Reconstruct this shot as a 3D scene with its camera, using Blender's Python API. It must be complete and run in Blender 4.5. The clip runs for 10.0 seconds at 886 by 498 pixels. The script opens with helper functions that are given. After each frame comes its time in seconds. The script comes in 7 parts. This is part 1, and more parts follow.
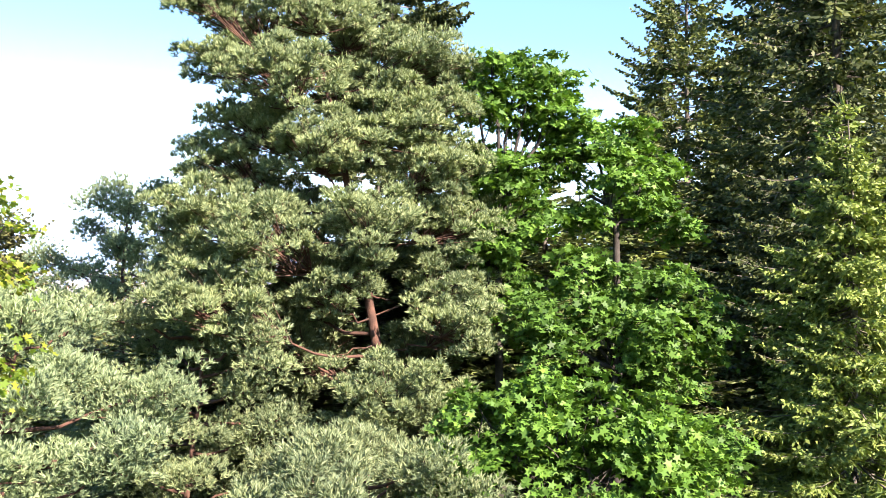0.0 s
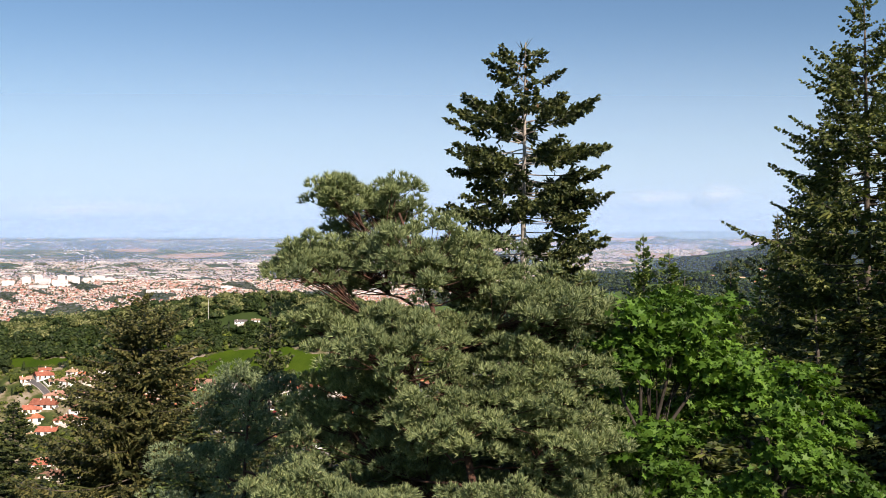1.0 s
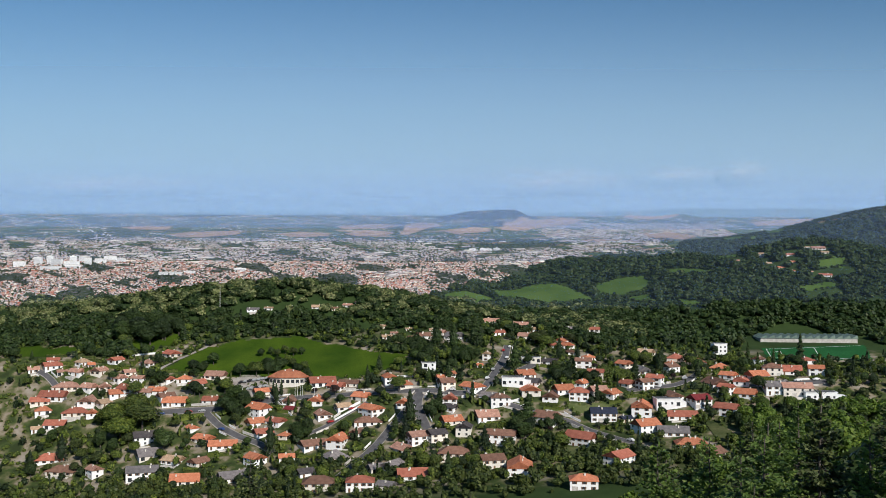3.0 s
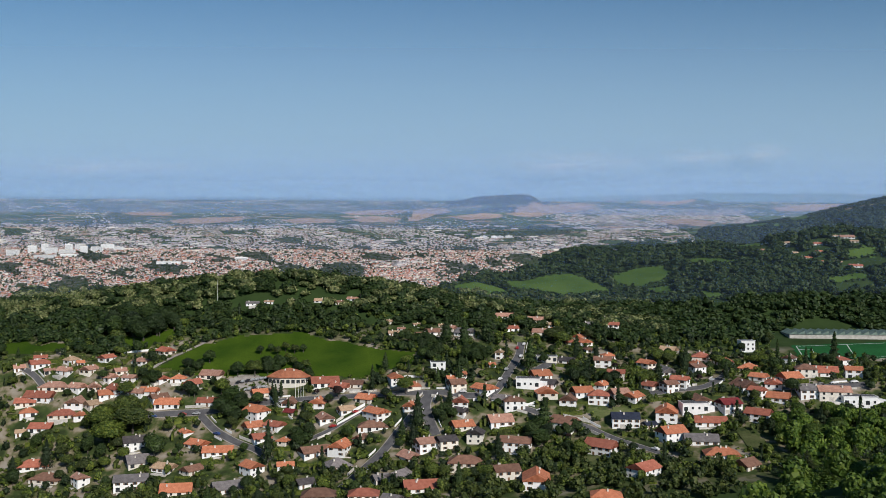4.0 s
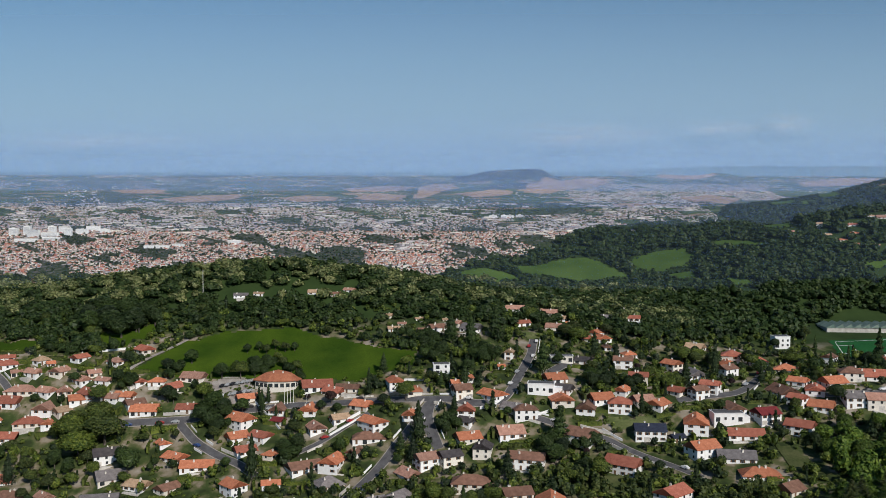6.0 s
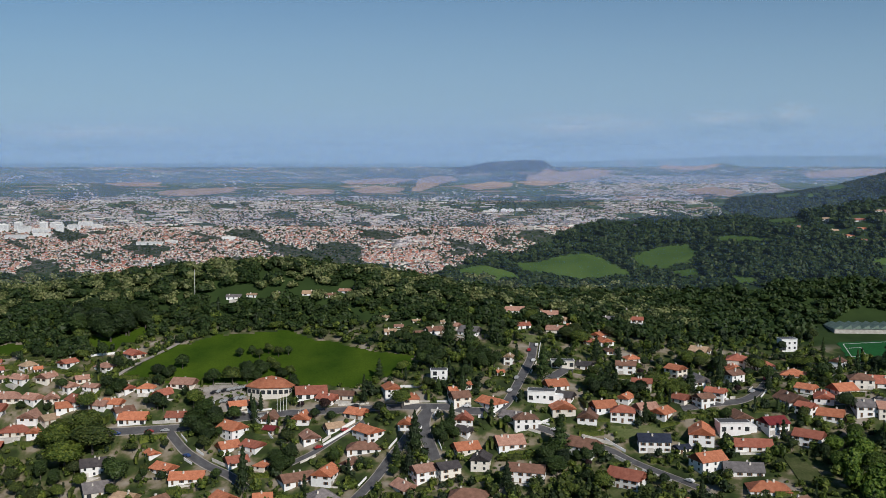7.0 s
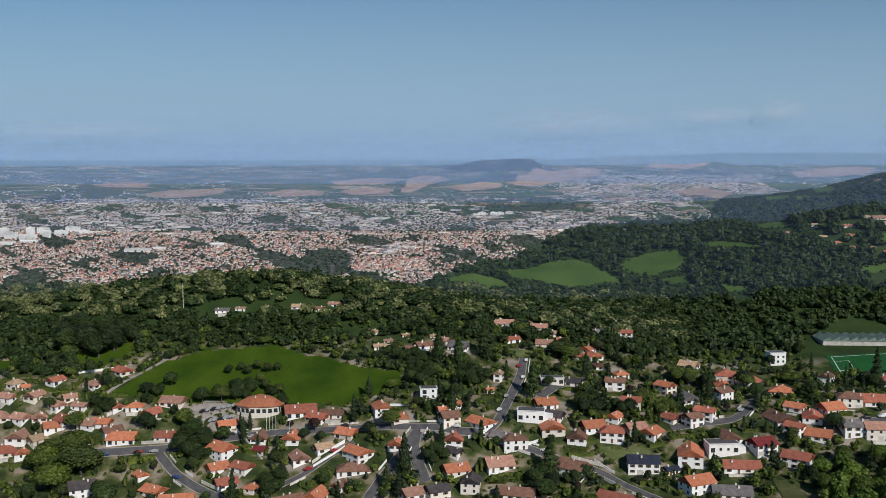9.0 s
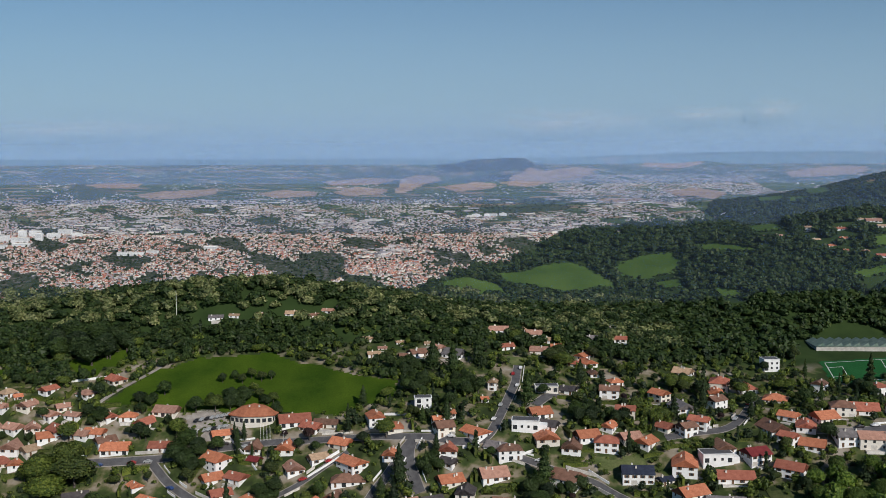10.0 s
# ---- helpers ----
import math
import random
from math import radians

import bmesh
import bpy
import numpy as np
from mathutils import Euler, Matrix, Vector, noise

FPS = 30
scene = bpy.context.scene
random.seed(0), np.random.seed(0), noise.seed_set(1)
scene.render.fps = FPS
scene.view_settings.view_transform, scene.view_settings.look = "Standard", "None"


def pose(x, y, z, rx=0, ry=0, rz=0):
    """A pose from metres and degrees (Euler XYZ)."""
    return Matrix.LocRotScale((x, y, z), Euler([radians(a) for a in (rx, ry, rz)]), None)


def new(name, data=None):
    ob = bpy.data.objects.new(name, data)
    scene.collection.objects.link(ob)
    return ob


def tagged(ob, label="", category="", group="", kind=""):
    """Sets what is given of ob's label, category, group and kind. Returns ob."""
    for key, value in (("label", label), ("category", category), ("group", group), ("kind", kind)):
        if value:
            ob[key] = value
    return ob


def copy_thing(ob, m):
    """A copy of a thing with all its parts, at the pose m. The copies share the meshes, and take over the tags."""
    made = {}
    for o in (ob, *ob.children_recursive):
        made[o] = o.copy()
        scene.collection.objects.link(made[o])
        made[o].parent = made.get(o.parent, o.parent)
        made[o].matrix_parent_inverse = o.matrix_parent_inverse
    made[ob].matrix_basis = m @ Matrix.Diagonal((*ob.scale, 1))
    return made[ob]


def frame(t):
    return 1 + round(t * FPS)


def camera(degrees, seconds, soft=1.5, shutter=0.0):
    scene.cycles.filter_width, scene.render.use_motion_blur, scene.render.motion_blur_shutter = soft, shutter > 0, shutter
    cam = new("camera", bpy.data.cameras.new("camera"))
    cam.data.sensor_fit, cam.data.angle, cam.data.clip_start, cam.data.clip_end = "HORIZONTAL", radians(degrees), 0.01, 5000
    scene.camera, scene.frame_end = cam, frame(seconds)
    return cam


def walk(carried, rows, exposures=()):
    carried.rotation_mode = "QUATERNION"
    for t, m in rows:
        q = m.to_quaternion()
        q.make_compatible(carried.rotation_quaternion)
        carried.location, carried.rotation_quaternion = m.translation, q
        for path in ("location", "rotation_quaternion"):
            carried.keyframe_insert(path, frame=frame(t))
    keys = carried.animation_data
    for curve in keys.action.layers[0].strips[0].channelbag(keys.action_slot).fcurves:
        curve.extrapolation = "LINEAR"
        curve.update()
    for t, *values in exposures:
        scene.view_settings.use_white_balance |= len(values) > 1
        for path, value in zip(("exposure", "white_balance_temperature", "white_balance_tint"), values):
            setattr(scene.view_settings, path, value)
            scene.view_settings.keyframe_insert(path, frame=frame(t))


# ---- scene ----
cam = camera(50.57, 10.0, soft=0.7)
# seconds, eye x, y, z, yaw, pitch, roll
PATH = [
    (0.0, -1.95, 10.75, -15.5, -10.9, 4.3, -0.2),
    (0.2, -1.73, 11.24, -14.36, -8.34, 4.5, -0.1),
    (0.3, -1.6, 11.46, -13.53, -6.66, 3.95, 0.0),
    (0.4, -1.46, 11.63, -12.59, -5.1, 3.62, 0.07),
    (0.5, -1.22, 11.83, -11.69, -3.93, 3.24, 0.2),
    (0.7, -0.87, 12.39, -9.84, -2.06, 2.91, 0.2),
    (1.0, -0.74, 13.4, -7.22, -1.29, 2.43, 0.05),
    (1.5, -0.61, 14.72, -3.17, -0.75, 1.81, -0.2),
    (2.0, -0.6, 16.09, 1.1, -0.58, 1.25, -0.24),
    (2.5, -0.6, 18.6, 4.7, -0.43, 0.9, -0.22),
    (2.7, -0.58, 22.6, 5.9, -0.38, 0.73, -0.22),
    (3.0, -0.58, 33.4, 7.9, -0.24, 0.4, -0.25),
    (3.4, -0.66, 48.6, 11.2, -0.03, -0.08, -0.28),
    (3.8, -0.8, 63.5, 13.6, 0.23, -0.55, -0.29),
    (4.0, -0.83, 70.16, 14.2, 0.34, -0.74, -0.29),
    (4.5, 0.11, 84.38, 14.8, 0.59, -1.09, -0.31),
    (5.0, 0.0, 98.41, 17.4, 0.69, -1.58, -0.3),
    (5.5, 0.97, 111.07, 20.95, 0.87, -2.12, -0.22),
    (7.0, 3.9, 138.56, 33.05, 1.02, -3.61, 0.0),
    (7.5, 3.96, 139.3, 37.33, 0.9, -3.86, 0.0),
    (8.0, 3.97, 139.9, 41.61, 0.74, -4.1, 0.03),
    (8.5, 3.81, 140.35, 45.8, 0.56, -4.33, 0.05),
    (9.0, 4.08, 141.2, 49.8, 0.39, -4.54, 0.08),
    (9.5, 3.79, 142.28, 53.85, 0.2, -4.77, 0.08),
    (10.0, 3.8, 142.84, 57.92, -0.01, -4.99, 0.14),
]
EXPOSURES = [(0.0, 2.33, 7300, 24), (0.5, 1.42, 8500, 24), (1.0, 0.57, 7800, 21), (1.5, 0.35, 7150, 17), (2.0, 0.2, 6850, 13), (2.7, -0.04, 6500, 11),
             (4.0, -0.3, 6500, 11), (5.5, -0.4, 6500, 11), (10.0, -0.46, 6500, 11)]
walk(cam, [(t, pose(x, y, z, 90 + pitch, roll, yaw)) for t, x, y, z, yaw, pitch, roll in PATH], EXPOSURES)

# ---- light ----
SUN_UP, SUN_SIDE = 34.0, 150.0   # degrees above the horizon; clockwise from +y
to_sun = Vector((math.cos(radians(SUN_UP)) * math.sin(radians(SUN_SIDE)),
                 math.cos(radians(SUN_UP)) * math.cos(radians(SUN_SIDE)), math.sin(radians(SUN_UP))))
world = bpy.data.worlds.new("sky")
scene.world = world
world.use_nodes = True
wn, wl = world.node_tree.nodes, world.node_tree.links
sky = wn.new("ShaderNodeTexSky")
sky.sky_type, sky.sun_disc = "NISHITA", False
sky.sun_elevation, sky.sun_rotation = radians(SUN_UP), radians(SUN_SIDE)
sky.air_density, sky.dust_density, sky.ozone_density, sky.altitude = 1.0, 0.5, 3.0, 700
tint = wn.new("ShaderNodeMix")
tint.data_type, tint.blend_type = "RGBA", "MULTIPLY"
tint.inputs["Factor"].default_value, tint.inputs["B"].default_value = 1.0, (0.74, 1.0, 1.08, 1)
wl.new(sky.outputs[0], tint.inputs["A"])
wl.new(tint.outputs["Result"], wn["Background"].inputs["Color"])
wn["Background"].inputs["Strength"].default_value = 0.085
lamp = bpy.data.lights.new("sun", "SUN")
lamp.energy, lamp.angle, lamp.color = 5.0, radians(0.53), (1.0, 0.95, 0.87)
sun = new("sun", lamp)
sun.matrix_world = Matrix.Translation((0, 0, 400)) @ to_sun.to_track_quat("Z", "Y").to_matrix().to_4x4()

# ---- materials ----
def material(name, rough=0.8, spec=0.3):
    m = bpy.data.materials.new(name)
    m.use_nodes = True
    nd, ln = m.node_tree.nodes, m.node_tree.links
    b = nd["Principled BSDF"]
    b.inputs["Roughness"].default_value = rough
    b.inputs["Specular IOR Level"].default_value = spec
    return m, nd, ln, b


def ramp(nd, stops):
    r = nd.new("ShaderNodeValToRGB")
    while len(r.color_ramp.elements) < len(stops):
        r.color_ramp.elements.new(0.5)
    for e, (p, c) in zip(r.color_ramp.elements, stops):
        e.position, e.color = p, (*c, 1)
    return r


def noise_node(nd, ln, scale, detail=4.0, coord=None):
    n = nd.new("ShaderNodeTexNoise")
    n.inputs["Scale"].default_value, n.inputs["Detail"].default_value = scale, detail
    if coord is None:
        coord = nd.new("ShaderNodeNewGeometry").outputs["Position"]
    ln.new(coord, n.inputs["Vector"])
    return n


def mixed(nd, ln, a, b, fac, mode="MIX"):
    x = nd.new("ShaderNodeMix")
    x.data_type, x.blend_type = "RGBA", mode
    for sock, val in ((x.inputs["Factor"], fac), (x.inputs["A"], a), (x.inputs["B"], b)):
        if isinstance(val, (int, float)):
            sock.default_value = val
        elif isinstance(val, tuple):
            sock.default_value = (*val, 1)
        else:
            ln.new(val, sock)
    return x.outputs["Result"]


def bumped(nd, ln, b, height, strength, distance):
    n = nd.new("ShaderNodeBump")
    n.inputs["Strength"].default_value, n.inputs["Distance"].default_value = strength, distance
    ln.new(height, n.inputs["Height"])
    ln.new(n.outputs["Normal"], b.inputs["Normal"])


def plain(name, dark, light, scale=0.6, rough=0.8, bump=0.0, spec=0.3, per_object=0.0, fine=9.0, grain=0.22):
    """Two tones blended at two scales; per_object shifts the value from thing to thing."""
    m, nd, ln, b = material(name, rough, spec)
    n1, n2 = noise_node(nd, ln, scale), noise_node(nd, ln, scale * fine, 3.0)
    r1 = ramp(nd, [(0.32, dark), (0.68, light)])
    ln.new(n1.outputs["Fac"], r1.inputs["Fac"])
    r2 = ramp(nd, [(0.3, (1 - grain,) * 3), (0.7, (1 + 0.5 * grain,) * 3)])
    ln.new(n2.outputs["Fac"], r2.inputs["Fac"])
    c = mixed(nd, ln, r1.outputs["Color"], r2.outputs["Color"], 1.0, "MULTIPLY")
    if per_object:
        o = nd.new("ShaderNodeObjectInfo")
        r3 = ramp(nd, [(0.0, (1 - per_object,) * 3), (1.0, (1 + per_object,) * 3)])
        ln.new(o.outputs["Random"], r3.inputs["Fac"])
        c = mixed(nd, ln, c, r3.outputs["Color"], 1.0, "MULTIPLY")
    ln.new(c, b.inputs["Base Color"])
    if bump:
        bumped(nd, ln, b, n2.outputs["Fac"], 0.6, bump)
    return m


def foliage(name, stops, scale=0.5, through_light=0.3, rough=0.55, per_object=0.25):
    """Leaves: colour by leaf, by patch and by tree, part of the light passes through."""
    m, nd, ln, b = material(name, rough, 0.25)
    g = nd.new("ShaderNodeNewGeometry")
    r = ramp(nd, stops)
    ln.new(g.outputs["Random Per Island"], r.inputs["Fac"])
    n = noise_node(nd, ln, scale, 2.0, g.outputs["Position"])
    r2 = ramp(nd, [(0.3, (0.7, 0.74, 0.72)), (0.7, (1.2, 1.18, 1.05))])
    ln.new(n.outputs["Fac"], r2.inputs["Fac"])
    c = mixed(nd, ln, r.outputs["Color"], r2.outputs["Color"], 1.0, "MULTIPLY")
    if per_object:
        o = nd.new("ShaderNodeObjectInfo")
        r3 = ramp(nd, [(0.0, (1 - per_object, 1 - per_object, 1 - 0.5 * per_object)), (1.0, (1 + per_object, 1 + per_object, 1.0))])
        ln.new(o.outputs["Random"], r3.inputs["Fac"])
        c = mixed(nd, ln, c, r3.outputs["Color"], 1.0, "MULTIPLY")
    ln.new(c, b.inputs["Base Color"])
    t = nd.new("ShaderNodeBsdfTranslucent")
    ln.new(mixed(nd, ln, c, (1.35, 1.4, 0.7), 1.0, "MULTIPLY"), t.inputs["Color"])
    s = nd.new("ShaderNodeMixShader")
    s.inputs[0].default_value = through_light
    ln.new(b.outputs[0], s.inputs[1])
    ln.new(t.outputs[0], s.inputs[2])
    ln.new(s.outputs[0], nd["Material Output"].inputs["Surface"])
    return m


M = {}
M["pine_needles"] = foliage("pine_needles", [(0, (0.09, 0.13, 0.062)), (0.5, (0.162, 0.212, 0.118)), (1, (0.27, 0.315, 0.17))], 0.7, 0.16, per_object=0.1)
M["blue_needles"] = foliage("blue_needles", [(0, (0.1, 0.15, 0.085)), (0.5, (0.19, 0.255, 0.145)), (1, (0.3, 0.37, 0.215))], 0.7, 0.18, per_object=0.1)
M["spruce_needles"] = foliage("spruce_needles", [(0, (0.029, 0.046, 0.018)), (0.5, (0.066, 0.092, 0.033)), (1, (0.14, 0.163, 0.056))], 0.5, 0.15, per_object=0.15)
M["light_needles"] = foliage("light_needles", [(0, (0.06, 0.095, 0.027)), (0.5, (0.14, 0.2, 0.054)), (1, (0.27, 0.325, 0.1))], 0.5, 0.2, per_object=0.1)
M["brown_needles"] = foliage("brown_needles", [(0, (0.034, 0.043, 0.018)), (0.5, (0.074, 0.083, 0.031)), (1, (0.15, 0.14, 0.06))], 0.5, 0.15, per_object=0.1)
M["fir_needles"] = foliage("fir_needles", [(0, (0.0301, 0.0454, 0.0216)), (0.6, (0.0684, 0.0946, 0.0377)), (1, (0.137, 0.151, 0.0539))], 0.6, 0.15, per_object=0.1)
M["larch_needles"] = foliage("larch_needles", [(0, (0.06, 0.108, 0.03)), (0.5, (0.108, 0.175, 0.046)), (1, (0.18, 0.245, 0.07))], 0.5, 0.25, per_object=0.15)
M["maple_leaves"] = foliage("maple_leaves", [(0, (0.032, 0.078, 0.013)), (0.5, (0.062, 0.145, 0.024)), (1, (0.11, 0.215, 0.04))], 0.6, 0.28, per_object=0.1)
M["young_leaves"] = foliage("young_leaves", [(0, (0.072, 0.136, 0.016)), (0.6, (0.132, 0.186, 0.024)), (1, (0.24, 0.236, 0.04))], 0.8, 0.4, per_object=0.1)
M["copse_leaves"] = foliage("copse_leaves", [(0, (0.034, 0.066, 0.013)), (0.5, (0.074, 0.128, 0.024)), (1, (0.145, 0.2, 0.038))], 0.12, 0.25, per_object=0.2)
M["garden_leaves"] = foliage("garden_leaves", [(0, (0.03, 0.052, 0.014)), (0.5, (0.066, 0.094, 0.024)), (1, (0.13, 0.155, 0.042))], 0.12, 0.2, per_object=0.4)
M["dark_leaves"] = foliage("dark_leaves", [(0, (0.017, 0.033, 0.0125)), (0.5, (0.031, 0.053, 0.0185)), (1, (0.051, 0.079, 0.027))], 0.12, 0.15, per_object=0.35)
M["plum_leaves"] = foliage("plum_leaves", [(0, (0.02, 0.012, 0.014)), (1, (0.06, 0.03, 0.03))], 0.3, 0.15, per_object=0.2)
M["wood_leaves"] = foliage("wood_leaves", [(0, (0.017, 0.035, 0.011)), (0.55, (0.031, 0.056, 0.016)), (0.9, (0.049, 0.077, 0.021)), (1, (0.076, 0.098, 0.034))], 0.13, 0.15, per_object=0.1)
M["chestnut_leaves"] = foliage("chestnut_leaves", [(0, (0.055, 0.08, 0.024)), (0.5, (0.135, 0.162, 0.06)), (1, (0.3, 0.305, 0.15))], 0.13, 0.15, per_object=0.1)
M["pine_bark"] = plain("pine_bark", (0.05, 0.027, 0.02), (0.125, 0.064, 0.044), 3.0, 0.9, 0.03)
M["grey_bark"] = plain("grey_bark", (0.05, 0.042, 0.035), (0.15, 0.13, 0.11), 3.0, 0.9, 0.02)
M["dark_bark"] = plain("dark_bark", (0.022, 0.018, 0.015), (0.06, 0.052, 0.044), 3.0, 0.9, 0.02)
M["pale_bark"] = plain("pale_bark", (0.2, 0.18, 0.16), (0.42, 0.39, 0.35), 3.0, 0.9, 0.02)
M["cone"] = plain("cone", (0.12, 0.07, 0.03), (0.22, 0.13, 0.06), 8.0)
M["grass"] = plain("grass", (0.027, 0.06, 0.004), (0.06, 0.102, 0.008), 0.045, 0.9, 0.1, 0.1, fine=30)
M["lawn"] = plain("lawn", (0.06, 0.085, 0.025), (0.13, 0.14, 0.06), 0.12, 0.9, 0.1, 0.1, per_object=0.25)
M["pale_grass"] = plain("pale_grass", (0.05, 0.095, 0.018), (0.085, 0.14, 0.03), 0.04, 0.9, 0.1, 0.1, fine=20)
M["stubble"] = plain("stubble", (0.33, 0.21, 0.13), (0.47, 0.33, 0.22), 0.06, 0.95, 0, 0.1, fine=6)
M["scrub"] = plain("scrub", (0.012, 0.024, 0.014), (0.03, 0.045, 0.024), 0.1, 0.95, 0.3, 0.1)
M["turf"] = plain("turf", (0.013, 0.08, 0.022), (0.018, 0.1, 0.03), 0.1, 0.9, 0.0, 0.1)
M["asphalt"] = plain("asphalt", (0.075, 0.073, 0.078), (0.12, 0.118, 0.122), 0.3, 0.85, 0.01)
M["paving"] = plain("paving", (0.24, 0.21, 0.19), (0.36, 0.33, 0.3), 0.3, 0.9)
M["line_paint"] = plain("line_paint", (0.7, 0.7, 0.68), (0.8, 0.8, 0.78), 1.0, 0.7)
M["render"] = plain("render", (0.68, 0.63, 0.55), (0.77, 0.73, 0.66), 0.2, 0.85, per_object=0.12, grain=0.1)
M["white_wall"] = plain("white_wall", (0.78, 0.775, 0.76), (0.84, 0.84, 0.83), 0.2, 0.8, per_object=0.05, fine=4.0, grain=0.07)
M["town_wall"] = plain("town_wall", (0.33, 0.3, 0.3), (0.62, 0.58, 0.58), 0.12, 0.85)
M["garden_wall"] = plain("garden_wall", (0.45, 0.42, 0.38), (0.68, 0.65, 0.6), 0.5, 0.9, per_object=0.2)
def tiles(name, dark, light, per_object=0.22):
    m, nd, ln, b = material(name, 0.75, 0.25)
    tc = nd.new("ShaderNodeTexCoord")
    n1 = noise_node(nd, ln, 0.5, 5.0, tc.outputs["Object"])
    r1 = ramp(nd, [(0.3, dark), (0.7, light)])
    ln.new(n1.outputs["Fac"], r1.inputs["Fac"])
    w = nd.new("ShaderNodeTexWave")
    w.bands_direction = "X"
    w.inputs["Scale"].default_value, w.inputs["Distortion"].default_value = 1.3, 0.4
    ln.new(tc.outputs["Object"], w.inputs["Vector"])
    r2 = ramp(nd, [(0.0, (0.72,) * 3), (0.6, (1.08,) * 3)])
    ln.new(w.outputs["Fac"], r2.inputs["Fac"])
    c = mixed(nd, ln, r1.outputs["Color"], r2.outputs["Color"], 1.0, "MULTIPLY")
    o = nd.new("ShaderNodeObjectInfo")
    r3 = ramp(nd, [(0.0, (1 - per_object,) * 3), (1.0, (1 + per_object, 1 + 0.8 * per_object, 1 + 0.7 * per_object))])
    ln.new(o.outputs["Random"], r3.inputs["Fac"])
    ln.new(mixed(nd, ln, c, r3.outputs["Color"], 1.0, "MULTIPLY"), b.inputs["Base Color"])
    bumped(nd, ln, b, w.outputs["Fac"], 0.5, 0.06)
    return m
ROOF = {"o": ("orange clay tile", tiles("orange_tiles", (0.42, 0.145, 0.075), (0.57, 0.225, 0.125))),
        "r": ("weathered red tile", tiles("red_tiles", (0.31, 0.1, 0.065), (0.44, 0.165, 0.11))),
        "p": ("faded pink tile", tiles("pink_tiles", (0.34, 0.18, 0.13), (0.5, 0.29, 0.22))),
        "t": ("pale tan tile", tiles("tan_tiles", (0.36, 0.24, 0.15), (0.52, 0.37, 0.25))),
        "b": ("dull brown tile", tiles("brown_tiles", (0.15, 0.08, 0.055), (0.25, 0.14, 0.1))),
        "g": ("grey slate", tiles("grey_tiles", (0.14, 0.13, 0.13), (0.24, 0.22, 0.22))),
        "d": ("dark slate", tiles("dark_tiles", (0.05, 0.045, 0.05), (0.1, 0.09, 0.09))),
        "m": ("deep red sheet", tiles("deep_red", (0.2, 0.03, 0.035), (0.28, 0.05, 0.05))),
        "n": ("blue-black panel", tiles("solar_tiles", (0.02, 0.025, 0.045), (0.04, 0.05, 0.08)))}
M["green_sheet"] = plain("green_sheet", (0.1, 0.16, 0.13), (0.2, 0.26, 0.22), 0.3, 0.6)
M["glass"] = plain("glass", (0.02, 0.025, 0.03), (0.06, 0.065, 0.07), 0.8, 0.15, 0, 0.6)
M["grey_glass"] = plain("grey_glass", (0.3, 0.31, 0.34), (0.42, 0.43, 0.45), 0.4, 0.4)
M["brown_wood"] = plain("brown_wood", (0.1, 0.055, 0.03), (0.2, 0.12, 0.07), 1.0, 0.7, per_object=0.3)
M["dark_metal"] = plain("dark_metal", (0.08, 0.08, 0.085), (0.14, 0.14, 0.145), 1.0, 0.5)
M["tyre"] = plain("tyre", (0.015,) * 3, (0.03,) * 3, 3.0, 0.9)

# ---- building tools ----
def mesh_of(name, verts, faces, mats, index=None, smooth=False):
    """A mesh from an array of corners and one array, or several, of faces with equally many corners."""
    me = bpy.data.meshes.new(name)
    verts = np.asarray(verts, np.float32)
    groups = faces if isinstance(faces, list) else [faces]
    groups = [np.asarray(g, np.int32) for g in groups if len(g)]
    loops = np.concatenate([g.ravel() for g in groups])
    sizes = np.concatenate([np.full(len(g), g.shape[1]) for g in groups])
    me.vertices.add(len(verts))
    me.vertices.foreach_set("co", verts.ravel())
    me.loops.add(len(loops))
    me.loops.foreach_set("vertex_index", loops.astype(np.int32))
    me.polygons.add(len(sizes))
    me.polygons.foreach_set("loop_start", np.concatenate([[0], np.cumsum(sizes)[:-1]]).astype(np.int32))
    for m in mats if isinstance(mats, (list, tuple)) else [mats]:
        me.materials.append(m)
    if index is not None:
        me.polygons.foreach_set("material_index", np.asarray(index, np.int32))
    me.polygons.foreach_set("use_smooth", np.full(len(sizes), smooth))
    me.update()
    me.validate()
    return me


def part(name, me, parent=None, label="", m=None):
    ob = new(name, me)
    if parent is not None:
        ob.parent = parent
    if m is not None:
        ob.matrix_basis = m
    return tagged(ob, label)


BOX_F = np.array([(0, 3, 2, 1), (4, 5, 6, 7), (0, 1, 5, 4), (1, 2, 6, 5), (2, 3, 7, 6), (3, 0, 4, 7)])


def box_v(x0, x1, y0, y1, z0, z1):
    return [(x0, y0, z0), (x1, y0, z0), (x1, y1, z0), (x0, y1, z0), (x0, y0, z1), (x1, y0, z1), (x1, y1, z1), (x0, y1, z1)]


def boxes(*bs):
    """Corners and faces of several boxes, each (x0, x1, y0, y1, z0, z1)."""
    v = np.concatenate([box_v(*b) for b in bs])
    return v, np.concatenate([BOX_F + 8 * i for i in range(len(bs))])


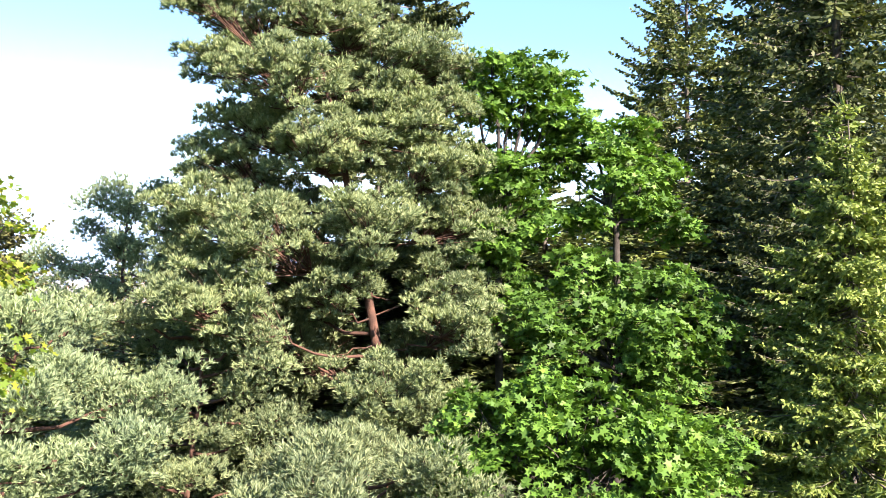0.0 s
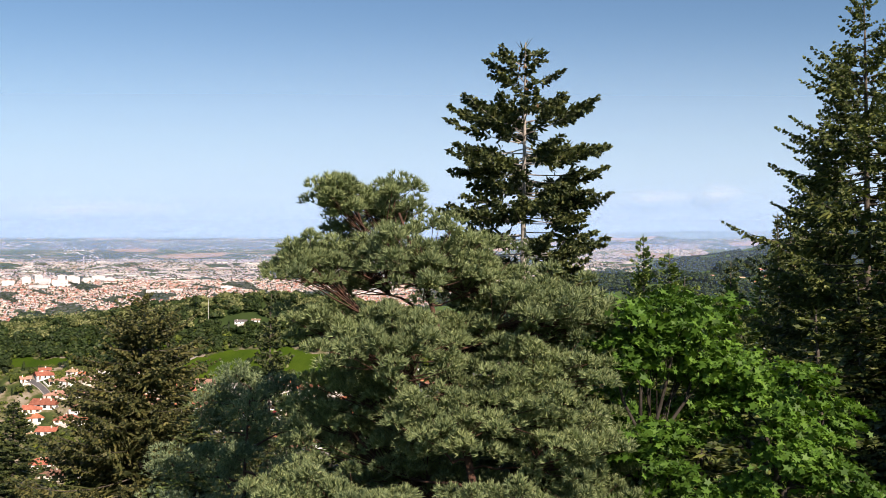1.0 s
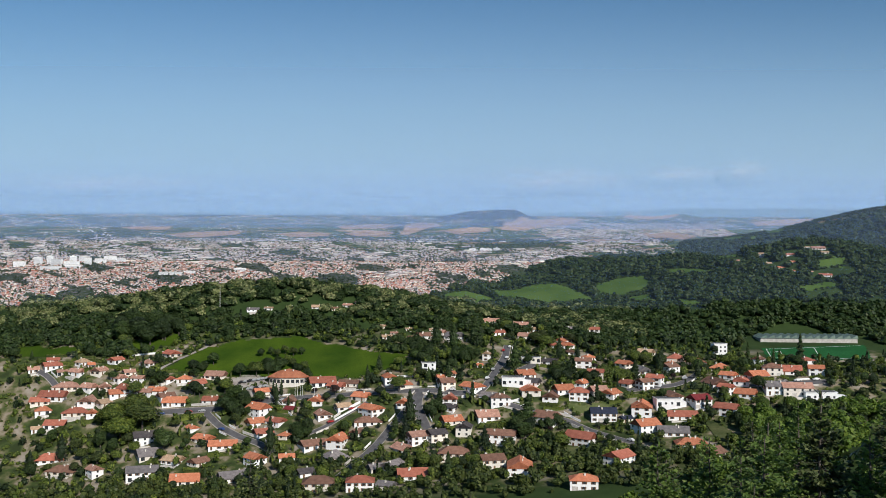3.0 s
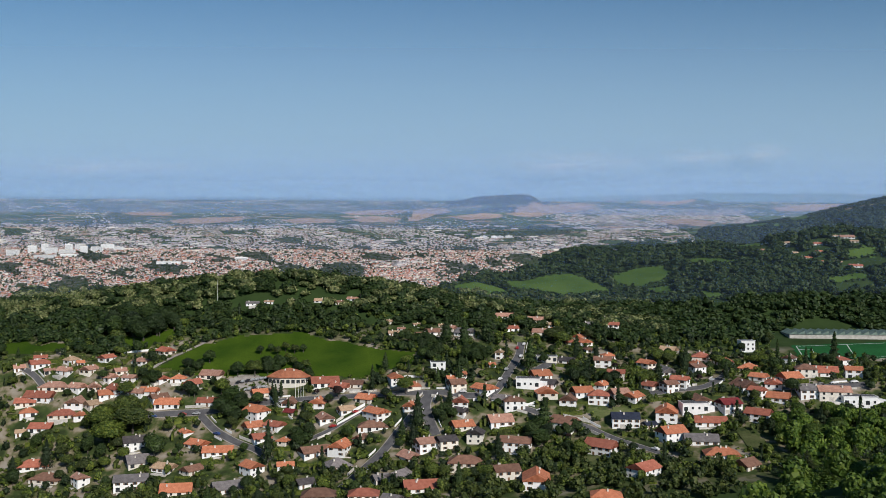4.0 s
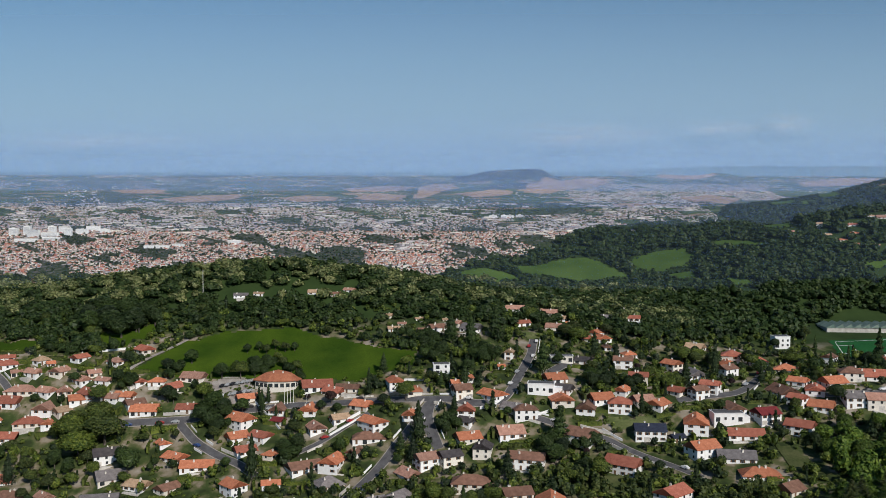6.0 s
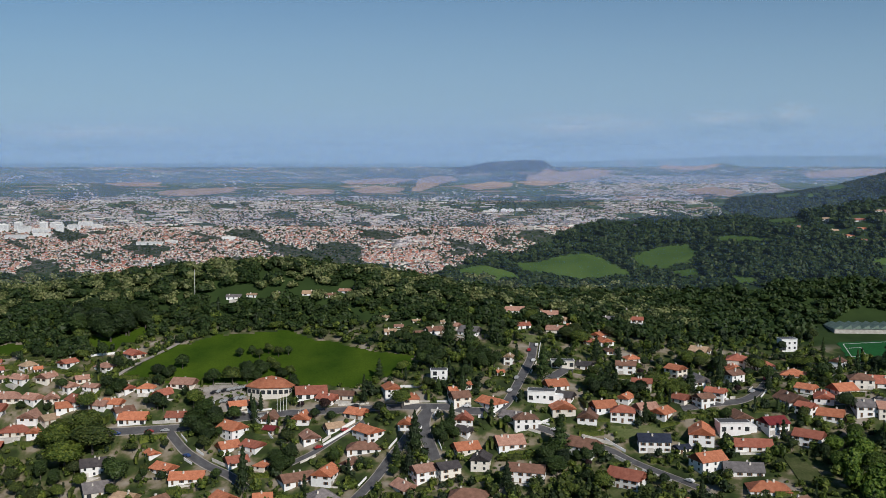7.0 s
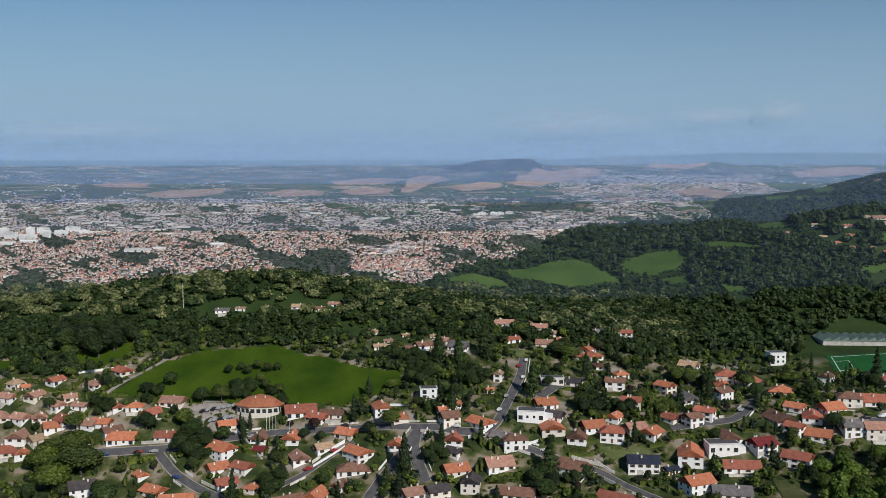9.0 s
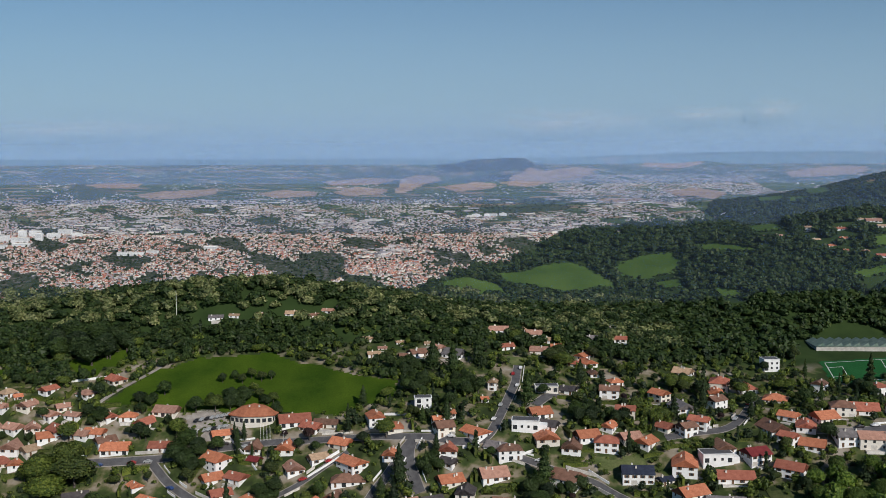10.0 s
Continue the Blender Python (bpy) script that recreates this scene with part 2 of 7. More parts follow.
def tubes(lines, sides=7):
    """Tapered tubes: each line is a list of (x, y, z, radius)."""
    vs, fs, n = [], [], 0
    for line in lines:
        p = np.asarray(line, float)
        d = np.gradient(p[:, :3], axis=0)
        d /= np.linalg.norm(d, axis=1)[:, None] + 1e-9
        u = np.cross(d, (0.31, 0.95, 0.05) if abs(d[0, 2]) > 0.8 else (0, 0, 1.0))
        u /= np.linalg.norm(u, axis=1)[:, None] + 1e-9
        w = np.cross(d, u)
        a = np.linspace(0, 2 * np.pi, sides, endpoint=False)
        ring = p[:, None, :3] + p[:, None, 3:4] * (np.cos(a)[None, :, None] * u[:, None] + np.sin(a)[None, :, None] * w[:, None])
        vs.append(ring.reshape(-1, 3))
        i = np.arange(len(p) - 1)[:, None] * sides + np.arange(sides)[None]
        j = np.arange(len(p) - 1)[:, None] * sides + (np.arange(sides)[None] + 1) % sides
        fs.append(n + np.stack([i, j, j + sides, i + sides], -1).reshape(-1, 4))
        n += len(p) * sides
    return np.concatenate(vs), np.concatenate(fs)


def unit(v):
    return v / (np.linalg.norm(v, axis=-1, keepdims=True) + 1e-9)


# ---- the lie of the land ----
def _table():
    pts = [(-900, 60), (-200, 10), (-50, -10), (15, -22), (60, -27), (150, -55), (300, -92), (420, -108),
           (500, -104), (540, -96), (575, -86), (610, -75), (640, -66), (680, -58), (720, -52), (760, -44),
           (800, -27), (840, -17), (890, -7), (950, 4), (1000, 13.5), (1060, 24), (1160, 42), (1250, 57),
           (1350, 67), (1450, 71), (2200, 73)]
    yy = np.arange(-900, 2200, 2.0)
    zz = np.interp(yy, [p[0] for p in pts], [p[1] for p in pts])
    k = np.exp(-0.5 * (np.arange(-30, 31) / 9.0) ** 2)
    return yy, np.convolve(np.pad(zz, 30, mode="edge"), k / k.sum(), mode="valid")
PROFILE = _table()
def sstep(a, b, v):
    t = np.clip((v - a) / (b - a), 0, 1)
    return t * t * (3 - 2 * t)
def H(x, y):
    x, y = np.asarray(x, float), np.asarray(y, float)
    z = np.interp(y, *PROFILE)
    z = z + 0.095 * np.clip(x, -350, 200) * sstep(380, 470, y) * (1 - sstep(560, 640, y))
    z = z + 7 * sstep(-90, 20, x) * sstep(545, 590, y) * (1 - sstep(690, 740, y))
    z = z + 42 * sstep(20, 150, x) * sstep(50, 150, y) * (1 - sstep(360, 450, y))
    ridge = sstep(-350, -100, x) * (1 - sstep(-110, 70, x))
    z = z + (6 + 24 * ridge) * np.exp(-((y - 722) / 40) ** 2) * (1 - sstep(110, 180, x))
    z = z + 9 * sstep(120, 260, x) * sstep(690, 760, y) * (1 - sstep(860, 980, y))
    z = z + 20 * np.exp(-((x - 345) / 80) ** 2 - ((y - 885) / 50) ** 2)
    z = z + 46 * np.exp(-((x - 500) / 150) ** 2 - ((y - 1015) / 60) ** 2)
    z = z + 6.5 * (1 - sstep(10, 110, x)) * sstep(520, 600, y) * (1 - sstep(720, 780, y))
    z = z - 4 * sstep(110, 170, x) * sstep(620, 660, y) * (1 - sstep(720, 760, y))
    z = z - 9 * sstep(20, 60, x) * (1 - sstep(130, 260, x)) * sstep(760, 820, y) * (1 - sstep(860, 930, y))
    z = z + 4 * np.exp(-((x - 322) / 20) ** 2 - ((y - 1285) / 22) ** 2) + 4.5 * np.exp(-((x - 250) / 24) ** 2 - ((y - 1315) / 22) ** 2)
    z = z + 9 * sstep(60, 420, x) * np.exp(-((y - 1385) / 45) ** 2)
    mesa = (0.75 * sstep(0, 44, x) + 0.25 * sstep(30, 95, x)) * (1 - sstep(98, 122, x)) * np.exp(-((y - 1245) / 42) ** 4)
    z = z + 10.5 * mesa + 5 * np.exp(-((x - 75) / 40) ** 2 - ((y - 1170) / 22) ** 2)
    return z


def h1(x, y):
    return float(H(x, y))


def inside(poly, x, y):
    hit = np.zeros(np.shape(x), bool)
    for (xa, ya), (xb, yb) in zip(poly, poly[1:] + poly[:1]):
        cross = ((ya > y) != (yb > y)) & (x < (xb - xa) * (y - ya) / (yb - ya + 1e-9) + xa)
        hit ^= cross
    return hit


def wob(x, y, s):
    """Slow smooth wander between -1 and 1."""
    return (np.sin(x * 1.7 / s + 1.3) * np.cos(y * 2.1 / s + 0.4) + 0.5 * np.sin(x * 4.3 / s + y * 3.1 / s)) / 1.5


def patch(name, poly, step, mat, up=0.12, edge=2.0, label="", category=""):
    """A piece of ground cover that follows the land within an outline with a ragged edge."""
    p = np.array(poly, float)
    xs, ys = np.arange(p[:, 0].min() - edge, p[:, 0].max() + edge, step), np.arange(p[:, 1].min() - edge, p[:, 1].max() + edge, step)
    gx, gy = np.meshgrid(xs, ys)
    cx, cy = gx[:-1, :-1] + step / 2, gy[:-1, :-1] + step / 2
    keep = inside(list(poly), cx + edge * wob(cx, cy, 9), cy + edge * wob(cy, cx, 7))
    idx = np.arange(gx.size).reshape(gx.shape)
    f = np.stack([idx[:-1, :-1], idx[:-1, 1:], idx[1:, 1:], idx[1:, :-1]], -1)[keep]
    used, f = np.unique(f, return_inverse=True)
    v = np.stack([gx, gy, H(gx, gy) + up], -1).reshape(-1, 3)[used]
    return tagged(new(name, mesh_of(name, v, f.reshape(-1, 4), mat, smooth=True)), label, category, kind="structure")


def strip(name, line, width, mat, up=0.16, label="", category="", step=2.5):
    """A road or path along a line."""
    p = np.array(line, float)
    s = np.concatenate([[0], np.cumsum(np.linalg.norm(np.diff(p, axis=0), axis=1))])
    t = np.linspace(0, s[-1], max(2, int(s[-1] / step)))
    c = np.stack([np.interp(t, s, p[:, 0]), np.interp(t, s, p[:, 1])], 1)
    k = np.array([1, 2, 3, 2, 1.0]) / 9
    if len(c) > 8:
        c[2:-2] = np.stack([np.convolve(c[:, i], k, "valid") for i in (0, 1)], 1)
    d = unit(np.gradient(c, axis=0))
    n = np.stack([-d[:, 1], d[:, 0]], 1)
    rows = np.linspace(-width / 2, width / 2, 4)
    v = np.concatenate([np.concatenate([c + r * n, (H(*(c + r * n).T) + up)[:, None]], 1) for r in rows])
    i = np.arange(len(c) - 1)
    f = np.concatenate([np.stack([i + k * len(c), i + 1 + k * len(c), i + 1 + (k + 1) * len(c), i + (k + 1) * len(c)], 1)[:, ::-1] for k in range(3)])
    return tagged(new(name, mesh_of(name, v, f, mat, smooth=True)), label, category, kind="structure")


def ground_material():
    """Woodland floor near, gardens round the village, town and farmland on the plain."""
    m, nd, ln, b = material("ground", 0.95, 0.1)
    g = nd.new("ShaderNodeNewGeometry")
    sep = nd.new("ShaderNodeSeparateXYZ")
    ln.new(g.outputs["Position"], sep.inputs[0])
    n1 = noise_node(nd, ln, 0.05, 6.0)
    woods = ramp(nd, [(0.3, (0.02, 0.038, 0.012)), (0.7, (0.04, 0.066, 0.02))])
    ln.new(n1.outputs["Fac"], woods.inputs["Fac"])
    # strips of farmland, long across the view
    mp = nd.new("ShaderNodeMapping")
    mp.inputs["Scale"].default_value = (0.036, 0.15, 0.0)
    mp.inputs["Rotation"].default_value = (0, 0, radians(12))
    ln.new(g.outputs["Position"], mp.inputs["Vector"])
    vo = nd.new("ShaderNodeTexVoronoi")
    vo.inputs["Scale"].default_value = 1.0
    ln.new(mp.outputs[0], vo.inputs["Vector"])
    sepc = nd.new("ShaderNodeSeparateColor")
    ln.new(vo.outputs["Color"], sepc.inputs[0])
    farm = ramp(nd, [(0.0, (0.05, 0.08, 0.03)), (0.3, (0.07, 0.11, 0.04)), (0.55, (0.12, 0.12, 0.06)), (0.66, (0.26, 0.18, 0.11)), (0.76, (0.1, 0.13, 0.06)), (0.86, (0.34, 0.25, 0.15)), (0.93, (0.08, 0.12, 0.05)), (1.0, (0.06, 0.1, 0.04))])
    farm.color_ramp.interpolation = "CONSTANT"
    ln.new(sepc.outputs[0], farm.inputs["Fac"])
    n2 = noise_node(nd, ln, 0.012, 5.0)
    rr = ramp(nd, [(0.36, (0, 0, 0)), (0.46, (1, 1, 1))])
    ln.new(n2.outputs["Fac"], rr.inputs["Fac"])
    farmland = mixed(nd, ln, (0.055, 0.075, 0.035), farm.outputs["Color"], rr.outputs["Color"])
    n3 = noise_node(nd, ln, 0.25, 4.0)
    town = ramp(nd, [(0.38, (0.03, 0.05, 0.022)), (0.52, (0.06, 0.07, 0.05)), (0.72, (0.15, 0.135, 0.125))])
    ln.new(n3.outputs["Fac"], town.inputs["Fac"])
    def stepped(lo, hi):
        r = nd.new("ShaderNodeMapRange")
        r.inputs["From Min"].default_value, r.inputs["From Max"].default_value = lo, hi
        ad = nd.new("ShaderNodeMath")
        ad.operation = "MULTIPLY_ADD"
        ln.new(n2.outputs["Fac"], ad.inputs[0])
        ad.inputs[1].default_value = 160.0
        ln.new(sep.outputs["Y"], ad.inputs[2])
        ln.new(ad.outputs[0], r.inputs["Value"])
        return r.outputs[0]
    n4 = noise_node(nd, ln, 0.09, 5.0)
    lawns = ramp(nd, [(0.38, (0.03, 0.043, 0.016)), (0.46, (0.05, 0.072, 0.022)), (0.52, (0.11, 0.11, 0.052)), (0.58, (0.22, 0.185, 0.13)), (0.7, (0.31, 0.275, 0.23))])
    ln.new(n4.outputs["Fac"], lawns.inputs["Fac"])
    gardens = nd.new("ShaderNodeMapRange")
    gardens.inputs["From Min"].default_value, gardens.inputs["From Max"].default_value = 470, 500
    ln.new(sep.outputs["Y"], gardens.inputs["Value"])
    beyond = nd.new("ShaderNodeMapRange")
    beyond.inputs["From Min"].default_value, beyond.inputs["From Max"].default_value = 680, 660
    ln.new(sep.outputs["Y"], beyond.inputs["Value"])
    both = nd.new("ShaderNodeMath")
    both.operation = "MULTIPLY"
    ln.new(gardens.outputs[0], both.inputs[0])
    ln.new(beyond.outputs[0], both.inputs[1])
    floor_c = mixed(nd, ln, woods.outputs["Color"], lawns.outputs["Color"], both.outputs[0])
    slant = nd.new("ShaderNodeMath")           # the wooded slope lies to the right of this slanting line
    slant.operation = "MULTIPLY_ADD"
    ln.new(sep.outputs["Y"], slant.inputs[0])
    slant.inputs[1].default_value = -0.9
    ln.new(sep.outputs["X"], slant.inputs[2])
    leftward = nd.new("ShaderNodeMapRange")
    leftward.inputs["From Min"].default_value, leftward.inputs["From Max"].default_value = -728, -748
    ln.new(slant.outputs[0], leftward.inputs["Value"])
    urban = nd.new("ShaderNodeMath")
    urban.operation = "MULTIPLY"
    ln.new(stepped(860, 900), urban.inputs[0])
    ln.new(leftward.outputs[0], urban.inputs[1])
    c = mixed(nd, ln, floor_c, town.outputs["Color"], urban.outputs[0])
    c = mixed(nd, ln, c, farmland, stepped(1020, 1070))
    ln.new(c, b.inputs["Base Color"])
    bumped(nd, ln, b, n3.outputs["Fac"], 0.5, 0.4)
    return m


xs = np.concatenate([np.linspace(-1500, -460, 40)[:-1], np.arange(-460, 560, 6.0), np.linspace(560, 1600, 40)])
ys = np.concatenate([np.linspace(-800, -60, 30)[:-1], np.arange(-60, 1000, 6.0), np.linspace(1000, 1500, 70), np.linspace(1520, 2150, 12)])
gx, gy = np.meshgrid(xs, ys)
gz = H(gx, gy) + 0.5 * wob(gx, gy, 40) * sstep(700, 900, gy)
idx = np.arange(gx.size).reshape(gx.shape)
tagged(new("ground", mesh_of("ground", np.stack([gx, gy, gz], -1).reshape(-1, 3),
       np.stack([idx[:-1, :-1], idx[:-1, 1:], idx[1:, 1:], idx[1:, :-1]], -1).reshape(-1, 4), ground_material(), smooth=True)),
       "wooded slope falling to a garden village and a wide plain", "ground", kind="structure")

# ---- trees ----
class Tris:
    """Collects loose triangles and quads of foliage."""
    def __init__(self, seed):
        self.r, self.v, self.f, self.n, self.k = np.random.default_rng(seed), [], [], 0, 3

    def add(self, v):                       # v: (count, corners, 3), one face each
        c, k = v.shape[:2]
        self.v.append(v.reshape(-1, 3))
        self.f.append(self.n + np.arange(c * k).reshape(c, k))
        self.n += c * k

    def mesh(self, name, mat):
        by = {}
        for f in self.f:
            by.setdefault(f.shape[1], []).append(f)
        return mesh_of(name, np.concatenate(self.v), [np.concatenate(g) for g in by.values()], mat)

    def rand_dir(self, n):
        return unit(self.r.normal(size=(n, 3)))

    def tufts(self, c, axis, blades, length, width, spread):
        """Brushes of needles at the points c."""
        c, axis = np.repeat(c, blades, 0), np.repeat(axis, blades, 0)
        d = unit(axis + spread * self.rand_dir(len(c)))
        side = unit(np.cross(d, self.rand_dir(len(c)))) * width
        ln = length * self.r.uniform(0.7, 1.2, (len(c), 1))
        self.add(np.stack([c - side, c + side, c + d * ln], 1))

    def sprays(self, a, b, width, flat=0.0, cross=True):
        """Slim needle-covered twigs from a to b, each two crossed blades."""
        d = b - a
        u = unit(np.cross(d, self.rand_dir(len(a)) * (1 - flat) + np.array([0, 0, 1.0]) * flat))
        w = unit(np.cross(d, u))
        m = a + 0.45 * d
        wd = width * self.r.uniform(0.7, 1.25, (len(a), 1))
        self.add(np.stack([a, m + u * wd, b, m - u * wd], 1))
        if cross:
            self.add(np.stack([a, m + w * wd * 0.6, b, m - w * wd * 0.6], 1))

    def leaves(self, c, normal, size, lobes=5):
        """Lobed leaves lying across the given normals."""
        n = len(c)
        u = unit(np.cross(normal, self.rand_dir(n)))
        w = np.cross(unit(normal), u)
        a = np.linspace(0, 2 * np.pi, 2 * lobes, endpoint=False)
        rad = np.where(np.arange(2 * lobes) % 2 == 0, 1.0, 0.5)
        rad[lobes] *= 0.5
        s = size * self.r.uniform(0.65, 1.2, (n, 1, 1))
        self.add(c[:, None] + s * rad[None, :, None] * (np.cos(a)[None, :, None] * u[:, None] + np.sin(a)[None, :, None] * w[:, None]))

    def cards(self, c, out, size):
        """Small rough clumps of leaves as single bent faces."""
        nrm = unit(out + 0.75 * self.rand_dir(len(c)))
        u = unit(np.cross(nrm, self.rand_dir(len(c))))
        w = np.cross(nrm, u)
        s = size * self.r.uniform(0.6, 1.3, (len(c), 1))
        self.add(np.stack([c - s * u - 0.6 * s * w, c + s * u - 0.5 * s * w, c + 0.7 * s * u + 0.6 * s * w + 0.25 * s * nrm, c - 0.5 * s * u + 0.7 * s * w], 1))


def tree_root(name, x, y, z, label, group=""):
    e = new(name)
    e.location = (x, y, z)
    return tagged(e, label, "tree", group)


def bend(r, a, b, n, sag, wander):
    t = np.linspace(0, 1, n)[:, None]
    p = a + (b - a) * t
    p[:, 2] += (sag * t * (1 - t)).ravel() * 4
    p[1:-1] += r.normal(scale=wander, size=(n - 2, 3))
    return p


def scots_pine(name, x, y, top, reach, base, mat, label, seed, lean=(0, 0), side=(1, 0, 0.0), limbs=34, tuft=45, clump=0.5, dead=4):
    """A pine: bare reddish trunk, crooked limbs, shelves of brush-like needle clumps. side: a direction with longer limbs."""
    z0 = h1(x, y) - 0.3
    root = tree_root(name, x, y, z0, label)
    T = Tris(seed)
    r, hgt = T.r, top - z0
    ts = np.linspace(0, 1, 12)
    tr = np.stack([lean[0] * ts ** 2 + 0.18 * np.sin(ts * 7 + seed), lean[1] * ts ** 2 + 0.12 * np.cos(ts * 5 + seed), ts * (hgt - 0.4)], 1)
    trunk = [np.concatenate([tr, (0.012 * hgt * (1 - 0.86 * ts))[:, None]], 1)]
    wood, cs, ax = [], [], []
    for i in range(limbs):
        f = base + (1 - base) * ((i + 0.5) / limbs) ** 0.9
        az = i * 2.39996 + r.uniform(-0.4, 0.4)
        out = np.array([math.cos(az), math.sin(az), 0])
        L = reach * (0.45 + 0.75 * math.sin(math.pi * min(0.98, (1 - f) / (1 - base) * 0.75 + 0.12))) * r.uniform(0.6, 1.12)
        L *= 1 - 0.5 * sstep(0.78, 1.0, f)
        L *= 1 + side[2] * (out[0] * side[0] + out[1] * side[1])
        a = np.array([np.interp(f, ts, tr[:, k]) for k in range(3)])
        b = a + out * L + np.array([0, 0, L * r.uniform(0.0, 0.35) + 0.3 * f])
        p = bend(r, a, b, 7, -0.06 * L, 0.05 * L ** 0.5)
        wood.append(np.concatenate([p, np.linspace(0.025 + 0.011 * L, 0.012, 7)[:, None]], 1))
        for k in range(int(4 + 2.4 * L)):
            s = r.uniform(0.3, 1.0) ** 0.75
            q = np.array([np.interp(s, np.linspace(0, 1, 7), p[:, j]) for j in range(3)])
            tip = q + unit(out + r.normal(scale=0.8, size=3) * [1, 1, 0.35] + [0, 0, 0.3]) * r.uniform(0.25, 0.8) * (0.6 + 0.16 * L)
            if k % 2 == 0:
                wood.append([(*q, 0.018), (*((q + tip) / 2 + [0, 0, 0.03]), 0.013), (*tip, 0.006)])
            rad = clump * r.uniform(0.65, 1.25)
            d = T.rand_dir(tuft)
            d[:, 2] = np.abs(d[:, 2]) * 1.15 - 0.3
            cs.append(tip + d * [rad * 1.15, rad * 1.15, rad * 0.85] * r.uniform(0.5, 1.0, (tuft, 1)))
            ax.append(unit(d + [0, 0, 0.75]))
    for i in range(dead):
        f, az = r.uniform(0.25, 0.6), r.uniform(0, 6.3)
        a = np.array([np.interp(f, ts, tr[:, k]) for k in range(3)])
        wood.append(np.concatenate([bend(r, a, a + [1.6 * math.cos(az), 1.6 * math.sin(az), -0.2], 5, 0, 0.05), np.linspace(0.03, 0.008, 5)[:, None]], 1))
    T.tufts(np.concatenate(cs), np.concatenate(ax), 8, 0.165, 0.019, 0.75)
    part("trunk", mesh_of("trunk", *tubes(trunk, 10), M["pine_bark"], smooth=True), root)
    tagged(part("branchwork", mesh_of("branchwork", *tubes(wood, 5), M["pine_bark"], smooth=True), root), kind="stuff")
    part("crown", T.mesh("crown", mat), root)
    return root


def shelf_pine(name, x, y, top, lean, pads, mat, label, seed):
    """An old pine: bare red trunk, and crooked limbs that each carry a flat shelf of needle brushes at (x, y, z, reach)."""
    z0 = h1(x, y) - 0.3
    root = tree_root(name, x, y, z0, label)
    T = Tris(seed)
    r, hgt = T.r, top - z0
    ts = np.linspace(0, 1, 14)
    tr = np.stack([lean * ts ** 2.4 + 0.15 * np.sin(ts * 8), 0.15 * np.cos(ts * 5), ts * hgt], 1)
    trunk = [np.concatenate([tr, (0.24 * (1 - 0.85 * ts))[:, None]], 1)]
    wood, cs, ax = [], [], []
    for px, py, pz, pr in pads:
        c = np.array([px - x, py - y, pz - z0])
        far = math.hypot(c[0], c[1])
        f = np.clip((c[2] - 0.25 * far - 0.4) / hgt, 0.05, 0.97)
        a = np.array([np.interp(f, ts, tr[:, k]) for k in range(3)])
        p = bend(r, a, c - [0, 0, 0.25 * pr], 8, -0.05 * far, 0.1)
        wood.append(np.concatenate([p, np.linspace(0.022 + 0.007 * far, 0.012, 8)[:, None]], 1))
        pr *= 1.3
        for k in range(int(16 + 24 * pr * pr)):
            d = T.rand_dir(1)[0]
            q = c + d * [1.15 * pr, 1.15 * pr, 0.7 * pr] * r.uniform(0.25, 1.0)
            j = p[r.integers(4, 8)]
            wood.append([(*j, 0.022), (*((j + q) / 2 - [0, 0, 0.05]), 0.014), (*q, 0.006)])
            n = int(36 * r.uniform(0.6, 1.3))
            e = T.rand_dir(n)
            e[:, 2] = np.abs(e[:, 2]) * 0.9 - 0.22
            rad = r.uniform(0.26, 0.44)
            cs.append(q + e * rad * r.uniform(0.45, 1.0, (n, 1)))
            ax.append(unit(e + [0.25 * d[0], 0.25 * d[1], 0.8]))
    for i in range(10):
        f, az = r.uniform(0.3, 0.6), r.uniform(0, 6.3)
        a = np.array([np.interp(f, ts, tr[:, k]) for k in range(3)])
        wood.append(np.concatenate([bend(r, a, a + [1.5 * math.cos(az), 1.5 * math.sin(az), -0.3], 5, 0, 0.06), np.linspace(0.03, 0.008, 5)[:, None]], 1))
    T.tufts(np.concatenate(cs), np.concatenate(ax), 9, 0.17, 0.019, 0.75)
    part("trunk", mesh_of("trunk", *tubes(trunk, 12), M["pine_bark"], smooth=True), root)
    tagged(part("branchwork", mesh_of("branchwork", *tubes(wood, 5), M["pine_bark"], smooth=True), root), kind="stuff")
    part("crown", T.mesh("crown", mat), root)
    return root


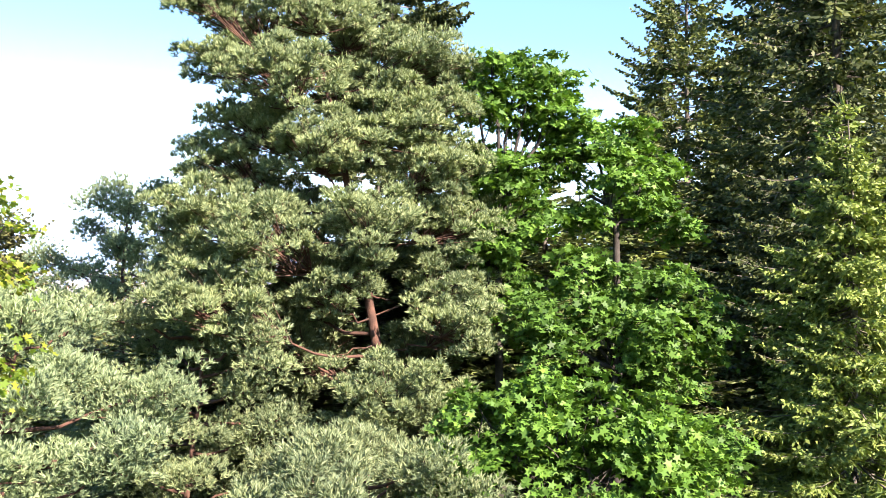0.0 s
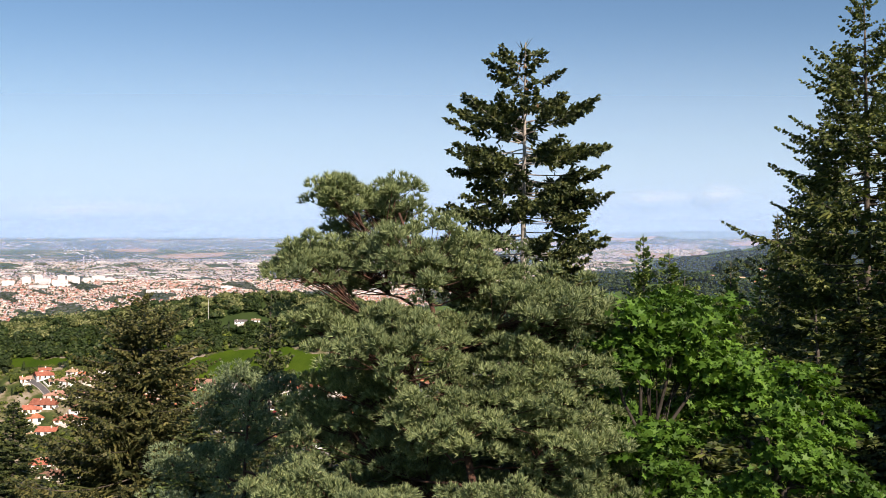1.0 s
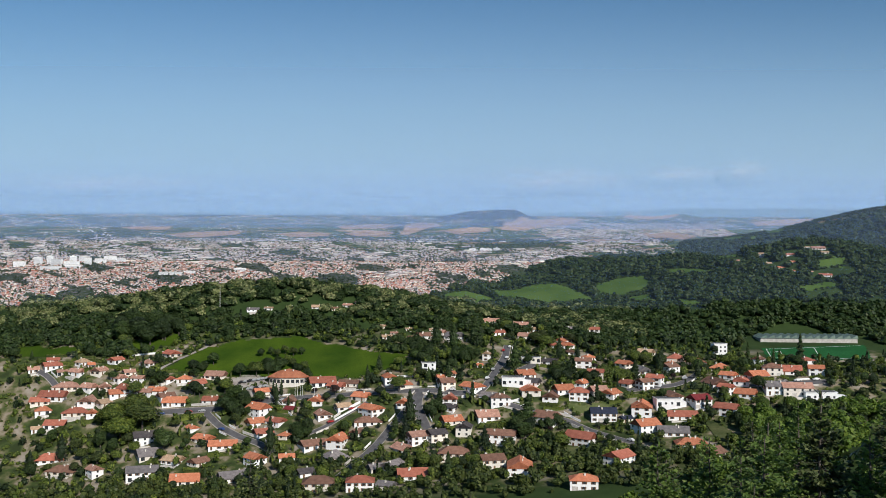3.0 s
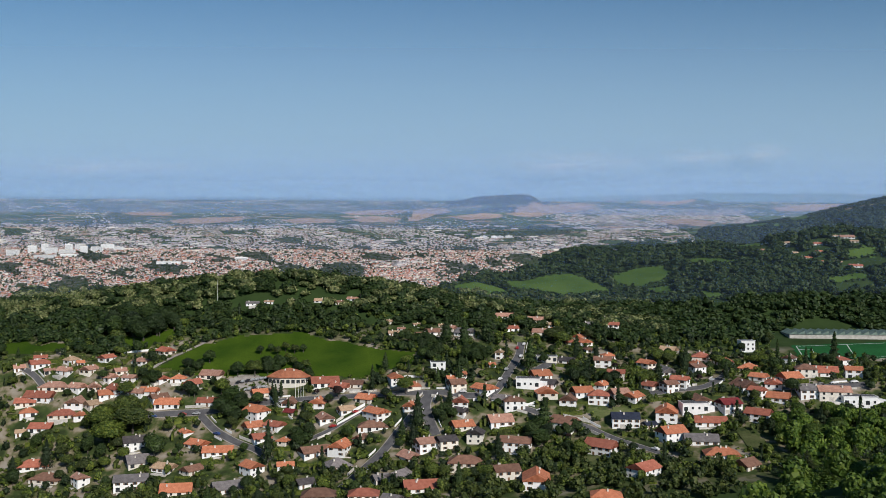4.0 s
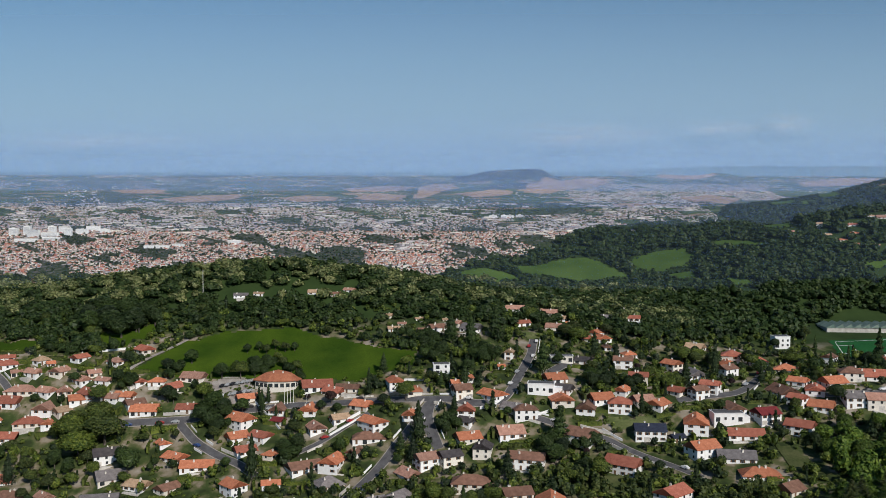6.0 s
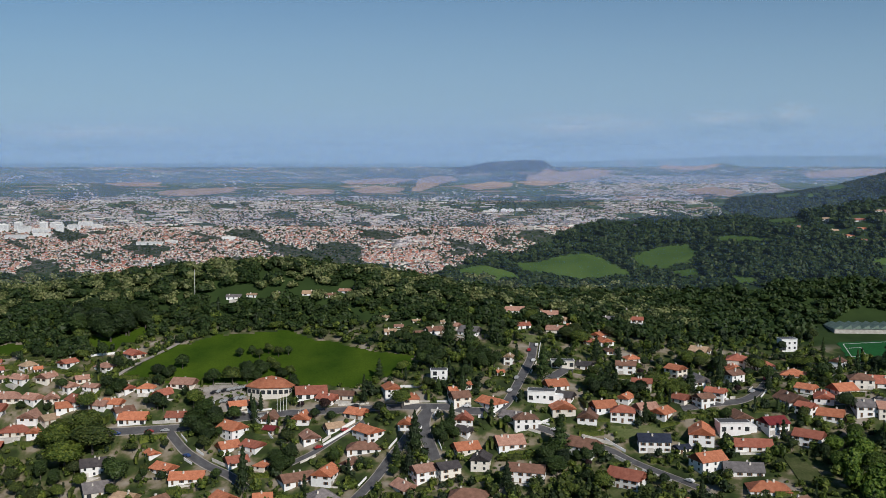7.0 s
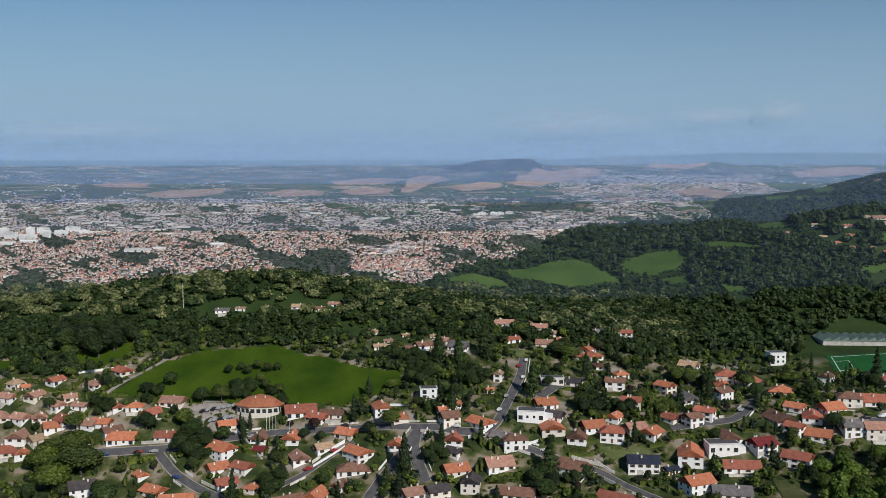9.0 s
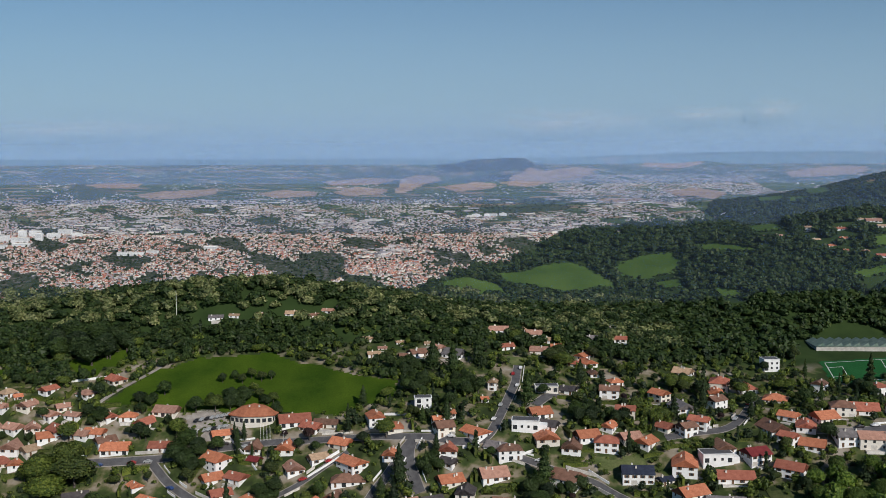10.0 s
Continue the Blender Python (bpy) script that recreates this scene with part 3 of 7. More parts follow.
def conifer(name, x, y, top, reach, mat, label, seed, step=0.42, per=6, twig=0.15, width=0.035, droop=0.28, base=0.06, gap=0.0, inner=0.3,
            power=0.85, z0=None, sub=0, cones=0, tip_up=0.3, bark="grey_bark", group="", puff=0.0, most=99.0, cross=None):
    """A spruce or fir: a straight mast with whorls of boughs, each carrying two ranks of hanging twigs."""
    z0 = h1(x, y) - 0.3 if z0 is None else z0
    root = tree_root(name, x, y, z0, label, group)
    T = Tris(seed)
    r, hgt = T.r, top - z0
    ts = np.linspace(0, 1, 10)
    mast = np.stack([0.1 * np.sin(ts * 5 + seed), 0.1 * np.cos(ts * 4), ts * hgt, 0.011 * hgt * (1 - 0.93 * ts)], 1)
    wood, A, B = [], [], []
    z = hgt * base
    while z < hgt - 0.25:
        f = (z - hgt * base) / (hgt * (1 - base))
        lush = r.uniform(0.72, 1.12) if not gap else r.uniform(1 - gap, 1.1)
        for k in range(per if f < 0.9 else 4):
            if gap and r.random() < gap * 0.55 * (f < 0.72):
                continue
            az = r.uniform(0, 2 * math.pi)
            out = np.array([math.cos(az), math.sin(az), 0.0])
            L = max(0.3 + 0.6 * puff, reach * (1 - f) ** power * lush * r.uniform(0.5, 1.15))
            L = min(L, most * r.uniform(0.75, 1.0))
            zz = z + r.uniform(-0.2, 0.2)
            n = 6
            s = np.linspace(0, 1, n)[:, None]
            p = np.array([0, 0, zz]) + out * L * s
            p[:, 2] += (-droop * L * s + tip_up * L * s ** 2.4 + 0.25 * (f > 0.85) * L * s).ravel()
            wood.append(np.concatenate([p, np.linspace(0.012 + 0.006 * L, 0.004, n)[:, None]], 1))
            cnt = max(4, int(L * (1 - 0.18) / twig))
            u = np.linspace(0.18 if not gap else inner, 1.0, cnt)
            q = np.stack([np.interp(u, s.ravel(), p[:, j]) for j in range(3)], 1)
            lat = np.cross(out, (0, 0, 1.0))
            for sd in (-1, 1):
                ln = ((0.34 * (1 - u) * L + 0.16) * r.uniform(0.6, 1.2, cnt))[:, None]
                d = unit(out * r.uniform(0.5, 1.0, (cnt, 1)) + sd * lat * r.uniform(0.5, 1.0, (cnt, 1)) + np.array([0, 0, 1.0]) * (r.uniform(-0.75, 0.1, (cnt, 1)) * (droop > 0.1) + puff * r.uniform(-0.7, 1.0, (cnt, 1))) + r.normal(scale=0.12, size=(cnt, 3)))
                A.append(q)
                B.append(q + d * ln)
                for _ in range(sub):
                    w = r.uniform(0.25, 0.8, (cnt, 1))
                    a2 = q + d * ln * w
                    A.append(a2)
                    B.append(a2 + unit(d + r.normal(scale=0.75, size=(cnt, 3))) * (0.1 + 0.38 * ln * (1 - w)))
            A.append(q[-1:])
            B.append(q[-1:] + unit(out + [0, 0, 0.3])[None] * 0.25)
        z += step * r.uniform(0.8, 1.2) * (1 - 0.35 * f)
    T.sprays(np.concatenate(A), np.concatenate(B), width, cross=not sub if cross is None else cross)
    up = np.array([[0, 0, hgt - 0.3]])
    T.sprays(np.repeat(up, 6, 0), up + unit(r.normal(size=(6, 3)) * [0.5, 0.5, 0.2] + [0, 0, 1.0]) * r.uniform(0.3, 0.75, (6, 1)), 0.025)
    part("trunk", mesh_of("trunk", *tubes([mast], 9), M[bark], smooth=True), root)
    tagged(part("branchwork", mesh_of("branchwork", *tubes(wood, 3), M[bark], smooth=True), root), kind="stuff")
    part("crown", T.mesh("crown", mat), root)
    for i in range(cones):
        az, q = r.uniform(0, 6.3), r.uniform(0.2, 0.9)
        zc = hgt - r.uniform(0.5, 2.6)
        v, f4 = tubes([[(0, 0, 0, 0.012), (0, 0, 0.02, 0.032), (0, 0, 0.09, 0.034), (0, 0, 0.15, 0.008)]], 6)
        part("cone", mesh_of("cone", v, f4, M["cone"]), root, "upright brown cone", pose(q * math.cos(az) * (hgt - zc) * 0.35, q * math.sin(az) * (hgt - zc) * 0.35, zc))
    return root


def broadleaf(name, x, y, lobes, mat, label, seed, size=0.1, per=44, dens=13.0, bark="dark_bark"):
    """A leafy tree: forked trunk and layered sprays of lobed leaves in several rounded masses (dx, dy, z, r)."""
    z0 = h1(x, y) - 0.3
    root = tree_root(name, x, y, z0, label)
    T = Tris(seed)
    r = T.r
    lob = [(a, b, c - z0, d) for a, b, c, d in lobes]
    low = float(np.median([l[2] - l[3] for l in lob]))
    fork = np.array([0.0, 0.0, max(1.2, low * 0.95)])
    trunk = [[(0, 0, 0, 0.16), (0.05, 0.02, fork[2] * 0.5, 0.13), (*fork, 0.1)]]
    wood, C, N = [], [], []
    for a, b, c, d in lob:
        mid = np.array([a, b, c])
        p = bend(r, fork, mid + [0, 0, 0.4 * d], 6, 0.0, 0.12)
        trunk.append(np.concatenate([p, np.linspace(0.075, 0.02, 6)[:, None]], 1))
        for i in range(int(dens * d * d)):
            dr = T.rand_dir(1)[0]
            dr[2] = dr[2] * 0.85 + 0.12
            s = r.uniform(0.35, 1.0) ** 0.45 * (1 + 0.22 * math.sin(5 * dr[0] + 4 * dr[1] + seed))
            q = mid + dr * d * s
            if i % 3 == 0:
                j = p[r.integers(2, 6)]
                wood.append([(*j, 0.022), (*((j + q) / 2 + [0, 0, 0.1]), 0.013), (*q, 0.005)])
            nrm = unit(np.array([0, 0, 1.0]) + 0.55 * dr + r.normal(scale=0.2, size=3))
            flat = r.normal(size=(per, 3)) * 0.33 * (0.6 + 0.14 * d)
            flat -= (flat @ nrm)[:, None] * nrm * 0.82
            C.append(q + flat)
            N.append(unit(nrm + r.normal(scale=0.6, size=(per, 3))))
    T.leaves(np.concatenate(C), np.concatenate(N), size)
    for i, line in enumerate(trunk):
        part("limb" if i else "trunk", mesh_of("limb", *tubes([line], 8), M[bark], smooth=True), root)
    tagged(part("branchwork", mesh_of("branchwork", *tubes(wood, 3), M[bark], smooth=True), root), kind="stuff")
    part("crown", T.mesh("crown", mat), root)
    return root


# the trees round the starting place
PINE_TOP = [(-2.9, 38.3, -4.8, 0.7), (-2.0, 39.7, -4.9, 1.0), (-3.6, 37.2, -6.6, 0.8), (-2.4, 39.7, -6.4, 1.2), (-0.6, 37.7, -6.5, 1.2), (-3.2, 38.1, -8.1, 0.8), (0.9, 39.3, -6.9, 1.2), (2.4, 38.0, -7.8, 1.3), (3.6, 38.5, -8.0, 0.8), (-1.5, 36.8, -8.7, 1.3), (0.3, 39.1, -8.6, 1.2), (-2.3, 38.4, -9.8, 1.1), (2.3, 37.6, -9.4, 1.3)]
PINE_SKIRT = [(-3.0, 39.2, -10.9, 1.1), (-0.8, 37.3, -10.6, 1.3), (3.0, 37.4, -11.2, 1.2), (-3.8, 37.4, -12.5, 1.2), (3.6, 37.6, -12.7, 1.2), (-1.9, 36.6, -13.3, 1.4), (3.4, 38.0, -14.4, 1.2), (1.0, 36.2, -12.9, 1.2), (-3.2, 36.4, -15.0, 1.3), (1.2, 37.4, -10.2, 1.4), (-0.3, 38.0, -14.6, 1.3), (-1.4, 40.0, -12.0, 1.4), (-2.4, 39.6, -15.8, 1.4), (-0.6, 40.2, -16.6, 1.4), (3.2, 39.8, -16.4, 1.2), (0.6, 40.4, -13.6, 1.2), (-4.0, 39.8, -14.0, 1.2), (1.6, 36.3, -17.4, 1.3), (2.7, 36.5, -18.4, 1.2), (0.6, 36.4, -18.9, 1.2), (3.4, 36.5, -15.6, 1.1)]
shelf_pine("scots_pine", 1.9, 38.3, -5.2, -3.4,
           PINE_TOP + PINE_SKIRT,
           M["pine_needles"], "tall Scots pine with red bark and pale brush-like needles", 11)
scots_pine("scots_pine", -7.0, 48.0, -10.4, 3.0, 0.2, M["blue_needles"], "blue-green pine standing among the conifers", 12, limbs=36, tuft=50, clump=0.7)
scots_pine("scots_pine", -7.6, 34.0, -15.0, 3.0, 0.12, M["blue_needles"], "low blue-green pine with dense soft needles", 13, limbs=34, tuft=50, clump=0.65)
scots_pine("scots_pine", 0.2, 31.0, -18.4, 2.9, 0.1, M["pine_needles"], "young pale pine under the tall pine", 14, limbs=34, tuft=60, clump=0.6)
scots_pine("scots_pine", -3.8, 38.5, -13.6, 2.9, 0.15, M["pine_needles"], "pale green pine in the shade of a taller one", 15, limbs=34, tuft=50, clump=0.7)
conifer("silver_fir", 2.9, 46.7, 1.6, 6.8, M["fir_needles"], "tall silver fir with a grey trunk and gappy crown", 21, step=0.62, per=10, twig=0.09, width=0.056, inner=0.42, droop=0.08, gap=0.5, power=0.42, sub=4, cones=26, tip_up=0.16, base=0.12, puff=0.75, most=3.6, bark="pale_bark")
conifer("spruce", 25.6, 68.3, 10.6, 14.5, M["spruce_needles"], "very tall dark spruce with long hanging boughs", 22, step=0.6, per=9, twig=0.22, width=0.1, droop=0.12, gap=0.5, power=0.72, sub=3, puff=0.2, most=9.0)
conifer("spruce", 13.8, 33.8, -9.4, 4.8, M["light_needles"], "spruce with yellow-green hanging sprays", 23, step=0.36, per=10, twig=0.1, width=0.045, droop=0.4, power=0.7, sub=3)
conifer("spruce", 22.8, 50.0, 13.0, 7.5, M["spruce_needles"], "tall dark spruce with drooping boughs", 27, step=0.5, per=10, twig=0.24, width=0.09, droop=0.3, power=0.6, sub=2, gap=0.1)
conifer("spruce", 19.0, 42.0, 8.0, 6.4, M["spruce_needles"], "dark spruce behind the maples", 24, step=0.46, per=10, twig=0.2, width=0.08, droop=0.35, power=0.7, sub=2)
conifer("spruce", 28.3, 89.0, -1.2, 3.6, M["spruce_needles"], "slim young spruce with an open top", 25, twig=0.2, width=0.09, per=9, droop=0.1, sub=1)
conifer("spruce", -19.5, 77.3, -7.6, 12.5, M["brown_needles"], "broad dark spruce with brownish young shoots", 26, step=0.46, per=11, twig=0.24, width=0.1, droop=0.15, power=0.62, sub=2)
broadleaf("maple", 5.1, 38.5, [(-0.5, 0.3, -13.6, 0.9), (0.5, 0.6, -14.8, 1.0), (1.3, 0.8, -11.0, 0.8), (2.6, 0.9, -10.0, 0.9), (-0.6, 0.4, -15.8, 0.9), (0.0, 1.0, -10.6, 0.8), (-0.7, 1.0, -11.9, 0.8), (0.6, 1.2, -12.6, 0.9), (-0.4, -0.8, -8.2, 0.9), (1.0, -0.5, -8.0, 0.8), (2.1, 0.6, -8.3, 0.9), (0.5, 0.2, -9.0, 1.0), (-0.9, -0.8, -9.1, 0.7), (1.7, -0.1, -9.2, 0.9), (0.2, -1.0, -11.2, 0.9), (0.9, -0.9, -12.6, 0.9), (-0.3, -0.9, -13.2, 0.8)], M["maple_leaves"], "slender green maple beside the tall pine", 31, size=0.13, dens=24)
broadleaf("maple", 8.8, 38.2, [(-0.6, 0.7, -9.8, 1.0), (0.4, -0.2, -10.0, 0.9), (1.6, 0.8, -10.8, 0.8), (-0.6, -1.0, -11.1, 0.9), (0.8, 0.0, -11.9, 1.0), (-1.2, -0.4, -12.2, 0.7), (-1.6, 0.4, -10.6, 0.7), (1.8, -0.2, -12.6, 0.8)], M["maple_leaves"], "bright green maple in full leaf", 36, size=0.13, dens=24)
broadleaf("maple", 8.0, 36.4, [(-0.8, 0.7, -14.2, 0.9), (0.4, 0.7, -14.7, 1.1), (1.6, 0.1, -14.9, 1.0), (2.3, -0.3, -15.8, 1.1), (0.6, -0.8, -16.0, 1.1), (-0.7, -0.1, -15.5, 0.9), (-2.5, -0.1, -15.6, 0.9), (-2.1, -0.8, -16.4, 0.9), (1.5, -0.4, -17.2, 1.1)], M["maple_leaves"], "broad maple with layered fresh leaves", 37, size=0.13, dens=24)
broadleaf("maple", 5.2, 31.6, [(-2.2, 0.0, -18.1, 1.1), (-1.0, -0.4, -17.6, 1.0), (0.5, -0.3, -17.9, 1.1), (1.7, -0.3, -18.3, 1.1), (3.3, 0.7, -18.9, 1.1), (-2.8, 0.1, -19.2, 0.9), (-1.2, 0.2, -19.3, 1.2), (0.7, -0.4, -19.3, 1.2), (2.4, 0.0, -19.6, 1.1)], M["maple_leaves"], "spreading young maple with fresh leaves", 32, size=0.12, dens=26)
broadleaf("sapling", -6.9, 28.0, [(-0.3, 0, -13.6, 0.8), (0.4, 0.2, -14.4, 0.8), (-0.7, 0, -15.2, 0.9), (0.2, -0.3, -16.2, 0.9), (-0.9, 0.2, -17.0, 0.9)], M["young_leaves"], "slender sapling with yellow-green leaves", 33, size=0.09, per=26, dens=16)
broadleaf("bush", -3.4, 29.2, [(0, 0, -21.0, 1.4), (1.2, 0.4, -21.4, 1.3)], M["maple_leaves"], "bright leafy bush on the slope", 34, dens=24)
broadleaf("lime_tree", 22.0, 47.0, [(0, 0, -16.5, 2.6), (-2.4, -1, -18.5, 2.4), (1.0, -2, -19.5, 2.6)], M["maple_leaves"], "leafy tree in the shade of the spruces", 35, size=0.17, dens=10)

# ---- meadows, roads and paths ----
MEADOW = [(-174, 626), (-165, 640), (-155, 658), (-146, 658), (-143, 662), (-139, 666), (-125, 668), (-112, 669), (-93, 671), (-83, 666), (-69, 660), (-48, 650), (-20, 636), (-22, 623), (-28, 618), (-50, 612), (-76, 616), (-102, 618), (-121, 618), (-150, 622)]
MEADOW_B = [(-214, 674), (-206, 668), (-199, 666), (-191, 668), (-184, 674), (-176, 674), (-172, 667), (-177, 662), (-186, 660), (-187, 652), (-193, 648), (-199, 654), (-206, 662)]
MEADOW_C = [(-281, 660), (-268, 662), (-258, 656), (-250, 660), (-242, 662), (-240, 652), (-244, 647), (-250, 642), (-273, 644)]
FAR_FIELD = [(39, 845), (53, 854), (72, 864), (85, 876), (108, 876), (118, 865), (125, 848), (131, 832), (131, 821), (107, 816), (85, 814), (69, 824), (56, 830), (45, 833)]
SLOPE_FIELDS = [[(-2, 806), (12, 820), (25, 820), (38, 820), (44, 820), (50, 811), (43, 792), (32, 792), (15, 800)],
                [(132, 863), (143, 876), (168, 884), (186, 879), (187, 856), (176, 838), (153, 832), (138, 846)],
                [(158, 827), (175, 824), (181, 812), (169, 807), (156, 817)],
                [(196, 798), (206, 788), (211, 778), (197, 777), (190, 789)],
                [(200, 890), (222, 876), (241, 852), (237, 848), (203, 873)],
                [(201, 977), (221, 993), (225, 975), (204, 956)],
                [(255, 938), (293, 960), (273, 881), (249, 888)],
                [(290, 802), (325, 815), (333, 806), (300, 796)],
                [(326, 847), (357, 856), (349, 838), (325, 836)]]
LAWNS = [[(35, 660), (65, 672), (69, 666), (43, 653)],
         [(72, 567), (96, 566), (100, 559), (77, 559)],
         [(144, 540), (155, 526), (156, 509), (143, 516)],
         [(133, 655), (144, 650), (134, 636), (129, 643)],
         [(61, 522), (75, 528), (83, 518), (74, 508), (59, 510)]]
OPEN = [MEADOW, MEADOW_B, MEADOW_C, FAR_FIELD] + SLOPE_FIELDS + LAWNS
for i, poly in enumerate(OPEN):
    patch("meadow", poly, 1.6 if i < 3 else 2.0, M["grass" if i < 3 else "lawn" if i >= 4 + len(SLOPE_FIELDS) else "pale_grass"], 0.2 if i < 3 else 0.35, 1.6,
          "lush green mown meadow below the wooded ridge" if i < 3 else "dry garden grass between the houses" if i >= 4 + len(SLOPE_FIELDS) else "pale green pasture framed by hedges", "meadow")
patch("hillside", [(-4, 1212), (28, 1204), (100, 1204), (126, 1212), (126, 1284), (-4, 1284)], 3.0, M["scrub"], 0.3, 4.0, "dark scrub slopes of the flat-topped hill", "hill")
patch("hillside", [(30, 1158), (75, 1150), (118, 1158), (112, 1180), (40, 1182)], 3.0, M["scrub"], 0.3, 3.0, "low wooded rise before the flat-topped hill", "hill")
STUBBLE = [[(75, 1156), (97, 1205), (162, 1256), (183, 1239), (170, 1199), (130, 1156), (91, 1130), (71, 1136)],
           
           [(-41, 1175), (-27, 1200), (-5, 1195), (3, 1166), (-16, 1145), (-36, 1098), (-47, 1098), (-43, 1132)],
           [(-1, 1132), (38, 1152), (62, 1141), (58, 1124), (19, 1105)],
           [(-186, 1098), (-164, 1118), (-126, 1108), (-124, 1086), (-162, 1077)],
           [(-377, 1146), (-350, 1160), (-320, 1152), (-316, 1132), (-357, 1128)],
           [(-310, 1092), (-286, 1112), (-236, 1122), (-225, 1102), (-243, 1083), (-286, 1070)],
           [(253, 1324), (321, 1278), (278, 1239), (242, 1256)],
           [(204, 1350), (245, 1336), (203, 1278)],
           [(394, 1216), (461, 1255), (505, 1255), (488, 1216), (433, 1186), (388, 1182)],
           [(233, 1104), (264, 1124), (286, 1108), (265, 1076), (236, 1080)],
           [(257, 1077), (284, 1101), (290, 1087), (265, 1054)],
           [(155, 1068), (187, 1076), (210, 1065), (172, 1052)],
           [(-109, 1105), (-88, 1132), (-51, 1118), (-61, 1092), (-95, 1086)],
           [(-127, 1160), (-80, 1183), (-42, 1175), (-65, 1145), (-113, 1138)]]
CLEARINGS = [[(325, 1020), (346, 1006), (345, 998), (323, 1002)],
             [(360, 985), (376, 982), (376, 976), (362, 978)],
             [(304, 1043), (325, 1032), (317, 1015), (300, 1024)],
             [(382, 1132), (363, 1024), (360, 1009), (344, 1022)]]
for poly in CLEARINGS:
    patch("clearing", poly, 2.0, M["pale_grass"], 0.4, 2.0, "pale grassy clearing on the wooded hill", "meadow")
for poly in STUBBLE:
    patch("stubble_field", poly, 3.0, M["stubble"], 0.5, 1.5, "mown tan cornfield on the hazy plain", "field")
ROADS = [([(-51, 515), (-47, 524), (-40, 536), (-33, 548), (-27, 560), (-21, 568), (-17, 576), (-10, 586)], 5.2),
         ([(-196, 592), (-165, 590), (-150, 590), (-132, 590), (-121, 593), (-106, 594), (-84, 596), (-59, 594), (-34, 591), (-10, 586), (-1, 584)], 4.6),
         ([(-10, 586), (-13, 579), (-13, 572), (-10, 564), (-7, 555)], 6.0),
         ([(-138, 588), (-127, 576), (-114, 566), (-101, 558), (-91, 548)], 4.2),
         ([(45, 654), (42, 633), (36, 612), (31, 595), (27, 584), (23, 579), (11, 579), (-1, 584)], 4.8),
         ([(23, 579), (32, 572), (46, 566), (55, 561), (72, 554), (83, 542), (96, 529), (106, 517)], 3.6),
         ([(109, 578), (126, 580), (132, 580), (137, 580), (144, 584), (151, 594), (160, 610), (168, 634)], 5.0),
         ([(179, 574), (195, 570), (225, 574)], 5.5),
         ([(-253, 626), (-246, 622), (-238, 615), (-230, 606), (-227, 602)], 3.6),
         ([(-74, 562), (-63, 568), (-53, 576), (-42, 583)], 3.0),
         ([(50, 610), (57, 620), (63, 626)], 6.0)]
for line, w in ROADS:
    strip("road", line, 0.85 * w + 0.9, M["paving"], 0.10, "pale pavement and verge beside the village street", "pavement")
    strip("road", line, 0.85 * w, M["asphalt"], 0.16, "grey asphalt village street", "road")
patch("car_park", [(-129, 615), (-123, 620), (-113, 620), (-106, 612), (-103, 605), (-111, 598), (-120, 598), (-125, 607)], 1.2, M["paving"], 0.2, 0.5, "worn pale car park beside the hall", "pavement")
PITCH = [(222, 680), (298, 691), (288, 657), (217, 648)]
patch("sports_pitch", PITCH, 1.5, M["turf"], 0.2, 0.2, "bright green artificial football pitch", "pitch")


def on_pitch(u, v):
    """A place on the pitch, by shares of its length and width."""
    a, b, c, d = (Vector(q) for q in PITCH)
    return tuple((a.lerp(b, u)).lerp(d.lerp(c, u), v))


for spots in (((0.04, 0.08), (0.96, 0.08)), ((0.04, 0.92), (0.96, 0.92)), ((0.5, 0.08), (0.5, 0.92)), ((0.04, 0.08), (0.04, 0.92)), ((0.04, 0.3), (0.16, 0.3)), ((0.16, 0.3), (0.16, 0.7)), ((0.16, 0.7), (0.04, 0.7))):
    strip("pitch_line", [on_pitch(*q) for q in spots], 0.32, M["line_paint"], 0.26, "white painted line on the pitch", "line", 1.0)
strip("path", [(-177, 626), (-166, 643), (-154, 660)], 2.2, M["paving"], 0.32, "pale gravel track climbing beside the meadow", "path")

# ---- houses ----
def window_mesh(w, h):
    """A pane in its reveal: the front is glass, the rim is painted."""
    v, f = boxes((-w / 2, w / 2, -0.07, 0.02, 0, h))
    return mesh_of("window", v, f, [M["glass"], M["white_wall"]], [1, 1, 0, 1, 1, 1])


WIN = [window_mesh(1.1, 1.25), window_mesh(1.1, 1.25), window_mesh(2.0, 2.05)]
SHUTTER = mesh_of("shutter", *boxes((-0.27, 0.27, -0.08, -0.005, 0, 1.25)), M["brown_wood"])
DOOR = mesh_of("door", *boxes((-0.5, 0.5, -0.09, 0.02, 0, 2.1)), M["brown_wood"])
GARAGE = mesh_of("garage_door", *boxes((-1.3, 1.3, -0.08, 0.02, 0, 2.1)), M["garden_wall"])
CHIMNEY = mesh_of("chimney", *boxes((-0.35, 0.35, -0.28, 0.28, -1.2, 0.9), (-0.42, 0.42, -0.35, 0.35, 0.9, 1.02), (-0.12, 0.12, -0.12, 0.12, 1.02, 1.3)), [M["render"], M["garden_wall"]], np.repeat([0, 1, 1], 6))
rh = random.Random(7)
HOUSES = []


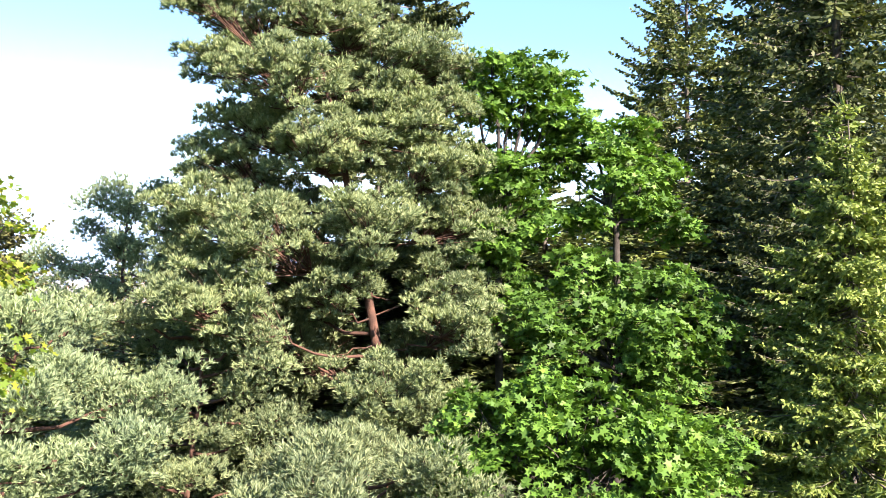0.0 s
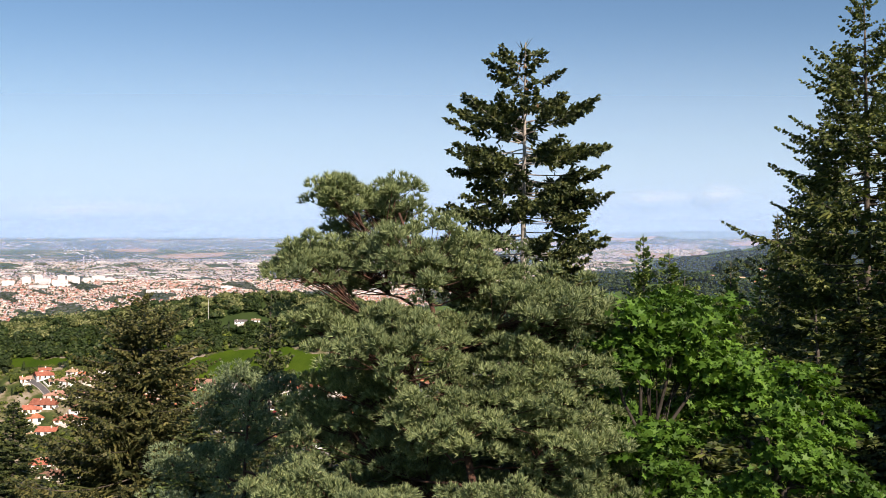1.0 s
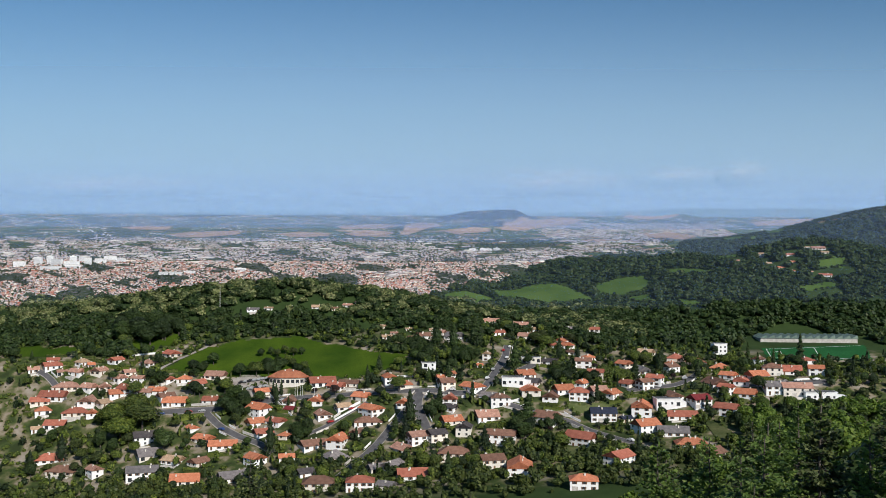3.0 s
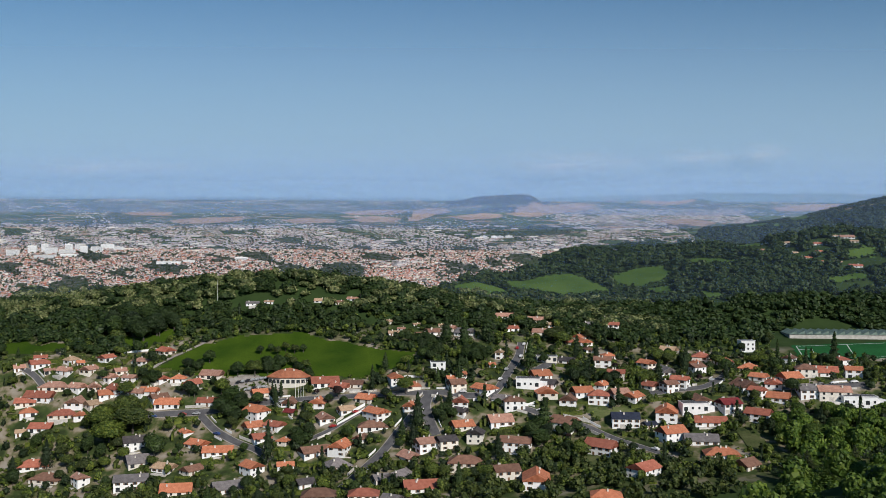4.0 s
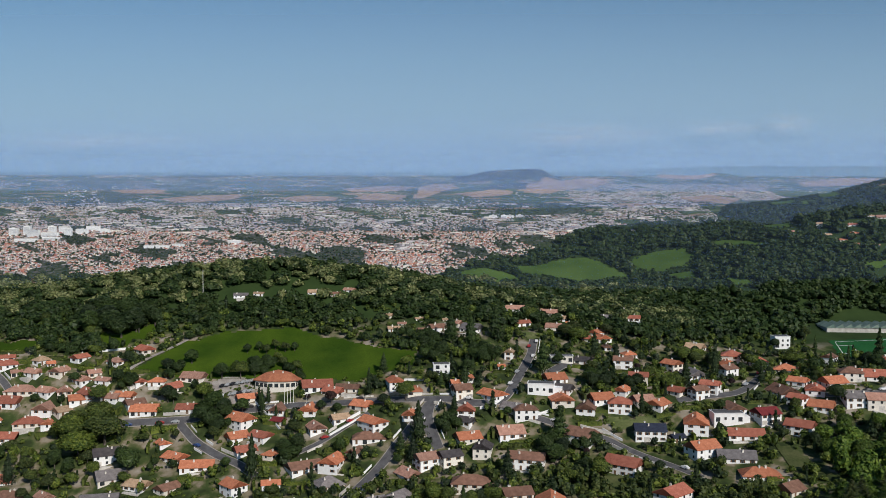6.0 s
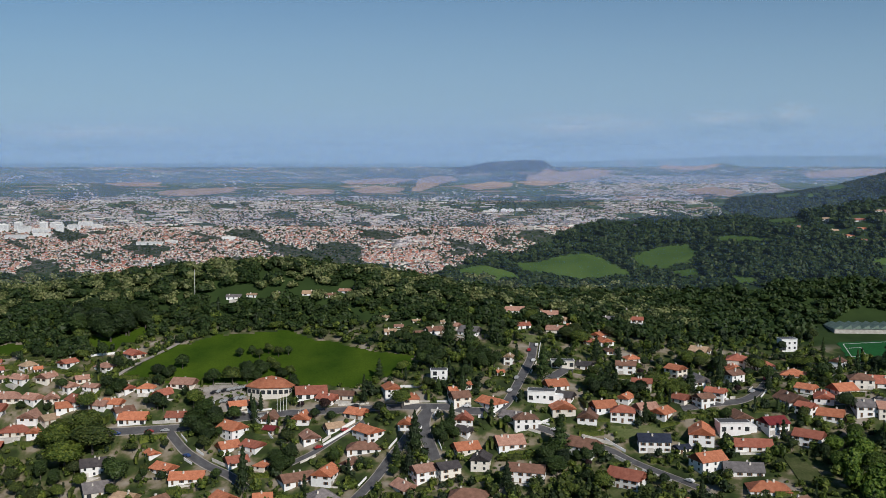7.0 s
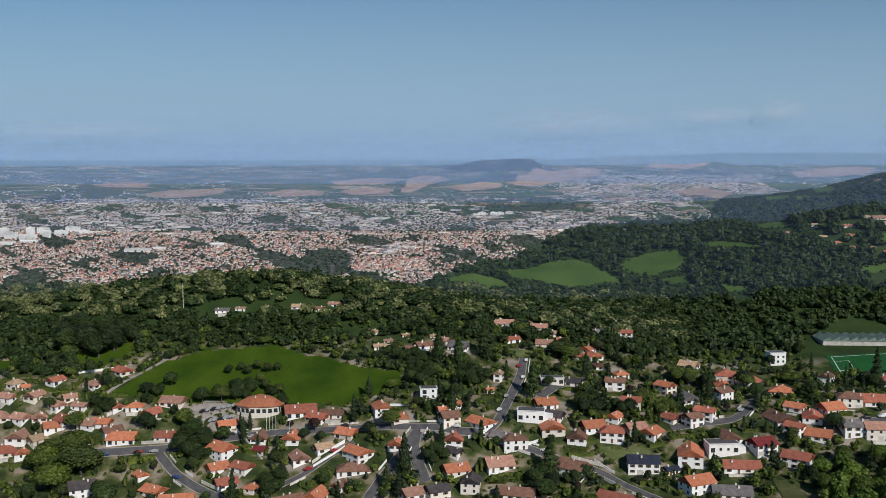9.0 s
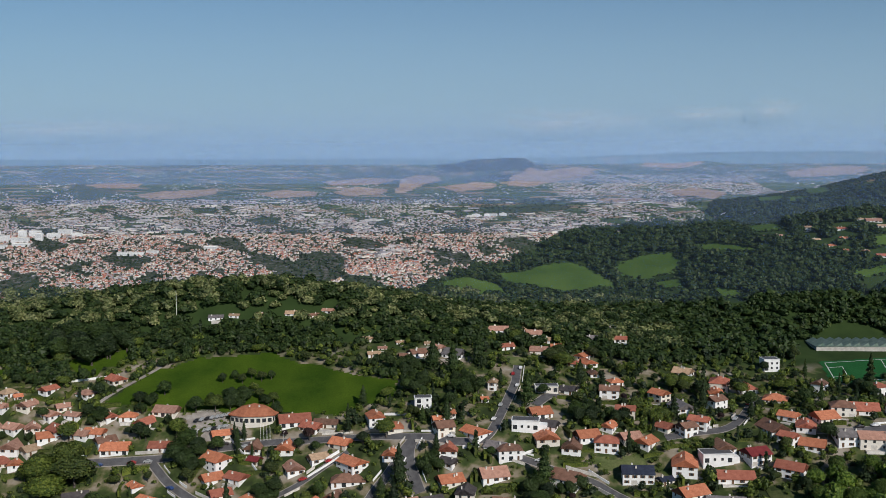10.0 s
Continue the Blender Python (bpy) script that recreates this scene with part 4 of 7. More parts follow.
def roof_mesh(L, W, z, rise, hip, mat, over=0.45, thick=0.22):
    a, b = L / 2 + over, W / 2 + over
    e = rise * over / (W / 2)                     # the eaves hang a little lower
    r = a if not hip else max(0.6, a - b)
    lo = [(-a, -b, z - e), (a, -b, z - e), (a, b, z - e), (-a, b, z - e), (-r, 0, z + rise), (r, 0, z + rise)]
    v = np.array(lo + [(p[0], p[1], p[2] + thick) for p in lo])
    quads = [(6, 7, 11, 10), (8, 9, 10, 11), (0, 4, 5, 1), (2, 5, 4, 3), (0, 1, 7, 6), (2, 3, 9, 8)]
    tris = [(7, 8, 11), (9, 6, 10), (1, 5, 2), (3, 4, 0)]
    quads += [(1, 2, 8, 7), (3, 0, 6, 9)]
    return mesh_of("roof", v, [np.array(quads), np.array(tris)], mat)


def pane(k, root, m, shut):
    w = part("window", WIN[k], root, "", m)
    if shut:
        for s in (-1, 1):
            part("shutter", SHUTTER, w, "", pose(s * 0.84, 0, 0))


def house(x, y, L, W, rot, floors, col, hip=False):
    """A village house: rendered walls with gables, tiled roof, chimney, windows, doors."""
    k = (abs(x) * 7.31 + y * 3.77) % 1.0
    if y < 672 and L < 16:                           # gable ends and corners turned to the street here and there
        if k < 0.3:
            L, W, rot = 1.05 * L, 0.82 * L, rot + 90 - 40 * (k - 0.15) / 0.15 * 0.5
        elif k < 0.75:
            L, W, rot = 0.9 * L, min(W * 1.1, 0.8 * L), rot + math.copysign(14 + 24 * (k - 0.3), rot + 0.1)
        if x > -20 and k > 0.6:
            floors = 2
    W = min(W, L * 1.05)
    zc = [h1(x + dx * L / 3, y + dy * W / 3) for dx in (-1, 1) for dy in (-1, 1)]
    z = min(zc) + 0.05 * (max(zc) - min(zc))
    z -= 0.7 if L < 8 else 0.35                      # set into the slope
    L, W = 0.92 * L, 0.92 * W
    kind, mat = ROOF[col]
    wall = M["white_wall"] if rh.random() < 0.7 else M["render"]
    root = new("house")
    root.matrix_basis = pose(x, y, z, 0, 0, rot)
    tagged(root, f"{'two-storey' if floors > 1 else 'low'} {'white' if wall == M['white_wall'] else 'cream'} house with {'hipped ' if hip else 'gabled '}{kind} roof", "house", "village houses")
    H0, rise = 2.4 * floors + rh.uniform(-0.1, 0.25), W * rh.uniform(0.22, 0.3)
    a, b = L / 2, W / 2
    if hip:
        v, f = boxes((-a, a, -b, b, -3, H0))
        me = mesh_of("wall", v, f, wall)
    else:
        v = np.array([(-a, -b, -3), (a, -b, -3), (a, b, -3), (-a, b, -3), (-a, -b, H0), (a, -b, H0), (a, b, H0), (-a, b, H0), (-a, 0, H0 + rise), (a, 0, H0 + rise)])
        me = mesh_of("wall", v, [np.array([(0, 1, 5, 4), (2, 3, 7, 6)]), np.array([(1, 2, 6, 9, 5), (3, 0, 4, 8, 7)])], wall)
    part("wall", me, root)
    part("roof", roof_mesh(L, W, H0 + 0.02, rise, hip, mat), root, kind + " roof")
    for _ in range(1 if L < 9 else rh.choice((1, 2))):
        cx, cy = rh.uniform(-a * 0.6, a * 0.6), rh.choice((-1, 1)) * b * rh.uniform(0.1, 0.4)
        part("chimney", CHIMNEY, root, "", pose(cx, cy, H0 + rise * (1 - abs(cy) / b) + 0.15))
    if rh.random() < 0.3:
        part("terrace", mesh_of("terrace", *boxes((-a * rh.uniform(0.3, 0.95), a * rh.uniform(0.3, 0.95), -b - rh.uniform(2.0, 3.6), -b - 0.01, -2.6, 0.06)), M["garden_wall"]), root, "paved terrace with a low retaining wall")
    shut = rh.random() < 0.55
    n = max(2, int(L / 3.4))
    for fl in range(floors):
        zb = 0.85 + 2.4 * fl
        for sgn, ang in ((-1, 0), (1, 180)):
            door = rh.randrange(n) if fl == 0 else -1
            for i in range(n):
                px = -a + (i + 0.5) * L / n + rh.uniform(-0.2, 0.2)
                if i == door:
                    big = floors > 1 and L > 10 and sgn < 0 and rh.random() < 0.6
                    part("garage_door" if big else "door", GARAGE if big else DOOR, root, "", pose(px, sgn * b, 0.02, 0, 0, ang))
                else:
                    k = 2 if (fl == 0 and rh.random() < 0.2) else 0 if shut else 1
                    if sgn < 0 or i % 2 == 0:
                        pane(k, root, pose(px, sgn * b, 0.1 if k == 2 else zb, 0, 0, ang), shut and k == 0)
        for sgn, ang in ((-1, -90), (1, 90)):
            for i in range(1 if W < 7 else 2):
                if rh.random() < 0.85:
                    pane(0 if shut else 1, root, pose(sgn * a, -b + (i + 0.5) * W / (1 if W < 7 else 2) + rh.uniform(-0.3, 0.3), zb, 0, 0, ang), shut)
    if y > 780:                                      # small houses on the far hill
        root.scale = (0.8, 0.8, 0.62)
    elif y > 672 and x < 15:                         # low cabins half hidden on the ridge
        root.scale = (0.78, 0.78, 0.66)
    HOUSES.append((x, y, 0.5 * math.hypot(L, W)))
    return root


def flat_house(x, y, L, W, h, rot, label, wall, annex=0.0):
    """A modern house or block with a flat roof and parapet."""
    root = new("flat_roofed_house")
    root.matrix_basis = pose(x, y, h1(x, y), 0, 0, rot)
    tagged(root, label, "house", "village houses")
    part("wall", mesh_of("wall", *boxes((-L / 2, L / 2, -W / 2, W / 2, -3, h)), wall), root)
    part("roof", mesh_of("roof", *boxes((-L / 2 - 0.25, L / 2 + 0.25, -W / 2 - 0.25, W / 2 + 0.25, h, h + 0.25), (-L / 2 + 0.2, L / 2 - 0.2, -W / 2 + 0.2, W / 2 - 0.2, h + 0.25, h + 0.3)), [M["white_wall"], M["dark_metal"]], np.repeat([0, 1], 6)), root, "flat grey roof")
    n = max(2, int(L / 3))
    for fl in range(max(1, int(h / 2.7))):
        for i in range(n):
            for sgn, ang in ((-1, 0), (1, 180)):
                part("window", WIN[2 if i % 3 == 0 else 1], root, "", pose(-L / 2 + (i + 0.5) * L / n, sgn * W / 2, 0.2 + 2.7 * fl if i % 3 == 0 else 1.0 + 2.7 * fl, 0, 0, ang))
    if annex:
        part("annex", mesh_of("annex", *boxes((L / 2 + 0.01, L / 2 + annex, -W / 2 + 0.5, W / 2, -3, h * 0.6)), wall), root)
    HOUSES.append((x, y, 0.5 * math.hypot(L, W)))
    return root


house(-256.2, 626.7, 7.7, 5.5, 10, 1, 'p')
house(-247.6, 636.3, 7.9, 5.7, 20, 1, 'r')
house(-246, 630.6, 12.6, 9.1, 12, 1, 'r')
house(-227.8, 633.7, 8.4, 6.7, -15, 1, 't', True)
house(-221.3, 630.5, 5.0, 3.6, 10, 1, 'o')
house(-207.3, 636.2, 9.5, 6.8, 62, 1, 'r')
house(-185.9, 633.3, 10.4, 8.3, -10, 1, 'p', True)
house(-174.7, 646.3, 11.6, 8.4, -22, 1, 'r')
house(-237.2, 624, 6.8, 4.9, 12, 1, 'p')
house(-227.5, 623.8, 9.7, 7.0, -25, 1, 'p')
house(-213.5, 624.8, 9.6, 6.9, -15, 1, 'p')
house(-199.1, 618.3, 9.7, 7.0, -20, 1, 'p')
house(-194.7, 623.4, 8.3, 5.9, 15, 1, 'p')
house(-186.8, 617.6, 9.0, 6.5, -20, 1, 'p')
house(-168.2, 616.7, 9.2, 6.6, -28, 1, 'r')
house(-158, 616.4, 9.2, 7.4, 0, 1, 'o', True)
house(-148.1, 612.6, 10.6, 7.6, -30, 1, 'r')
house(-139.3, 619.8, 13.3, 9.6, -12, 1, 'p')
house(-229.3, 613.4, 17.5, 11.0, 5, 1, 'p', True)
house(-215.4, 611.6, 10.8, 7.8, -12, 1, 'p')
house(-205.7, 611.8, 9.6, 6.9, 20, 1, 'p')
house(-191.9, 610, 12.2, 8.8, -22, 1, 'r')
house(-196, 606.8, 13.1, 9.4, 10, 1, 'o')
house(-179.2, 606.6, 10.7, 7.7, -16, 1, 'p')
house(-172.2, 607.2, 11.0, 7.9, -12, 1, 'o')
house(-165.4, 602.3, 11.5, 8.2, 12, 1, 'b')
house(-235.1, 606.9, 17.2, 11.0, -6, 1, 'r')
house(-241.4, 603, 12.3, 8.8, 10, 1, 'r')
house(-158.6, 598.3, 14.9, 10.8, 2, 1, 'o')
house(-135.6, 597.8, 13.2, 9.5, 0, 1, 'r')
house(-106.9, 602.8, 11.4, 8.2, 24, 1, 'o')
house(-237.1, 596.6, 11.2, 9.0, 6, 1, 'o', True)
house(-216.6, 594.9, 16.7, 11.0, 12, 1, 'r', True)
house(-211.5, 602.4, 13.4, 9.7, -8, 1, 'p')
house(-201.8, 599.6, 10.7, 7.7, 30, 1, 't')
house(-206.2, 592.5, 8.5, 6.1, 0, 1, 'o')
house(-225.4, 586.8, 13.1, 9.5, 0, 1, 'r')
house(-235.5, 584.1, 7.3, 5.2, 0, 1, 't')
house(-106.2, 585.5, 13.8, 10.0, -14, 2, 'o')
house(-89, 593.5, 10.3, 7.4, -12, 1, 'b')
house(-87.4, 585, 7.1, 5.1, -10, 1, 'm')
house(-106.3, 576.8, 11.5, 8.3, 14, 1, 'o')
house(-94, 576.5, 12.2, 8.8, -12, 1, 'r')
house(-142.5, 575.8, 8.0, 5.7, -32, 1, 'o')
house(-133.5, 566.7, 12.8, 9.2, -18, 1, 'o')
house(-121.1, 559.9, 16.7, 11.0, 8, 1, 'o')
house(-100.2, 567.4, 11.9, 8.6, 8, 1, 'r')
house(-86.8, 562.5, 7.9, 6.4, -25, 1, 'o', True)
house(-168.7, 570.1, 14.1, 10.2, 8, 2, 'd')
house(-161.7, 556.9, 15.6, 11.0, 10, 1, 'g')
house(-145.6, 548.4, 11.8, 8.5, -20, 1, 't')
house(-130.7, 544.5, 10.3, 7.4, -32, 1, 'b')
house(-158.8, 536.4, 17.5, 11.0, 14, 2, 'g')
house(-98.9, 538.4, 11.8, 8.5, -20, 2, 'o')
house(-82.3, 540.1, 8.9, 6.4, 12, 1, 'o')
house(-218.3, 561.4, 17.5, 11.0, 10, 1, 'r', True)
house(-205.8, 548.9, 17.5, 11.0, -12, 1, 'b', True)
house(-186.3, 541.6, 9.1, 6.5, -20, 2, 'p')
house(-133.4, 526.9, 16.1, 11.0, 10, 1, 'o')
house(-107.3, 524.9, 16.8, 11.0, 24, 1, 'g')
house(-73.1, 592, 12.2, 8.8, 0, 1, 'o')
house(-67.5, 578.2, 11.1, 8.0, 34, 1, 'p')
house(-56.3, 581.8, 9.7, 7.0, 30, 1, 't')
house(-45.9, 589.9, 11.9, 8.6, -10, 1, 'o')
house(-39.2, 574.2, 12.7, 9.1, 62, 2, 'o')
house(-40.4, 567.9, 17.0, 11.0, 4, 1, 'b', True)
house(-30.3, 602, 10.4, 7.5, 0, 2, 'o')
house(-19.9, 594.6, 9.7, 7.7, 0, 1, 'o', True)
house(1.1, 592.4, 6.6, 4.8, 0, 2, 'o')
house(6.5, 595.8, 6.4, 4.6, 4, 1, 'o')
house(4, 587.1, 10.7, 7.7, 0, 1, 'b')
house(6.3, 576.7, 11.1, 8.0, 4, 1, 'r')
house(6.3, 569.1, 9.1, 6.5, -14, 1, 'd')
house(19.3, 584.6, 12.7, 9.1, 26, 1, 'o')
house(28.8, 575.3, 11.4, 8.2, -12, 1, 'g')
house(34.3, 571.4, 12.1, 9.7, 8, 1, 'b', True)
house(51.4, 600.2, 12.8, 9.2, 0, 1, 'o')
house(52.4, 581.2, 14.6, 10.5, 8, 1, 'o')
house(55, 588.4, 10.1, 7.3, -12, 1, 'd')
house(-20.9, 577.8, 9.6, 6.9, -16, 1, 'o')
house(26.4, 561.9, 15.3, 11.0, 0, 1, 'p')
house(6.7, 560.9, 13.6, 9.8, 0, 1, 'o')
house(13.7, 550.2, 11.3, 8.1, 64, 2, 'd')
house(33.3, 540.4, 17.5, 11.0, -14, 2, 'b')
house(-12.4, 545.9, 11.9, 8.5, 6, 1, 'p')
house(-1.6, 546.9, 11.9, 8.6, 6, 2, 'd')
house(-19.7, 539.3, 11.5, 8.3, 38, 1, 'p')
house(7.9, 524.9, 17.5, 11.0, -6, 2, 'b', True)
house(-24.5, 521.4, 13.4, 9.6, 58, 1, 'g')
house(-55.9, 550.5, 12.3, 8.9, -34, 2, 'o')
house(-69.3, 551.9, 16.6, 11.0, 30, 1, 'b')
house(-46.2, 557.7, 7.7, 5.5, -10, 1, 'b')
house(-55.9, 537.4, 14.4, 11.0, 8, 1, 'g', True)
house(-13.2, 506.4, 17.4, 11.0, 10, 1, 'r')
house(26.7, 510.8, 13.3, 9.6, 16, 1, 'b')
house(40, 499.4, 15.9, 11.0, -6, 2, 'o')
house(-69.8, 521.6, 10.6, 7.6, 10, 1, 'd')
house(-33, 518.6, 9.2, 6.6, 14, 1, 'g')
house(69.5, 628.2, 9.3, 6.7, -10, 1, 'd')
house(29.7, 625.3, 6.3, 4.5, 60, 2, 't')
house(24.6, 611.8, 4.4, 3.2, 0, 1, 'o')
house(64.4, 574.4, 11.7, 8.4, 0, 1, 'b')
house(59.7, 554.9, 15.5, 11.0, -22, 2, 'b')
house(84.9, 663.5, 10.4, 7.5, 0, 1, 'o')
house(96.7, 641.5, 9.3, 7.5, 0, 1, 'o', True)
house(90.9, 626.1, 10.9, 7.9, -12, 1, 'b')
house(115.9, 621.6, 10.6, 7.6, -30, 1, 'o')
house(94.4, 600.5, 10.3, 7.4, -14, 1, 'r')
house(83.7, 587.2, 9.3, 6.7, 36, 1, 'o')
house(99, 575.5, 12.0, 8.7, 34, 1, 'o')
house(92.2, 578.9, 11.9, 8.6, 0, 1, 'p')
house(122.7, 602.7, 12.7, 9.1, 8, 2, 'g')
house(110.3, 585.2, 9.4, 6.8, -28, 1, 'r')
house(126.5, 584.4, 9.9, 7.1, -32, 2, 'r')
house(119.7, 580.3, 9.7, 7.0, 0, 1, 'b')
house(141.6, 609.7, 11.0, 7.9, 10, 1, 'b')
house(137.2, 657.4, 11.7, 8.4, -20, 1, 't')
house(152.7, 640.6, 12.9, 10.3, 0, 2, 'r', True)
house(147.2, 627.9, 10.0, 7.2, 0, 1, 'o')
house(165.4, 637.4, 12.3, 9.8, 0, 1, 'r', True)
house(174.5, 616.4, 13.8, 11.0, -8, 1, 'o', True)
house(160, 578.1, 14.1, 10.1, 0, 1, 'b')
house(170.5, 587, 10.4, 7.5, -25, 1, 'o')
house(175.2, 577.3, 11.4, 8.2, -22, 1, 'r')
house(204.7, 635.6, 9.1, 6.5, 30, 2, 'b')
house(186.1, 583.3, 13.2, 9.5, 0, 1, 'o')
house(196.8, 588.4, 12.1, 9.7, -14, 1, 'b', True)
house(206.2, 589.9, 17.5, 11.0, -12, 1, 'r')
house(232.8, 629.4, 10.5, 8.4, 0, 1, 'r', True)
house(221.5, 584.8, 9.6, 6.9, -14, 1, 'o')
house(201.7, 562.9, 17.5, 11.0, -8, 2, 'p')
house(189.9, 565.2, 12.8, 9.2, 0, 1, 'g')
house(173.6, 564.8, 13.2, 9.5, -14, 1, 'o')
house(163.4, 567.7, 9.5, 6.8, -25, 1, 'r')
house(145.9, 560.2, 13.0, 9.3, 0, 2, 'm')
house(133.3, 568.9, 11.8, 8.5, 10, 1, 'b')
house(113.4, 558.7, 14.5, 10.4, 0, 2, 'o')
house(110.8, 537.1, 14.2, 10.3, 24, 2, 'o')
house(91.1, 555.4, 15.2, 11.0, -4, 2, 'n')
house(103, 551.6, 7.4, 5.3, 0, 1, 'n')
house(133.7, 550.4, 17.5, 11.0, -6, 1, 'r')
house(158, 548.8, 13.2, 9.5, -36, 2, 'r')
house(124, 531.4, 17.5, 11.0, -8, 1, 'g')
house(129.2, 514.4, 17.5, 11.0, -6, 1, 'o', True)
house(74.7, 529.4, 16.2, 11.0, -36, 2, 'r')
house(89.4, 499.4, 13.6, 9.8, -34, 2, 'r')
house(135.9, 498.4, 11.9, 8.5, 20, 1, 'b')
house(80.4, 573.8, 12.0, 9.6, -10, 1, 'r', True)
house(72.2, 580.8, 13.0, 9.4, 0, 1, 'o')
house(36.6, 694, 12.2, 8.8, 0, 1, 'p')
house(50.5, 697.2, 5.8, 4.2, 60, 1, 't')
house(57.8, 693.8, 9.6, 6.9, -12, 1, 'p')
house(63.7, 688, 7.1, 5.1, -25, 1, 't')
house(40, 674, 8.8, 6.3, 20, 1, 'r')
house(58.6, 673, 10.4, 7.5, -14, 1, 'p')
house(69.2, 680.3, 6.4, 4.6, 0, 1, 'o')
house(90.7, 692.9, 10.2, 7.3, 0, 1, 'g')
house(106.7, 711.3, 6.3, 4.6, -20, 1, 't')
house(108.3, 689.3, 7.8, 5.6, -10, 2, 'r')
house(83.3, 671.5, 8.6, 6.2, 30, 1, 'o')
house(77.1, 660.7, 7.5, 5.4, -20, 1, 'r')
house(86.3, 650.5, 6.8, 4.9, 20, 1, 'b')
house(82.2, 683.1, 5.7, 4.1, 0, 1, 'o')
house(-39.8, 680.8, 8.0, 5.8, -30, 1, 't')
house(-30.9, 672.5, 6.9, 5.0, 0, 1, 'p')
house(-21.3, 676.9, 6.5, 4.7, 20, 1, 't')
house(-10.6, 664.7, 11.3, 8.1, 8, 1, 'b')
house(1, 668.7, 7.6, 5.4, -20, 1, 'p')
house(9.9, 661.8, 13.1, 9.4, -14, 1, 'g')
house(-4.5, 675, 7.0, 5.0, 0, 1, 't')
house(-17.3, 661.5, 8.8, 6.4, 0, 1, 'b')
house(-35.4, 666.6, 7.4, 5.4, 10, 1, 't')
house(-86.5, 698.7, 10.9, 7.9, 0, 1, 't')
house(-131.4, 696.4, 11.9, 8.6, 4, 1, 'g')
house(-120.5, 696.4, 8.2, 5.9, -6, 1, 't')
house(-103.9, 696.8, 7.9, 5.7, -10, 1, 'p')
house(-73.6, 697.4, 8.4, 6.0, 12, 1, 'b')
house(-65.3, 701.2, 9.3, 6.7, -18, 1, 'p')
house(-58, 704.4, 6.6, 4.8, 0, 1, 't')
house(253.9, 873, 6.9, 4.9, 0, 1, 't')
house(264.7, 869.6, 7.4, 5.4, -20, 1, 'p')
house(287, 871.4, 8.4, 6.0, -20, 2, 't')
house(287.3, 853.7, 7.8, 5.6, 0, 1, 't')
house(294.3, 842.9, 8.3, 6.0, 15, 1, 'o')
house(309.4, 864.2, 12.9, 9.3, 0, 1, 'r')
house(301.4, 835.2, 7.5, 5.4, -15, 1, 'o')
house(306.8, 850.7, 7.8, 5.6, 0, 1, 'o')
house(315.1, 832.3, 7.9, 5.7, 25, 1, 'p')
house(338.2, 870.9, 15.5, 11.0, -10, 1, 'p')
house(340.2, 861.6, 9.0, 6.5, 0, 1, 't')
house(326.3, 826, 13.8, 9.9, -10, 1, 'r')
house(329, 874, 7.1, 5.1, 0, 1, 't')
house(271.5, 851.2, 5.8, 4.2, 0, 1, 't')
house(-60, 501, 17.0, 10.0, 5, 2, 'b', True)
house(-39, 497, 14.8, 10.0, 2, 2, 'r', True)
house(67, 469, 14.0, 10.0, -6, 2, 'o', True)
house(-26, 494, 9.8, 7.2, -7, 1, 'g')
# houses with a look of their own
flat_house(43.5, 587, 13, 7, 4.4, -8, "modern white flat-roofed house with a pale blue side", M["white_wall"], 4)
flat_house(189.4, 669, 9, 7, 6.5, 4, "tall white cube-shaped house above the gardens", M["white_wall"])
flat_house(-6.6, 609, 8.5, 6, 5.4, 4, "white house with a dark flat roof beside the meadow", M["white_wall"])
flat_house(128, 561, 14, 8, 4, 3, "white flat-roofed house with a grey roof deck", M["white_wall"], 3)
flat_house(57.8, 627, 12, 6, 3.2, 0, "low grey flat-roofed pavilion", M["render"])
flat_house(212, 556, 17, 7, 4.2, -6, "long modern white house with a dark flat roof", M["white_wall"], 5)


